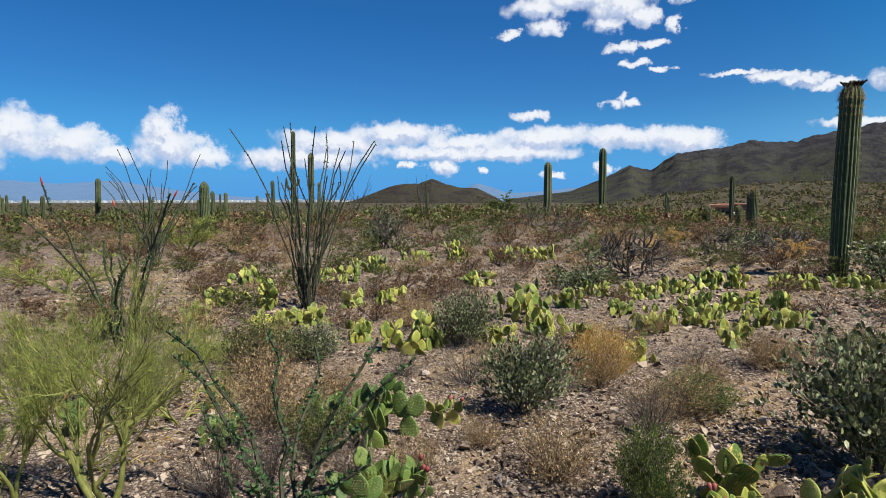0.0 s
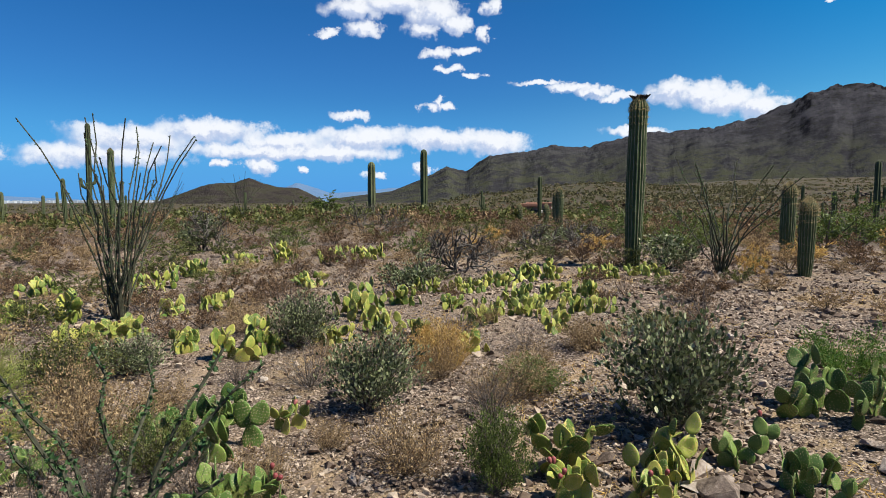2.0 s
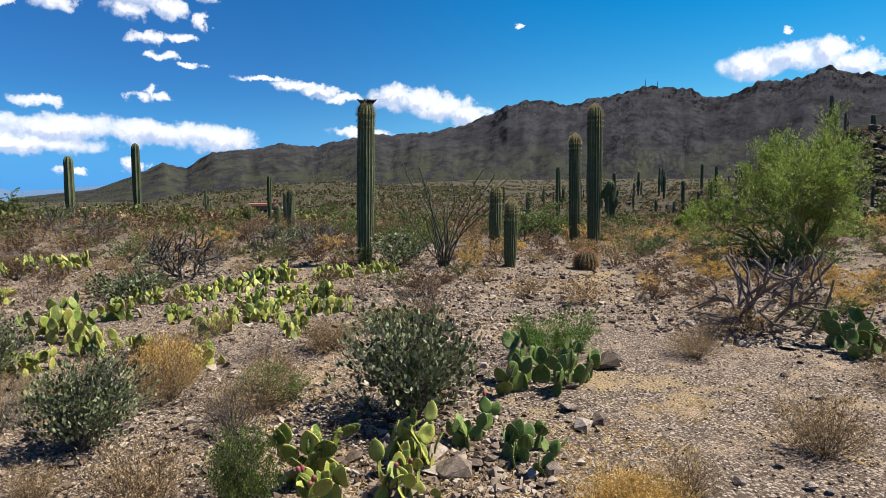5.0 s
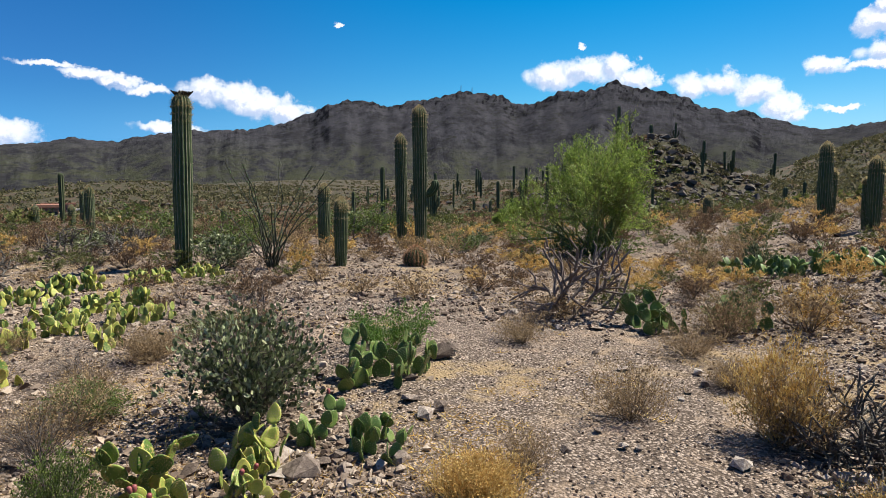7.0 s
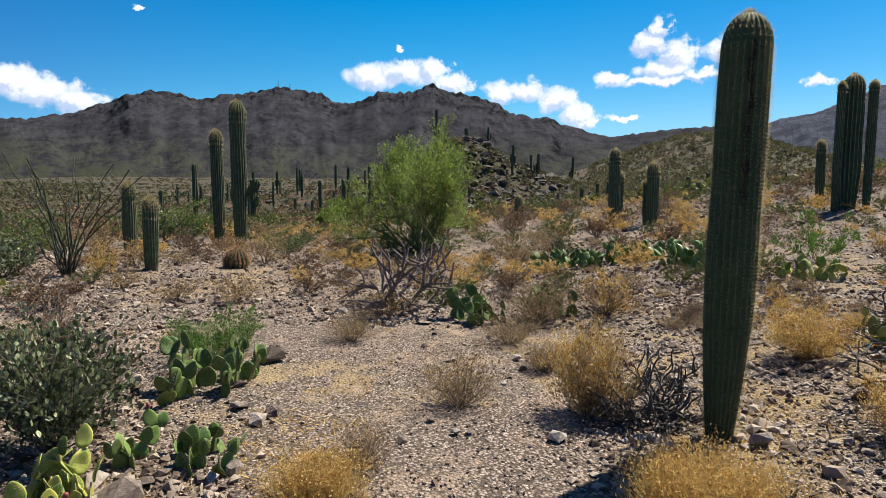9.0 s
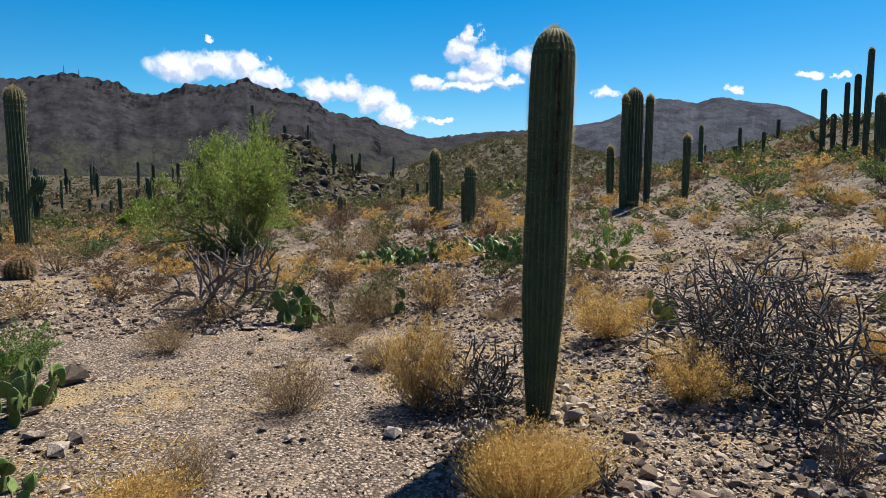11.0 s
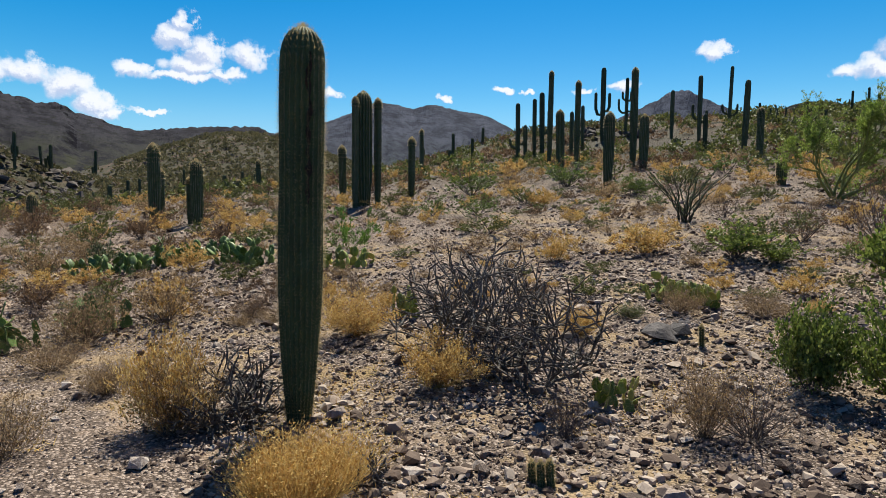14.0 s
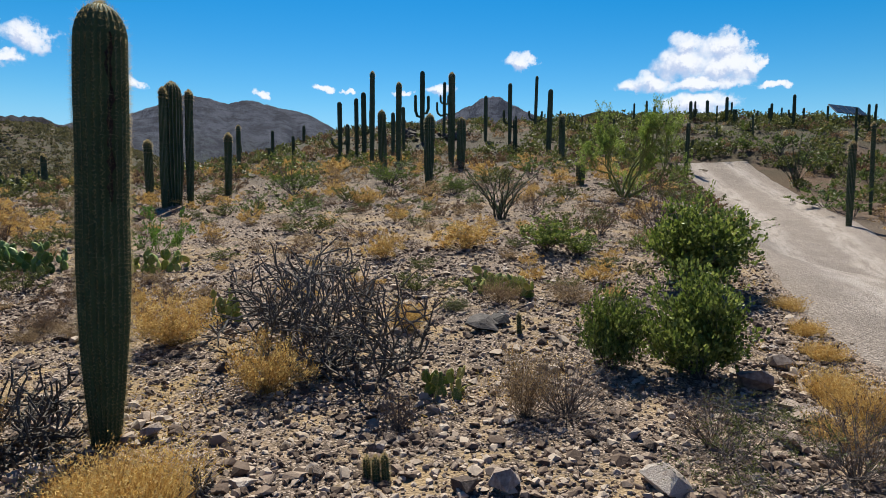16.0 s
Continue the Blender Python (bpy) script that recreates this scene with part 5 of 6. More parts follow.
PADS, GREEN_PADS = make_pads(M["pad"]), make_pads(M["pad_green"])
FAR_PADS, FAR_GREEN_PADS = make_pads(M["pad"], False), make_pads(M["pad_green"], False)
FRUIT = fruit_mesh()
for k, (az, r, h, w) in enumerate([
    (-14.7, 7.09, 0.38, 0.69), (-11.6, 7.39, 0.3, 0.4), (-7.6, 6.52, 0.33, 0.48), (-3.1, 6.06, 0.45, 0.56), (-4.9, 8.45, 0.35, 0.39), (-7.7, 3.9, 0.48, 0.66), (-7.2, 3.08, 0.28, 0.42), (-3.4, 3.06, 0.2, 0.2),
    (0.1, 4.05, 0.21, 0.19), (-16.1, 8.71, 0.42, 0.46), (-17.5, 11.12, 0.39, 0.58), (-2.3, 13.76, 0.25, 0.75), (1.1, 13.08, 0.54, 0.6), (5.5, 12.96, 0.47, 0.65), (8.9, 13.22, 0.48, 0.72),
    (7.6, 7.48, 0.51, 0.75), (9.5, 6.6, 0.33, 0.48), (13.0, 6.4, 0.29, 0.29), (15.9, 7.64, 0.3, 0.4), (17.6, 8.56, 0.3, 0.45), (20.6, 9.01, 0.31, 0.62), (23.3, 9.48, 0.36, 0.48),
    (25.3, 9.49, 0.35, 0.39), (29.0, 9.68, 0.31, 0.47), (30.8, 9.68, 0.3, 0.34),
]):
    green_one = az < 0 and r < 5 or 40 < az < 97
    prickly_pear(az, r, h * 1.05, w * 1.2, k + int(az * 10) + 400, (GREEN_PADS if r < 8.5 else FAR_GREEN_PADS) if green_one else (PADS if r < 8.5 else FAR_PADS), "dark green prickly pear with round pads" if green_one else "yellow-green sunlit prickly pear on gravel", fruit=0.3 if r < 5 and az < 100 else 0.0)
for k, (az, r, h, w) in enumerate([
    (20.5, 7.33, 0.24, 0.51), (23.9, 7.26, 0.21, 0.49), (27.3, 7.34, 0.24, 0.48), (29.7, 7.41, 0.18, 0.3), (25.5, 6.27, 0.21, 0.26), (17.5, 5.64, 0.2, 0.3), (33.8, 9.98, 0.3, 0.68),
    (25.6, 3.3, 0.48, 0.28), (26.2, 3.02, 0.2, 0.24), (34.9, 3.34, 0.36, 0.34), (40.6, 3.66, 0.29, 0.18), (34.4, 3.0, 0.17, 0.3), (-20.5, 4.02, 0.22, 0.2), (-31.4, 4.66, 0.22, 0.22), (-32.4, 5.8, 0.23, 0.2), (46.3, 4.66, 0.5, 0.52), (45.6, 3.44, 0.30, 0.42), (51.3, 4.86, 0.42, 0.4),
    (74.4, 6.88, 0.52, 0.59), (81.5, 7.24, 0.43, 0.56), (82.6, 10.26, 0.66, 0.8), (85.2, 10.4, 0.66, 0.85), (88.0, 10.7, 0.5, 0.65), (90.4, 10.9, 0.45, 0.65), (93.0, 10.3, 0.45, 0.6),
    (95.2, 9.93, 0.47, 0.56), (103.2, 9.3, 0.49, 0.71), (128.0, 4.21, 0.19, 0.37),
]):
    green_one = az < 0 and r < 5 or 40 < az < 97
    prickly_pear(az, r, h * 1.05, w * 1.2, k + int(az * 10) + 400, (GREEN_PADS if r < 8.5 else FAR_GREEN_PADS) if green_one else (PADS if r < 8.5 else FAR_PADS), "dark green prickly pear with round pads" if green_one else "yellow-green sunlit prickly pear on gravel", fruit=0.3 if r < 5 and az < 100 else 0.0)
for k, (az, r, h, w) in enumerate([
    (134.4, 7.05, 0.38, 0.41), (136.4, 6.82, 0.33, 0.39), (108.4, 6.41, 0.34, 0.37), (133.4, 7.08, 0.34, 0.48), (-9.6, 10.79, 0.44, 0.78), (-6.5, 12.19, 0.44, 0.66), (-0.7, 6.26, 0.29, 0.35),
    (3.2, 9.86, 0.36, 0.54), (11.7, 7.96, 0.32, 0.43), (14.2, 8.73, 0.31, 0.47), (18.6, 6.82, 0.24, 0.48), (22.5, 8.05, 0.24, 0.55), (25.8, 8.13, 0.24, 0.54), (28.5, 8.31, 0.23, 0.47),
    (-19.4, 9.17, 0.36, 0.56), (-21.8, 8.27, 0.32, 0.42), (5.1, 6.33, 0.26, 0.41), (-8.6, 8.36, 0.34, 0.46), (13.8, 5.58, 0.2, 0.25),
]):
    green_one = az < 0 and r < 5 or 40 < az < 97
    prickly_pear(az, r, h * 1.05, w * 1.2, k + int(az * 10) + 400, (GREEN_PADS if r < 8.5 else FAR_GREEN_PADS) if green_one else (PADS if r < 8.5 else FAR_PADS), "dark green prickly pear with round pads" if green_one else "yellow-green sunlit prickly pear on gravel", fruit=0.3 if r < 5 and az < 100 else 0.0)

for k, (az, r, h, w, stems, leafy, flower, label) in enumerate([
    (-12.4, 8.4, 2.35, 0.95, 27, False, False, "wide-spread ocotillo with bare grey wands"),
    (-24.9, 15.0, 2.37, 1.37, 18, False, False, "bare ocotillo behind the green scrub"),
    (-27.6, 6.9, 1.6, 0.95, 11, True, True, "leafy ocotillo with red flower tips"),
    (-15.0, 2.9, 0.86, 0.66, 11, True, False, "leafy green ocotillo wands close by"),
    (-8.1, 34.0, 2.78, 1.53, 12, False, False, "bare thorny ocotillo on the stony ground"),
    (39.8, 10.42, 1.69, 1.13, 22, False, False, "bare thorny ocotillo on the stony ground"),
    (-1.8, 36.0, 2.49, 1.7, 12, False, False, "bare thorny ocotillo on the stony ground"),
    (134.9, 12.7, 1.06, 0.89, 14, False, False, "bare thorny ocotillo on the stony ground"),
    (159.3, 38.0, 3.2, 2.4, 26, True, False, "bare thorny ocotillo on the stony ground"),
    (134.4, 13.1, 0.98, 0.86, 12, False, False, "bare thorny ocotillo on the stony ground"),
]):
    ocotillo(az, r, h * 1.08, w * 1.85, k + 1, label, stems, leafy, flower)

for k, (az, r, h, w) in enumerate([
    (17.1, 10.6, 0.74, 0.88), (9.3, 21.39, 1.15, 2.11), (-4.9, 17.16, 1.09, 0.93), (66.9, 7.4, 0.86, 1.15), (113.5, 4.9, 1.08, 1.06), (120.4, 4.38, 0.93, 0.8), (90.6, 4.02, 0.55, 0.65),
    (117.4, 5.7, 0.92, 1.08), (88.8, 4.07, 0.61, 0.57), (101.7, 2.89, 0.29, 0.14), (28.4, 14.14, 0.58, 0.78), (24.7, 13.72, 0.56, 0.75), (29.7, 14.63, 0.46, 0.7),
]):
    dark = k != 3
    near = r < 8
    cholla(az, r, h * 1.05, w * 1.08, k + 1, "dark leafless cholla tangle" if dark else "dead grey-pink cholla skeleton with knobby arms", "cholla_dark" if dark else "cholla_pink", trunks=(7 if w > 0.7 else 5) if near else 5, depth=4 if dark else 3, joint=(0.115 if dark else 0.18) if near else 0.15, thick=(0.0112 if dark else 0.021) if near else 0.018)

tree(69.8, 13.3, 2.95, 3.5, 5, "bright green palo verde in full leaf", leaves=30000, leaf_size=0.055, trunks=12)
tree(146.0, 17.46, 2.72, 2.9, 6, "green palo verde with bare upper twigs beside the track", leaves=20000, leaf_size=0.055, bare=0.35, trunks=7)
tree(63.0, 25.0, 1.46, 1.89, 7, "small yellow-green palo verde", leaves=14000, leaf_size=0.07)
bush = {"name": "palo_verde_bush", "category": "shrub", "group": "palo verde bushes", "leaf": "broom_leaf"}
for az, r, h, w, k, n in [(-29.4, 3.5, 1.36, 1.25, 21, 4), (-35.6, 3.7, 1.05, 0.8, 22, 3), (-23.5, 4.5, 0.8, 0.95, 23, 4), (-33.0, 5.2, 0.85, 0.9, 24, 4)]:
    tree(az, r, h, w, k, "airy palo verde bush with yellow-green bark", leaves=4200 if r < 4 else 3000, leaf_size=0.04, slender=0.07, trunks=n, sprays=13, slim=0.019, **bush)
tree(162.6, 3.2, 0.5, 1.1, 25, "sparse thorny sapling with tiny leaves", name="thorny_sapling", leaf="olive_leaf", leaves=2400, leaf_size=0.016, trunks=4, wood="twig", category="shrub", group="", sprays=6, slim=0.010)
tree(156.5, 3.35, 0.42, 0.8, 26, "sparse thorny sapling with tiny leaves", name="thorny_sapling", leaf="olive_leaf", leaves=2000, leaf_size=0.016, trunks=4, wood="twig", category="shrub", group="", sprays=6, slim=0.010)
for k, (az, r, h, w) in enumerate([
    (-17.2, 5.56, 0.54, 0.74), (-11.3, 3.72, 0.38, 0.48), (-26.2, 4.98, 0.37, 0.58), (-9.5, 12.43, 0.56, 1.01), (-3.2, 15.06, 0.59, 1.06), (31.9, 10.87, 0.45, 0.8), (117.0, 11.44, 0.47, 1.25),
    (120.7, 16.12, 0.59, 1.04), (141.3, 10.74, 0.6, 0.9), (82.5, 13.64, 0.61, 1.09),
]):
    plant("olive", az, r, h, w, "olive green desert bush", "desert_bush", "desert bushes", k)
for k, (az, r, h, w) in enumerate([
    (7.5, 4.19, 0.58, 0.64), (35.4, 4.06, 0.82, 0.95), (1.9, 6.26, 0.58, 0.63), (12.6, 9.0, 0.56, 0.89), (-5.4, 17.33, 0.94, 1.26), (26.4, 15.23, 0.5, 0.99), (-12.2, 5.8, 0.37, 0.58),
    (35.5, 10.76, 0.6, 1.02), (82.9, 10.81, 0.54, 0.45), (58.5, 14.76, 0.54, 1.22),
]):
    plant("jojoba", az, r, h, w, "dense grey-green jojoba with upright leaves", "jojoba_bush", "jojoba bushes", k)
for k, (az, r, h, w) in enumerate([
    (-6.7, 2.99, 0.17, 0.17), (-22.5, 17.5, 1.33, 1.33), (-31.3, 11.58, 0.91, 1.27),
]):
    plant("broom", az, r, h, w, "wispy yellow-green palo verde bush with green bark", "palo_verde_bush", "palo verde bushes", k)
for k, (az, r, h, w) in enumerate([
    (18.6, 3.02, 0.46, 0.34), (22.6, 4.53, 0.25, 0.51), (2.1, 15.21, 0.75, 1.25), (13.0, 13.33, 0.71, 1.06), (5.5, 40.0, 1.32, 2.89), (5.3, 40.0, 1.26, 3.34), (29.7, 36.0, 1.47, 2.62),
    (35.1, 25.0, 0.73, 1.36), (49.7, 20.0, 1.12, 1.87), (116.1, 14.08, 0.7, 1.14), (112.1, 14.39, 0.59, 0.92), (115.7, 19.15, 1.28, 2.23), (124.2, 21.84, 0.74, 1.3), (130.6, 17.63, 0.78, 1.28),
    (132.3, 14.96, 0.48, 0.72), (127.8, 13.78, 0.35, 0.46),     (124.5, 20.57, 1.13, 1.89), (130.3, 17.47, 0.73, 1.13), (137.7, 24.17, 0.99, 1.98),
]):
    plant("green", az, r, h, w, "fresh green creosote bush", "creosote_bush", "creosote bushes", k)
for k, (az, r, h, w) in enumerate([(153.6, 4.85, 0.86, 0.72), (152.3, 7.64, 1.1, 1.12), (145.2, 4.7, 0.68, 0.46), (138.9, 9.27, 0.61, 0.87), (142.1, 9.17, 0.43, 0.69)]):
    plant("leafy", az, r, h, w, "dense broad-leaved green bush beside the track" if az > 143 else "broad-leaved green bush on the stony slope", "green_bush", "broad-leaved green bushes", k)
for k, (az, r, h, w) in enumerate([
    (68.0, 12.7, 0.75, 1.2), (71.6, 12.6, 0.7, 1.1), (66.6, 13.2, 0.7, 1.0), (47.4, 16.0, 1.1, 1.9), (49.5, 17.0, 1.2, 1.8), (35.5, 11.8, 0.75, 1.0), (36.8, 13.4, 0.9, 1.5), (32.0, 18.0, 1.1, 1.6), (57.4, 12.6, 0.6, 0.9),
    (149.4, 42.49, 0.91, 2.18), (161.5, 31.15, 1.46, 2.93), (163.4, 29.02, 1.12, 2.01), (154.8, 45.13, 1.67, 3.35), (158.1, 45.15, 1.81, 3.25), (160.5, 42.97, 1.35, 3.03), (164.3, 39.68, 1.5, 2.09),
]):
    plant("green", az, r, h, w, "fresh green creosote bush", "creosote_bush", "creosote bushes", k)
for k, (az, r, h, w) in enumerate([
    (49.5, 5.54, 0.44, 0.97), (103.7, 10.78, 0.76, 1.22),
]):
    plant("feather", az, r, h, w, "low feathery bright green bush", "feather_bush", "feather bushes", k)
for k, (az, r, h, w) in enumerate([
    (123.4, 3.56, 0.38, 0.35), (18.9, 4.0, 0.42, 0.53), (-20.4, 3.3, 0.5, 0.47), (0.8, 7.55, 0.55, 0.69), (143.9, 10.86, 0.7, 1.0), (137.9, 13.51, 0.63, 0.88), (148.8, 11.93, 1.17, 1.17),
    (141.0, 3.82, 0.47, 0.78), (155.2, 3.62, 0.42, 0.56), (167.2, 3.56, 0.62, 0.62), (2.0, 6.52, 0.65, 0.65), (63.0, 6.49, 0.4, 0.45), (-8.8, 3.26, 0.33, 0.39), (-16.0, 3.34, 0.45, 0.36),
]):
    plant("grey", az, r, h, w, "grey leafless twiggy bush", "grey_bush", "grey bushes", k)
for k, (az, r, h, w) in enumerate([
    (10.4, 3.23, 0.39, 0.57), (14.4, 4.84, 0.41, 0.44), (23.4, 5.01, 0.26, 0.47), (4.0, 5.75, 0.16, 0.26), (-16.3, 4.88, 0.44, 0.57), (21.0, 4.33, 0.36, 0.57), (28.3, 5.7, 0.32, 0.58),
    (18.9, 6.7, 0.25, 0.43), (71.5, 4.02, 0.42, 0.59), (77.2, 5.9, 0.34, 0.58), (80.3, 4.98, 0.24, 0.35), (80.3, 6.78, 0.59, 0.76), (86.5, 7.08, 0.64, 0.93), (60.8, 3.14, 0.28, 0.31),
    (52.4, 7.83, 0.4, 0.66), (61.9, 5.89, 0.31, 0.56), (85.0, 3.98, 0.58, 0.62), (43.5, 9.1, 0.33, 0.58), (47.5, 8.18, 0.3, 0.6), (78.5, 10.37, 0.67, 0.81), (65.9, 7.13, 0.4, 0.73),
    (80.7, 5.09, 0.29, 0.38), (136.8, 3.74, 0.52, 0.42), (-2.4, 3.27, 0.28, 0.4),
]):
    plant("tan", az, r, h, w, "dry tan brittlebush with bare twigs", "brittlebush", "brittlebushes", k)
for k, (az, r, h, w) in enumerate([
    (3.5, 3.69, 0.21, 0.31), (28.5, 5.64, 0.28, 0.51), (5.1, 5.34, 0.2, 0.39), (-9.7, 4.73, 0.26, 0.43),
]):
    plant("tan", az, r, h, w, "dry tan brittlebush with bare twigs", "brittlebush", "brittlebushes", k)
for k, (az, r, h, w) in enumerate([
    (84.1, 4.0, 0.65, 0.59), (110.6, 4.34, 0.46, 0.61), (86.5, 7.4, 0.55, 0.76), (103.3, 5.87, 0.49, 0.81), (123.3, 8.87, 0.43, 0.63), (131.4, 9.76, 0.44, 1.13), (93.6, 14.45, 0.6, 0.94),
    (125.1, 5.63, 0.31, 0.41), (87.7, 14.93, 0.54, 1.08), (96.0, 14.59, 0.41, 0.81), (109.6, 16.28, 0.37, 0.9), (121.9, 15.76, 0.48, 0.82), (124.9, 12.68, 0.44, 0.66), (100.9, 7.26, 0.35, 0.42),
    (131.1, 9.68, 0.55, 1.01), (123.4, 9.0, 0.43, 0.6), (144.0, 7.63, 0.36, 0.65), (122.3, 15.95, 0.52, 0.74), (167.2, 4.46, 0.26, 0.22), (164.7, 4.57, 0.16, 0.23), (14.5, 5.24, 0.43, 0.43),
    (42.2, 10.42, 0.51, 0.56), (29.4, 12.78, 0.47, 0.7), (19.6, 15.18, 0.55, 0.96),
]):
    plant("gold", az, r, h, w, "golden dry brittlebush mound", "dry_bush", "dry bushes", k)
for k, (az, r, h, w) in enumerate([
    (56.0, 2.88, 0.23, 0.46),
]):
    plant("gold", az, r, h, w, "golden dry brittlebush mound", "dry_bush", "dry bushes", k)

barrel_cactus(52.9, 10.72, 0.36, 0.40)
for k, (az, r, h, w) in enumerate([
    (68.4, 3.75, 0.07, 0.08), (70.7, 3.52, 0.08, 0.08), (72.0, 3.52, 0.07, 0.09), (54.6, 5.41, 0.11, 0.18), (37.4, 3.48, 0.13, 0.2), (38.9, 3.23, 0.15, 0.27), (53.3, 4.08, 0.08, 0.18),
    (99.8, 3.82, 0.14, 0.22), (121.0, 3.25, 0.08, 0.09), (76.8, 4.73, 0.06, 0.09), (160.5, 6.48, 0.15, 0.33), (163.1, 5.21, 0.13, 0.22), (164.9, 4.24, 0.22, 0.26), (162.7, 4.4, 0.15, 0.23),
    (120.5, 3.25, 0.09, 0.1), (143.9, 3.43, 0.09, 0.14), (114.2, 2.98, 0.08, 0.12), (106.8, 2.97, 0.07, 0.18),
]):
    rock_thing(az, r, h, w, k)
for k, (az, r, h, w) in enumerate([
    (38.4, 3.28, 0.13, 0.34), (34.0, 3.02, 0.08, 0.23), (54.0, 5.26, 0.18, 0.31), (51.7, 3.93, 0.09, 0.2), (50.5, 4.24, 0.08, 0.18), (158.0, 4.79, 0.24, 0.36), (163.2, 4.34, 0.23, 0.38), (160.7, 6.56, 0.11, 0.34),
    (160.0, 5.3, 0.2, 0.26), (164.8, 3.9, 0.15, 0.24), (151.4, 2.86, 0.2, 0.29), (134.6, 2.72, 0.2, 0.23), (161.5, 3.89, 0.12, 0.25), (163.0, 5.27, 0.13, 0.22), (130.2, 2.7, 0.12, 0.18), (161.0, 4.5, 0.14, 0.2), (41.0, 3.3, 0.1, 0.16), (42.6, 3.4, 0.08, 0.14),
]):
    rock_thing(az, r, h, w, k + 3)
for az, r, h in [(120.5, 2.88, 0.14), (121.5, 2.88, 0.15), (119.6, 2.93, 0.12), (136.4, 5.45, 0.2)]:
    hedgehog(az, r, h)
rock_outcrop(133.2, 5.7, 0.66)
for k, (az, r, h, w) in enumerate([(93.4, 2.85, 0.36, 0.48), (56.5, 2.9, 0.22, 0.5), (15.0, 5.2, 0.4, 0.4), (166.5, 4.6, 0.3, 0.35), (164.4, 4.9, 0.24, 0.35), (163.4, 5.7, 0.12, 0.3), (161.6, 6.3, 0.12, 0.3), (160.2, 7.2, 0.12, 0.35), (165.6, 4.1, 0.2, 0.4), (97.6, 2.95, 0.3, 0.36)]):
    grass_clump(az, r, h, w, k + 900, 3400 if k == 0 else 900)

# ---- far things ----
def far_saguaros():
    rng = random.Random(61)
    kinds = []
    for k, (h, arms) in enumerate([(3.2, ()), (3.8, ((0.4, 60, 0.4, 0.9),)), (2.4, ()), (4.2, ((0.35, 40, 0.45, 1.2), (0.42, 220, 0.4, 1.0))), (3.6, ((0.3, 200, 0.5, 1.5),))]):
        kinds.append(saguaro(800 + k, spot(60 + 3 * k, 90), h, 0.17, "distant saguaro on the far slope", arms=arms, far=True, group="distant saguaros"))
    zones = [(26, 44, 76, 34, 150, 0.9), (24, 52, 68, 42, 110, 0.9), (18, 62, 76, 50, 78, 1.0), (14, 84, 96, 52, 120, 0.9), (20, 94, 118, 45, 170, 0.9), (34, -37, -8, 34, 80, 0.66), (12, -8, 20, 45, 90, 0.6), (6, 74, 82, 66, 76, 0.8), (30, 140, 168, 48, 62, 0.45)]
    for count, a0, a1, r0, r1, tall in zones:
        for _ in range(count):
            p = spot(rng.uniform(a0, a1), rng.uniform(r0, r1), 0.1)
            if on_track(p.x, p.y, 1.0):
                continue
            k = rng.uniform(0.6, 1.15) * tall
            m = Matrix.LocRotScale(p, Euler((rng.gauss(0, 0.02), rng.gauss(0, 0.02), rng.uniform(0, 6.28))), None)
            twin = copy_thing(rng.choice(kinds), m)
            twin.scale = (k, k, k * rng.uniform(0.85, 1.15))


def box(a, b):
    (x0, y0, z0), (x1, y1, z1) = a, b
    v = [(x, y, z) for z in (z0, z1) for x, y in ((x0, y0), (x1, y0), (x1, y1), (x0, y1))]
    return v, [(0, 3, 2, 1), (4, 5, 6, 7), (0, 1, 5, 4), (1, 2, 6, 5), (2, 3, 7, 6), (3, 0, 4, 7)]


def house(az, r, width, label, wall, tall=2.8):
    """A flat-roofed desert house with a lower wing, parapet, door and windows."""
    thing = tagged(new("house"), label, "house", "far houses")
    thing.matrix_basis = Matrix.LocRotScale(spot(az, r, 0.2), Euler((0, 0, -radians(az))), None)
    part("wall", solid("wall", *box((-width / 2, 0, 0), (width / 2, 5, tall)), wall), thing)
    part("wing", solid("wing", *box((width / 2 + 0.01, 0.5, 0), (width * 0.75, 4, tall * 0.55)), M["pale"]), thing, "pale plastered wing")
    part("roof", solid("roof", *box((-width / 2 - 0.15, -0.15, tall + 0.004), (width / 2 + 0.15, 5.15, tall + 0.25)), M["plaster"]), thing, "flat reddish roof edge")
    part("door", solid("door", *box((-0.3, -0.06, 0.1), (0.3, -0.004, tall * 0.74)), M["dark_pane"]), thing, "dark door")
    for x in (-width * 0.33, width * 0.3):
        window = part("window", solid("window", *box((x - 0.3, -0.05, tall * 0.4), (x + 0.3, -0.004, tall * 0.68)), M["dark_pane"]), thing, "dark window")
        part("sill", solid("sill", *box((x - 0.36, -0.12, tall * 0.36), (x + 0.36, -0.006, tall * 0.39)), M["pale"]), window)
    return thing


def tower(az, r, height):
    thing = tagged(new("radio_tower"), "thin steel radio mast on the mountain crest", "tower", "radio towers")
    s, c = turn(az)
    base = 1.6 + r * math.tan(radians(9.15))
    thing.location = (r * s, r * c, base)
    for k in range(3):
        t = 2.094 * k
        v, f = ring_tube([(2.0 * math.cos(t), 2.0 * math.sin(t), -30), (0.4 * math.cos(t), 0.4 * math.sin(t), height)], [0.9, 0.5], 4)
        part("leg", solid("leg", v, f, M["steel"]), thing)
    v, f = ring_tube([(0, 0, height * 0.6), (0, 0, height * 1.25)], [0.6, 0.3], 4)
    part("antenna", solid("antenna", v, f, M["steel"]), thing)


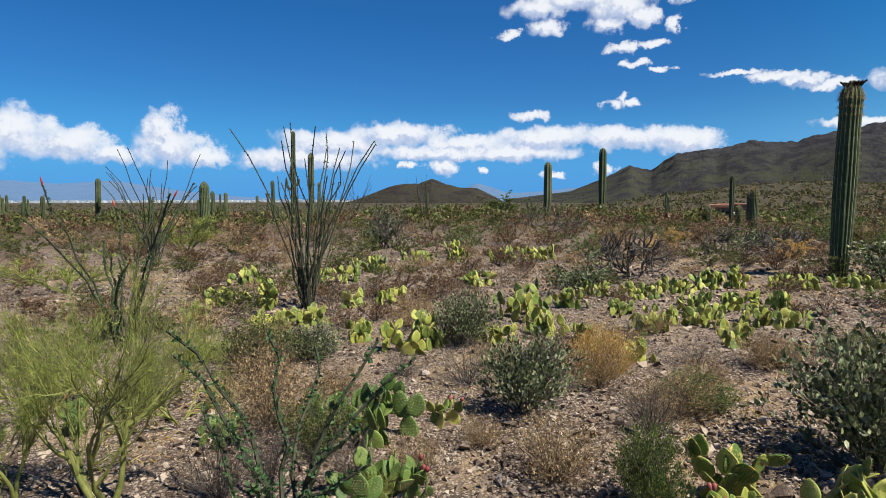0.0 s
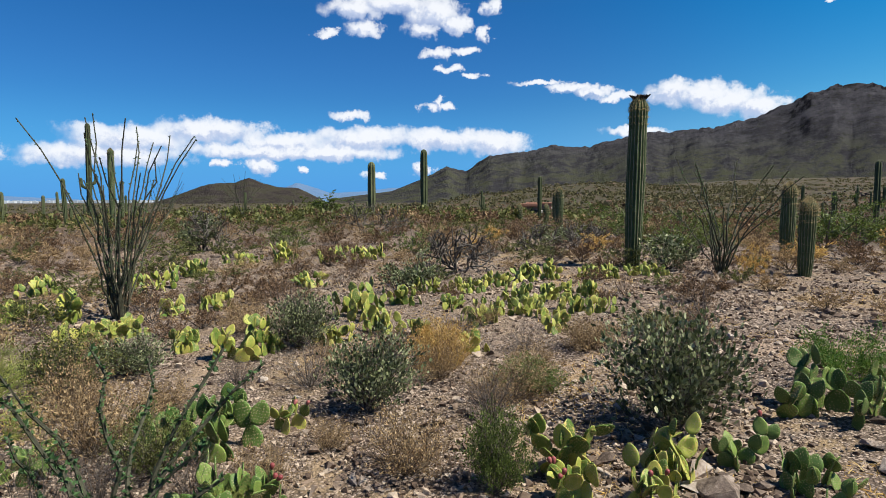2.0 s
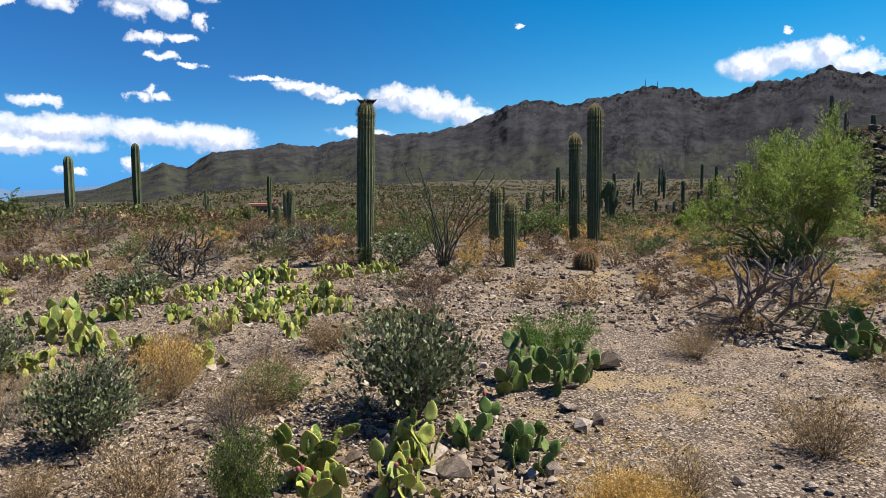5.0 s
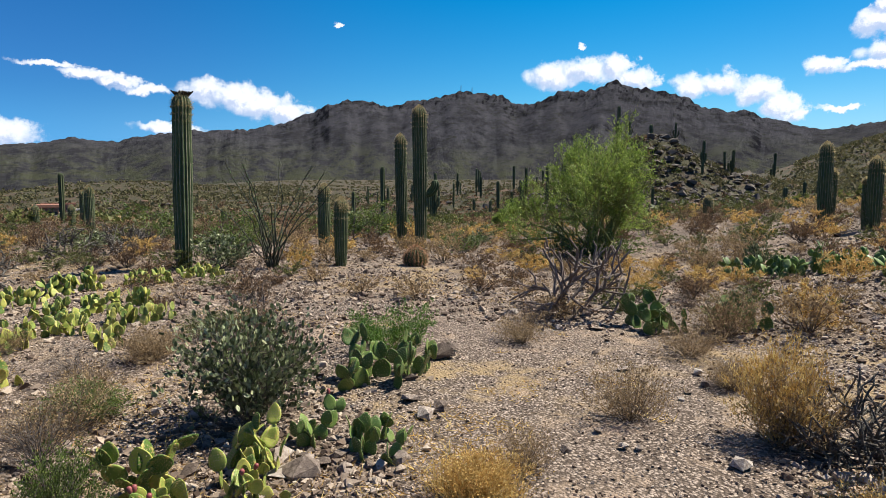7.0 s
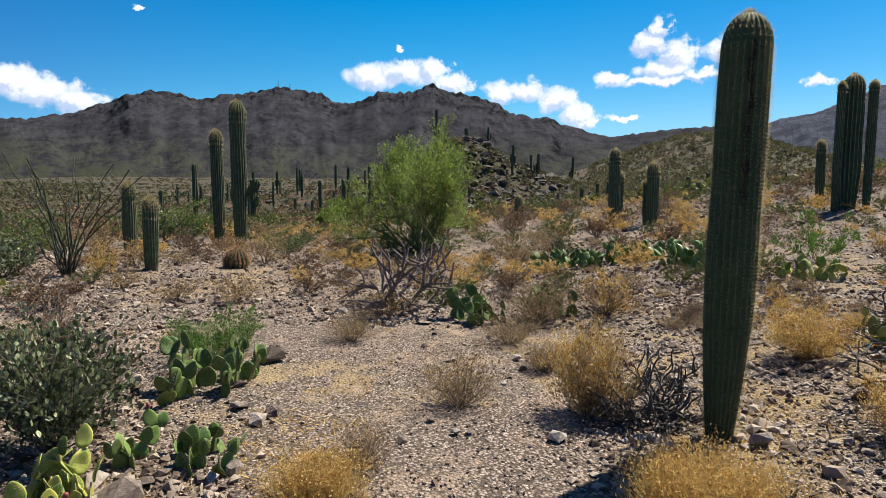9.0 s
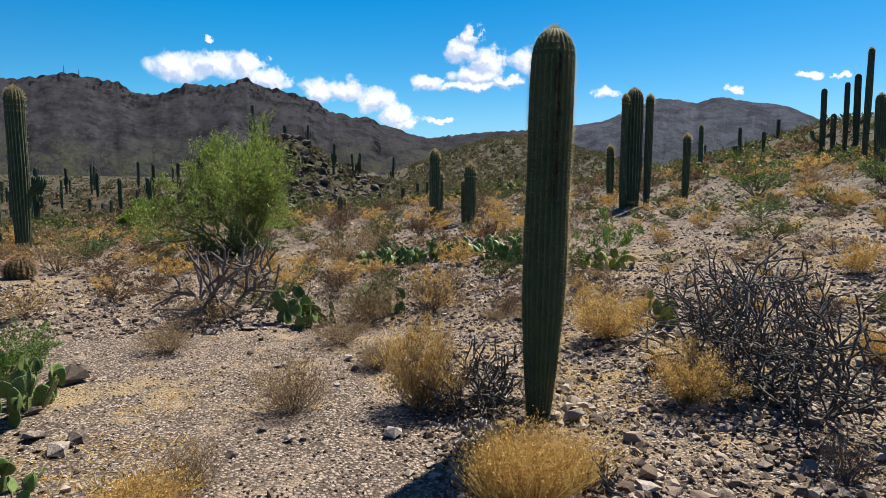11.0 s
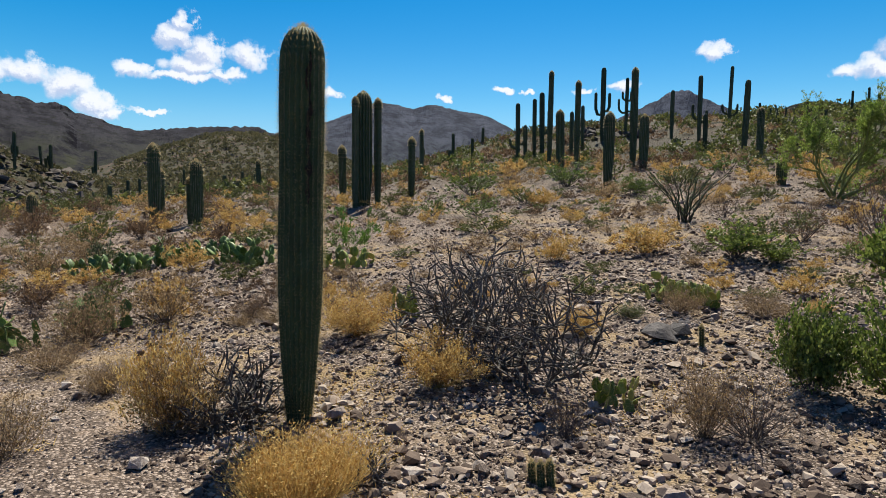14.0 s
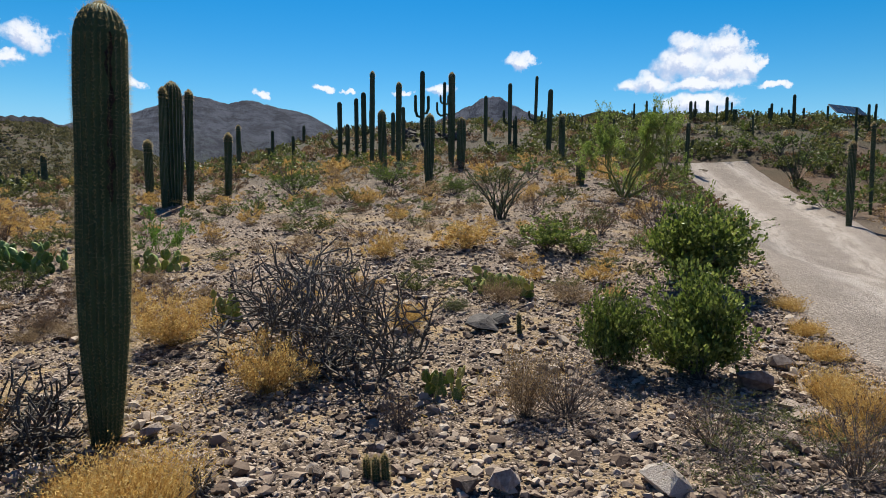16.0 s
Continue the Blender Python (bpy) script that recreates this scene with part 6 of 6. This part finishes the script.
def solar_panel(az, r, up, width, tilt):
    thing = tagged(new("solar_panel"), "tilted solar panel array on a post", "solar panel", "solar panels on the ridge")
    thing.matrix_basis = Matrix.LocRotScale(spot(az, r), Euler((0, 0, -radians(az) + 0.5)), None)
    v, f = ring_tube([(0, 0, -0.2), (0, 0, up)], [0.06, 0.06], 8)
    part("post", solid("post", v, f, M["steel"]), thing)
    rack = part("rack", solid("rack", *box((-width / 2, -0.9, -0.05), (width / 2, 0.9, 0.0)), M["steel"]), thing, matrix=Matrix.LocRotScale((0, 0, up), Euler((tilt, 0.12, 0)), None))
    n = 4
    for i in range(n):
        for j in range(2):
            x = -width / 2 + width * i / n + 0.03
            part("pane", solid("pane", *box((x, -0.87 + j * 0.88, 0.006), (x + width / n - 0.06, -0.03 + j * 0.88, 0.03)), M["dark_pane"]), rack)
    return thing


def city():
    """Pale roofs of the far city on the valley floor."""
    g = np.random.default_rng(71)
    h = Heap()
    for _ in range(420):
        az, r = g.uniform(-40, -8), g.uniform(1900, 3400)
        s, c = turn(az)
        x, y = r * s, r * c
        z = float(lie(x, y))
        w, d, t = g.uniform(6, 26), g.uniform(6, 20), g.uniform(3, 8)
        v, f = box((x - w / 2, y - d / 2, z - 2), (x + w / 2, y + d / 2, z + t))
        h.add(v, f)
    tagged(new("distant_city", h.mesh("distant_city", M["far_roof"])), "pale roofs of a far city across the valley", "city", kind="stuff")


def pale_lane():
    """A pale dirt lane that leads to the far house."""
    verts, faces = [], []
    n = 40
    for i in range(n + 1):
        f = i / n
        az, r = 18.2 + 6.6 * f, 74 + 36 * f - 8 * math.sin(3.14 * f)
        for q in (0, 1):
            p = spot(az, r + (0 if q == 0 else 4.5))
            verts.append((p.x, p.y, p.z + 0.22))
    for i in range(n):
        faces.append((2 * i, 2 * i + 2, 2 * i + 3, 2 * i + 1))
    return tagged(new("lane", solid("lane", verts, faces, TRACK_GRAVEL)), "pale dirt lane climbing to a house", "road", kind="structure")



# ---- the track ----
def track_material():
    """Packed gravel: two pale worn wheel lines, a looser crown and edges, chips and long scrapes that follow the way."""
    m = bpy.data.materials.new("gravel_track")
    m.use_nodes = True
    tree = m.node_tree
    bsdf = tree.nodes["Principled BSDF"]
    coords = tree.nodes.new("ShaderNodeTexCoord")
    uv = tree.nodes.new("ShaderNodeSeparateXYZ")
    tree.links.new(coords.outputs["UV"], uv.inputs[0])
    where = coords.outputs["Object"]
    drawn = vector_node(tree, "MULTIPLY", coords.outputs["UV"], (9.0, 0.35, 1.0))
    scrape, blotch, grit = noise_node(tree, drawn, 2.0, 6.0, 0.65), noise_node(tree, where, 0.9, 6.0, 0.65), noise_node(tree, where, 30.0, 5.0, 0.75)
    chips = tree.nodes.new("ShaderNodeTexVoronoi")
    chips.inputs["Scale"].default_value = 55.0
    tree.links.new(where, chips.inputs["Vector"])
    shade = tree.nodes.new("ShaderNodeSeparateColor")
    tree.links.new(chips.outputs["Color"], shade.inputs[0])
    across = value_node(tree, "ADD", uv.outputs[0], value_node(tree, "MULTIPLY", value_node(tree, "SUBTRACT", blotch.outputs["Fac"], 0.5), 0.16))
    worn = None
    for line in (0.26, 0.72):
        d = value_node(tree, "ABSOLUTE", value_node(tree, "SUBTRACT", across, line))
        w = smooth_range(tree, d, 0.15, 0.03)
        worn = w if worn is None else value_node(tree, "MAXIMUM", worn, w)
    worn = value_node(tree, "MULTIPLY", worn, smooth_range(tree, scrape.outputs["Fac"], 0.32, 0.6))
    loose = mix_colour(tree, shade.outputs[0], (0.16, 0.13, 0.112), (0.34, 0.285, 0.25))
    loose = mix_colour(tree, smooth_range(tree, blotch.outputs["Fac"], 0.35, 0.65), mix_colour(tree, 0.45, loose, (0.17, 0.138, 0.12)), loose)
    packed = mix_colour(tree, smooth_range(tree, grit.outputs["Fac"], 0.35, 0.65), (0.31, 0.262, 0.232), (0.46, 0.40, 0.36))
    tree.links.new(mix_colour(tree, value_node(tree, "MULTIPLY", worn, 0.8), loose, packed), bsdf.inputs["Base Color"])
    bsdf.inputs["Roughness"].default_value, bsdf.inputs["Specular IOR Level"].default_value = 0.95, 0.2
    b = tree.nodes.new("ShaderNodeBump")
    b.inputs["Strength"].default_value, b.inputs["Distance"].default_value = 1.0, 0.035
    high = value_node(tree, "ADD", value_node(tree, "MULTIPLY", chips.outputs["Distance"], -0.5), value_node(tree, "ADD", scrape.outputs["Fac"], value_node(tree, "MULTIPLY", grit.outputs["Fac"], 0.6)))
    tree.links.new(high, b.inputs["Height"])
    tree.links.new(b.outputs[0], bsdf.inputs["Normal"])
    return m


TRACK_GRAVEL = track_material()
LEFT_EDGE = [(20.9, -36.4), (19.1, -34.5), (15.9, -30.9), (11.6, -24.4), (6.6, -14.9), (3.7, -9.0), (2.5, -6.75), (1.5, -5.5), (0.2, -4.3), (-3.0, -2.4), (-9.0, -0.5), (-16.0, 0.5)]
TRACK_WIDTH = 4.5


def track_rows():
    pts = [Vector((x, y, 0)) for x, y in LEFT_EDGE]
    fine = []
    for a, b in zip(pts, pts[1:]):
        n = max(2, int((b - a).length / 0.35))
        fine += [a.lerp(b, i / n) for i in range(n)]
    for _ in range(12):
        fine = [fine[0]] + [(p + q * 2 + s) / 4 for p, q, s in zip(fine, fine[1:], fine[2:])] + [fine[-1]]
    return fine


TRACK = track_rows()


def on_track(x, y, margin=0.0):
    best, hit = 1e9, None
    for i in range(0, len(TRACK) - 3, 3):
        p = TRACK[i]
        d = (p.x - x) ** 2 + (p.y - y) ** 2
        if d < best:
            best, hit = d, i
    p, q = TRACK[hit], TRACK[min(hit + 3, len(TRACK) - 1)]
    d = (q - p).normalized()
    side = (y - p.y) * d.x - (x - p.x) * d.y
    if hit == 0 and (x - p.x) * d.x + (y - p.y) * d.y < -0.2:
        return False
    return best < 36 and -margin < side < TRACK_WIDTH + margin


def make_track():
    verts, faces = [], []
    n = 16
    for i, p in enumerate(TRACK):
        d = (TRACK[min(i + 1, len(TRACK) - 1)] - TRACK[max(i - 1, 0)]).normalized()
        across = Vector((-d.y, d.x, 0))
        wob = 0.18 * noise.noise((i * 0.13, 0, 7)) + 0.08 * noise.noise((i * 0.6, 0, 2))
        wob2 = 0.18 * noise.noise((i * 0.13, 5, 7)) + 0.08 * noise.noise((i * 0.6, 9, 2))
        for k in range(n + 1):
            f = k / n
            q = p + across * (wob * (1 - f) + wob2 * f + TRACK_WIDTH * f)
            rut = -0.035 * (math.exp(-((f - 0.27) / 0.09) ** 2) + math.exp(-((f - 0.75) / 0.09) ** 2))
            z = ground_z(q.x, q.y) + 0.055 + rut + 0.012 * noise.noise((q.x * 3, q.y * 3, 1)) - (0.1 if k in (0, n) else 0)
            verts.append((q.x, q.y, z))
    for i in range(len(TRACK) - 1):
        for k in range(n):
            o = i * (n + 1) + k
            faces.append((o, o + 1, o + n + 2, o + n + 1))
    me = solid("road", verts, faces, TRACK_GRAVEL, True)
    uv = me.uv_layers.new(name="along")
    uv.data.foreach_set("uv", [q for loop in me.loops for q in (loop.vertex_index % (n + 1) / n, loop.vertex_index // (n + 1) * 0.35)])
    return tagged(new("road", me), "pale rutted gravel track winding up the slope", "road", kind="structure")


make_track()


# ---- brush that fills the open ground ----
def clear_of(x, y, gap):
    return all((x - a) ** 2 + (y - b) ** 2 > (w + gap) ** 2 for a, b, w in PLANTED)


def bare_path(x, y):
    """The trodden gravel that stays open."""
    az, r = math.degrees(math.atan2(x, y)), math.hypot(x, y)
    return r < 2.6 or (42 < az < 57 and r < 10.6) or (48 < az < 88 and r < 7.5) or (110 < az < 160 and r < 5.5)


def fill(seed, count, az0, az1, r0, r1, kinds, names, size):
    rng = random.Random(seed)
    done = 0
    for k in range(count * 6):
        if done >= count:
            break
        az, r = rng.uniform(az0, az1), math.sqrt(rng.uniform(r0 * r0, r1 * r1))
        s, c = turn(az)
        x, y = r * s, r * c
        w = rng.uniform(*size)
        if bare_path(x, y) or on_track(x, y, 0.4) or not clear_of(x, y, w * 0.32):
            continue
        i = rng.randrange(len(kinds))
        label, name, group = names[i]
        plant(kinds[i], az, r, w * rng.uniform(0.42, 0.66), w, label, name, group, k)
        done += 1


TAN = ("dry tan brittlebush with bare twigs", "brittlebush", "brittlebushes")
BROWN = ("reddish brown dry bush", "bursage_bush", "bursage bushes")
GOLD = ("golden dry brittlebush mound", "dry_bush", "dry bushes")
OLIVE = ("olive green desert bush", "desert_bush", "desert bushes")
GREY = ("grey leafless twiggy bush", "grey_bush", "grey bushes")
fill(1, 150, -36, 40, 4.5, 15, ["brown", "tan", "olive", "grey", "brown"], [BROWN, TAN, OLIVE, GREY, BROWN], (0.3, 0.8))
fill(8, 34, -35, 3, 3.5, 9, ["olive", "brown", "broom", "grey", "tan", "olive"], [OLIVE, BROWN, ("wispy yellow-green palo verde bush with green bark", "palo_verde_bush", "palo verde bushes"), GREY, TAN, OLIVE], (0.4, 0.85))
fill(2, 250, -37, 42, 13, 28, ["brown", "olive", "tan", "brown", "grey", "olive"], [BROWN, OLIVE, TAN, BROWN, GREY, OLIVE], (0.6, 1.3))
fill(3, 95, 42, 100, 8, 16, ["tan", "gold", "brown", "olive", "brown"], [TAN, GOLD, BROWN, OLIVE, BROWN], (0.4, 0.95))
fill(9, 70, 40, 104, 6.5, 12, ["tan", "brown", "grey", "olive"], [TAN, BROWN, GREY, OLIVE], (0.22, 0.5))
fill(10, 130, 102, 152, 6.5, 20, ["olive", "brown", "grey", "tan", "gold"], [OLIVE, BROWN, GREY, TAN, GOLD], (0.22, 0.6))
fill(4, 230, 40, 112, 14, 28, ["gold", "brown", "olive", "brown", "olive", "tan"], [GOLD, BROWN, OLIVE, BROWN, OLIVE, TAN], (0.5, 1.2))
fill(5, 70, 100, 152, 6, 16, ["tan", "gold", "olive", "grey"], [TAN, GOLD, OLIVE, GREY], (0.25, 0.6))
fill(6, 120, 108, 168, 14, 32, ["olive", "gold", "tan", "brown", "gold"], [OLIVE, GOLD, TAN, BROWN, GOLD], (0.6, 1.4))
fill(7, 34, 150, 168, 13, 34, ["olive", "green"], [OLIVE, OLIVE], (0.9, 1.8))


def scatter_rocks(seed, count, az0, az1, r0, r1, size):
    rng = random.Random(seed)
    for k in range(count):
        az, r = rng.uniform(az0, az1), r0 + (r1 - r0) * rng.random() ** 1.2
        s, c = turn(az)
        if noise.noise((r * s * 0.7, r * c * 0.7, 9.0)) < rng.uniform(-0.5, 0.2) or on_track(r * s, r * c):
            continue
        w = size[0] * (size[1] / size[0]) ** (rng.random() ** 1.6)
        rock_thing(az, r, w * rng.uniform(0.4, 0.7), w, k)


scatter_rocks(91, 330, 40, 166, 3.2, 10, (0.06, 0.17))
scatter_rocks(92, 110, -34, 40, 3.2, 10, (0.06, 0.16))


# ---- stones, litter and far scrub, too many to count ----
def place_many(seed, count, az0, az1, r0, r1, power=1.0):
    g = np.random.default_rng(seed)
    az = np.radians(g.uniform(az0, az1, count))
    r = r0 + (r1 - r0) * g.uniform(0, 1, count) ** power
    return r * np.sin(az), r * np.cos(az), g


def surface(xs, ys):
    z = lie(xs, ys)
    return z + np.array([relief(x, y) for x, y in zip(xs.tolist(), ys.tolist())])


def stone_stuff(name, seed, count, az0, az1, r0, r1, power, small, big, material, label, patchy=0.0, keep_track=False, small_kinds=False):
    xs, ys, g = place_many(seed, count, az0, az1, r0, r1, power)
    if patchy:
        keep = np.array([noise.noise((x * 0.5, y * 0.5, seed)) + 0.5 * noise.noise((x * 1.4, y * 1.4, seed)) > g.uniform(-0.9, patchy) for x, y in zip(xs.tolist(), ys.tolist())])
        xs, ys = xs[keep], ys[keep]
    if not keep_track:
        keep = np.array([not on_track(x, y) for x, y in zip(xs.tolist(), ys.tolist())]) if az1 > 140 else np.ones(len(xs), bool)
        xs, ys = xs[keep], ys[keep]
    az, far = np.degrees(np.arctan2(xs, ys)), np.hypot(xs, ys)
    trodden = (az > 47 + 3 * g.normal(0, 1, len(xs))) & (az < 84) & (far < 6.6) & (far > 2)
    keep = ~trodden | (g.uniform(0, 1, len(xs)) < 0.4)
    xs, ys, trodden = xs[keep], ys[keep], trodden[keep]
    zs = surface(xs, ys)
    size = np.minimum(big, small * np.exp(np.abs(g.normal(0, 1, len(xs))) * math.log(big / small) / 2.4))
    size = np.where(trodden & (g.uniform(0, 1, len(xs)) < 0.96), np.minimum(size, 0.030), size)
    verts, faces, o = [], [], 0
    shapes = SMALL_STONES if small_kinds else STONES
    kinds = g.integers(0, len(shapes), len(xs))
    spin, tip = g.uniform(0, 6.28, len(xs)), g.normal(0, 0.35, len(xs))
    for i in range(len(xs)):
        v, f = shapes[kinds[i]]
        cs, sn, ct, st = math.cos(spin[i]), math.sin(spin[i]), math.cos(tip[i]), math.sin(tip[i])
        m = np.array([[cs, -sn * ct, sn * st], [sn, cs * ct, -cs * st], [0, st, ct]])
        w = (v * size[i]) @ m.T + (xs[i], ys[i], zs[i] + size[i] * 0.12)
        verts.extend(w.tolist())
        faces.extend([[q + o for q in t] for t in f])
        o += len(v)
    return tagged(new(name, solid(name, verts, faces, material)), label, "stones", kind="stuff")


stone_stuff("gravel", 21, 26000, 46, 168, 2.2, 10, 1.1, 0.017, 0.08, M["pebble"], "loose angular grey and pink gravel", 0.3, small_kinds=True)
stone_stuff("rubble", 22, 12000, 30, 165, 2.6, 19, 1.1, 0.03, 0.12, M["pebble"], "broken stones strewn over the slope", 0.2)
stone_stuff("broken_stones", 27, 15000, 22, 165, 2.5, 10, 1.15, 0.026, 0.09, M["pebble"], "broken angular stones beside the path", 0.1, small_kinds=True)
stone_stuff("pebbles", 23, 21000, -37, 48, 2.3, 13, 1.1, 0.024, 0.12, M["pebble"], "pinkish loose stones between the cacti", 0.3, small_kinds=True)
stone_stuff("near_pebbles", 29, 10000, -37, 48, 2.5, 6.5, 1.0, 0.018, 0.075, M["pebble"], "pinkish gravel between the near cacti", 0.4, small_kinds=True)
stone_stuff("larger_stones", 28, 2600, 84, 166, 2.6, 10, 1.1, 0.05, 0.17, M["pebble"], "larger pale and dark broken stones", 0.0)
stone_stuff("track_gravel", 26, 9000, 140, 169, 5, 36, 1.3, 0.02, 0.075, M["pebble"], "loose gravel on the track", 0.2, keep_track=True, small_kinds=True)
stone_stuff("stone_band", 30, 10000, 30, 150, 6.3, 14, 1.0, 0.04, 0.15, M["pebble"], "broken grey stones between dry bushes", 0.1, small_kinds=True)
stone_stuff("shelf_stones", 33, 6500, -37, 40, 8, 20, 1.0, 0.045, 0.16, M["pebble"], "pinkish stones on the open shelf", 0.1, small_kinds=True)
stone_stuff("slope_stones", 24, 11000, 80, 150, 14, 48, 0.9, 0.06, 0.26, M["pebble"], "grey stones on the cactus slope", 0.3, small_kinds=True)
stone_stuff("track_edge_stones", 25, 2200, 156, 169, 3.4, 14, 1.2, 0.03, 0.13, M["pebble"], "grey stones along the track's edge", 0.0)


def litter(name, seed, count, az0, az1, r0, r1, material, length, label, patch):
    """Dry straw lying and standing in patches."""
    xs, ys, g = place_many(seed, count, az0, az1, r0, r1, 1.1)
    keep = np.array([noise.noise((x * 0.8, y * 0.8, seed)) + 0.4 * noise.noise((x * 3, y * 3, seed)) > patch for x, y in zip(xs.tolist(), ys.tolist())])
    if az1 > 140:
        keep &= np.array([not on_track(x, y) for x, y in zip(xs.tolist(), ys.tolist())])
    xs, ys = xs[keep], ys[keep]
    c = np.stack([xs, ys, surface(xs, ys)], 1)
    d = g.normal(0, 1, c.shape) * (1, 1, 0.35) + (0, 0, 0.35)
    v, f = blades(g, c, d, length, length * 0.09, False, 0.2, True)
    return tagged(new(name, solid(name, v, f, material)), label, "dry grass", kind="stuff")


litter("dry_grass", 31, 52000, 44, 166, 2.3, 12, M["gold_fleck"], 0.075, "golden straw and dry grass on the gravel", 0.25)
litter("dry_straw", 32, 28000, -37, 46, 2.4, 14, M["gold_fleck"], 0.075, "patches of golden dry grass between cacti", 0.2)


def far_scrub(name, seed, count, az0, az1, r0, r1, size, material, label, each=15, grain=0.42):
    """Bushes seen from far: each a loose dome of leaf clumps."""
    xs, ys, g = place_many(seed, count, az0, az1, r0, r1, 0.75)
    keep = np.array([not on_track(x, y, 0.5) for x, y in zip(xs.tolist(), ys.tolist())])
    xs, ys = xs[keep], ys[keep]
    zs = surface(xs, ys)
    n = len(xs)
    w = g.uniform(*size, n)
    d = g.normal(0, 1, (n, each, 3))
    d /= np.linalg.norm(d, axis=2)[:, :, None]
    d[:, :, 2] = np.abs(d[:, :, 2])
    c = np.stack([xs, ys, zs], 1)[:, None, :] + d * (w[:, None, None] * np.array([0.42, 0.42, 0.42])) * g.uniform(0.5, 1.0, (n, each, 1))
    v, f = blades(g, c.reshape(-1, 3), d.reshape(-1, 3), 1.0, 1.0, False, 0.6, True)
    v = np.array(v).reshape(-1, 3, 3)
    middle = c.reshape(-1, 1, 3)
    v = middle + (v - middle) * np.repeat(w, each)[:, None, None] * grain
    return tagged(new(name, solid(name, v.reshape(-1, 3).tolist(), f, material)), label, "scrub", kind="stuff")


far_scrub("brown_brush", 51, 900, -38, 168, 26, 66, (0.6, 1.5), M["brown_fleck"], "reddish brown dry brush", 120, 0.10)
far_scrub("olive_brush", 52, 1300, -38, 169, 26, 68, (0.7, 1.8), M["olive_leaf"], "olive green brush", 120, 0.10)
far_scrub("tan_brush", 53, 600, -38, 168, 26, 60, (0.5, 1.2), M["tan_fleck"], "dry tan brush", 120, 0.10)
far_scrub("ridge_brush", 54, 200, 138, 169, 34, 66, (1.0, 2.4), M["olive_leaf"], "dense green brush on the ridge", 120, 0.10)
far_scrub("knoll_brush", 55, 1000, 62, 92, 55, 90, (0.5, 1.5), M["scrub"], "dark brush between boulders", 80, 0.12)
far_scrub("fan_scrub", 46, 9000, -40, 128, 45, 170, (0.5, 1.5), M["scrub"], "olive scrub on the stony fan", 14, 0.26)
far_scrub("dry_fan_scrub", 47, 4500, -40, 128, 45, 170, (0.5, 1.3), M["brown_fleck"], "reddish dry scrub on the stony fan", 14, 0.26)
far_scrub("hill_scrub", 48, 6500, 86, 112, 90, 300, (0.9, 2.4), M["scrub"], "dark scrub on the hill behind the slope", 12, 0.3)
far_scrub("foothill_scrub", 49, 2600, 10, 44, 120, 420, (1.0, 2.8), M["scrub"], "dark scrub on the foothill", 12, 0.3)
far_scrub("distant_scrub", 41, 5000, -40, 170, 160, 420, (0.9, 2.4), M["scrub"], "olive scrub dotting the distant slopes", 12, 0.3)
far_scrub("valley_scrub", 42, 3600, -40, 120, 250, 950, (1.5, 4.0), M["scrub"], "scrub on the valley floor", 18, 0.24)
stone_stuff("hillock_boulders", 43, 1700, 65, 84, 58, 84, 1.0, 0.4, 1.6, M["boulder"], "dark boulders heaped on the rocky knoll", 0.0)
stone_stuff("hill_boulders", 58, 1500, 86, 110, 90, 290, 1.0, 0.5, 1.9, M["boulder"], "dark boulders on the hillside", 0.0, small_kinds=True)
stone_stuff("foothill_boulders", 59, 1500, 10, 62, 110, 400, 1.0, 0.6, 2.2, M["boulder"], "dark boulders on the foothill", 0.0, small_kinds=True)
stone_stuff("slope_boulders", 44, 900, 55, 125, 60, 260, 1.0, 0.5, 2.2, M["boulder"], "dark boulders on the far slopes", 0.0)
stone_stuff("ridge_boulders", 45, 40, 126, 132, 46, 52, 1.0, 0.6, 1.6, M["boulder"], "dark rocks heaped on the ridge", 0.0)
far_saguaros()
house(24.9, 118, 4.6, "low reddish adobe house with a pale wing", M["plaster"], 1.6)
house(24.0, 70, 2.0, "small brick-red shed behind the saguaros", M["plaster"], 1.2)
house(1.2, 120, 3.0, "small pale house among the brush", M["pale"], 1.8)
house(11.2, 140, 3.2, "small tan house far among the brush", M["plaster"], 1.8)
pale_lane()
tower(58.3, 2095, 24)
tower(59.3, 2095, 17)
solar_panel(162.5, 60, 1.2, 2.4, 0.5)
solar_panel(166.2, 58, 1.1, 2.2, 0.5)
city()
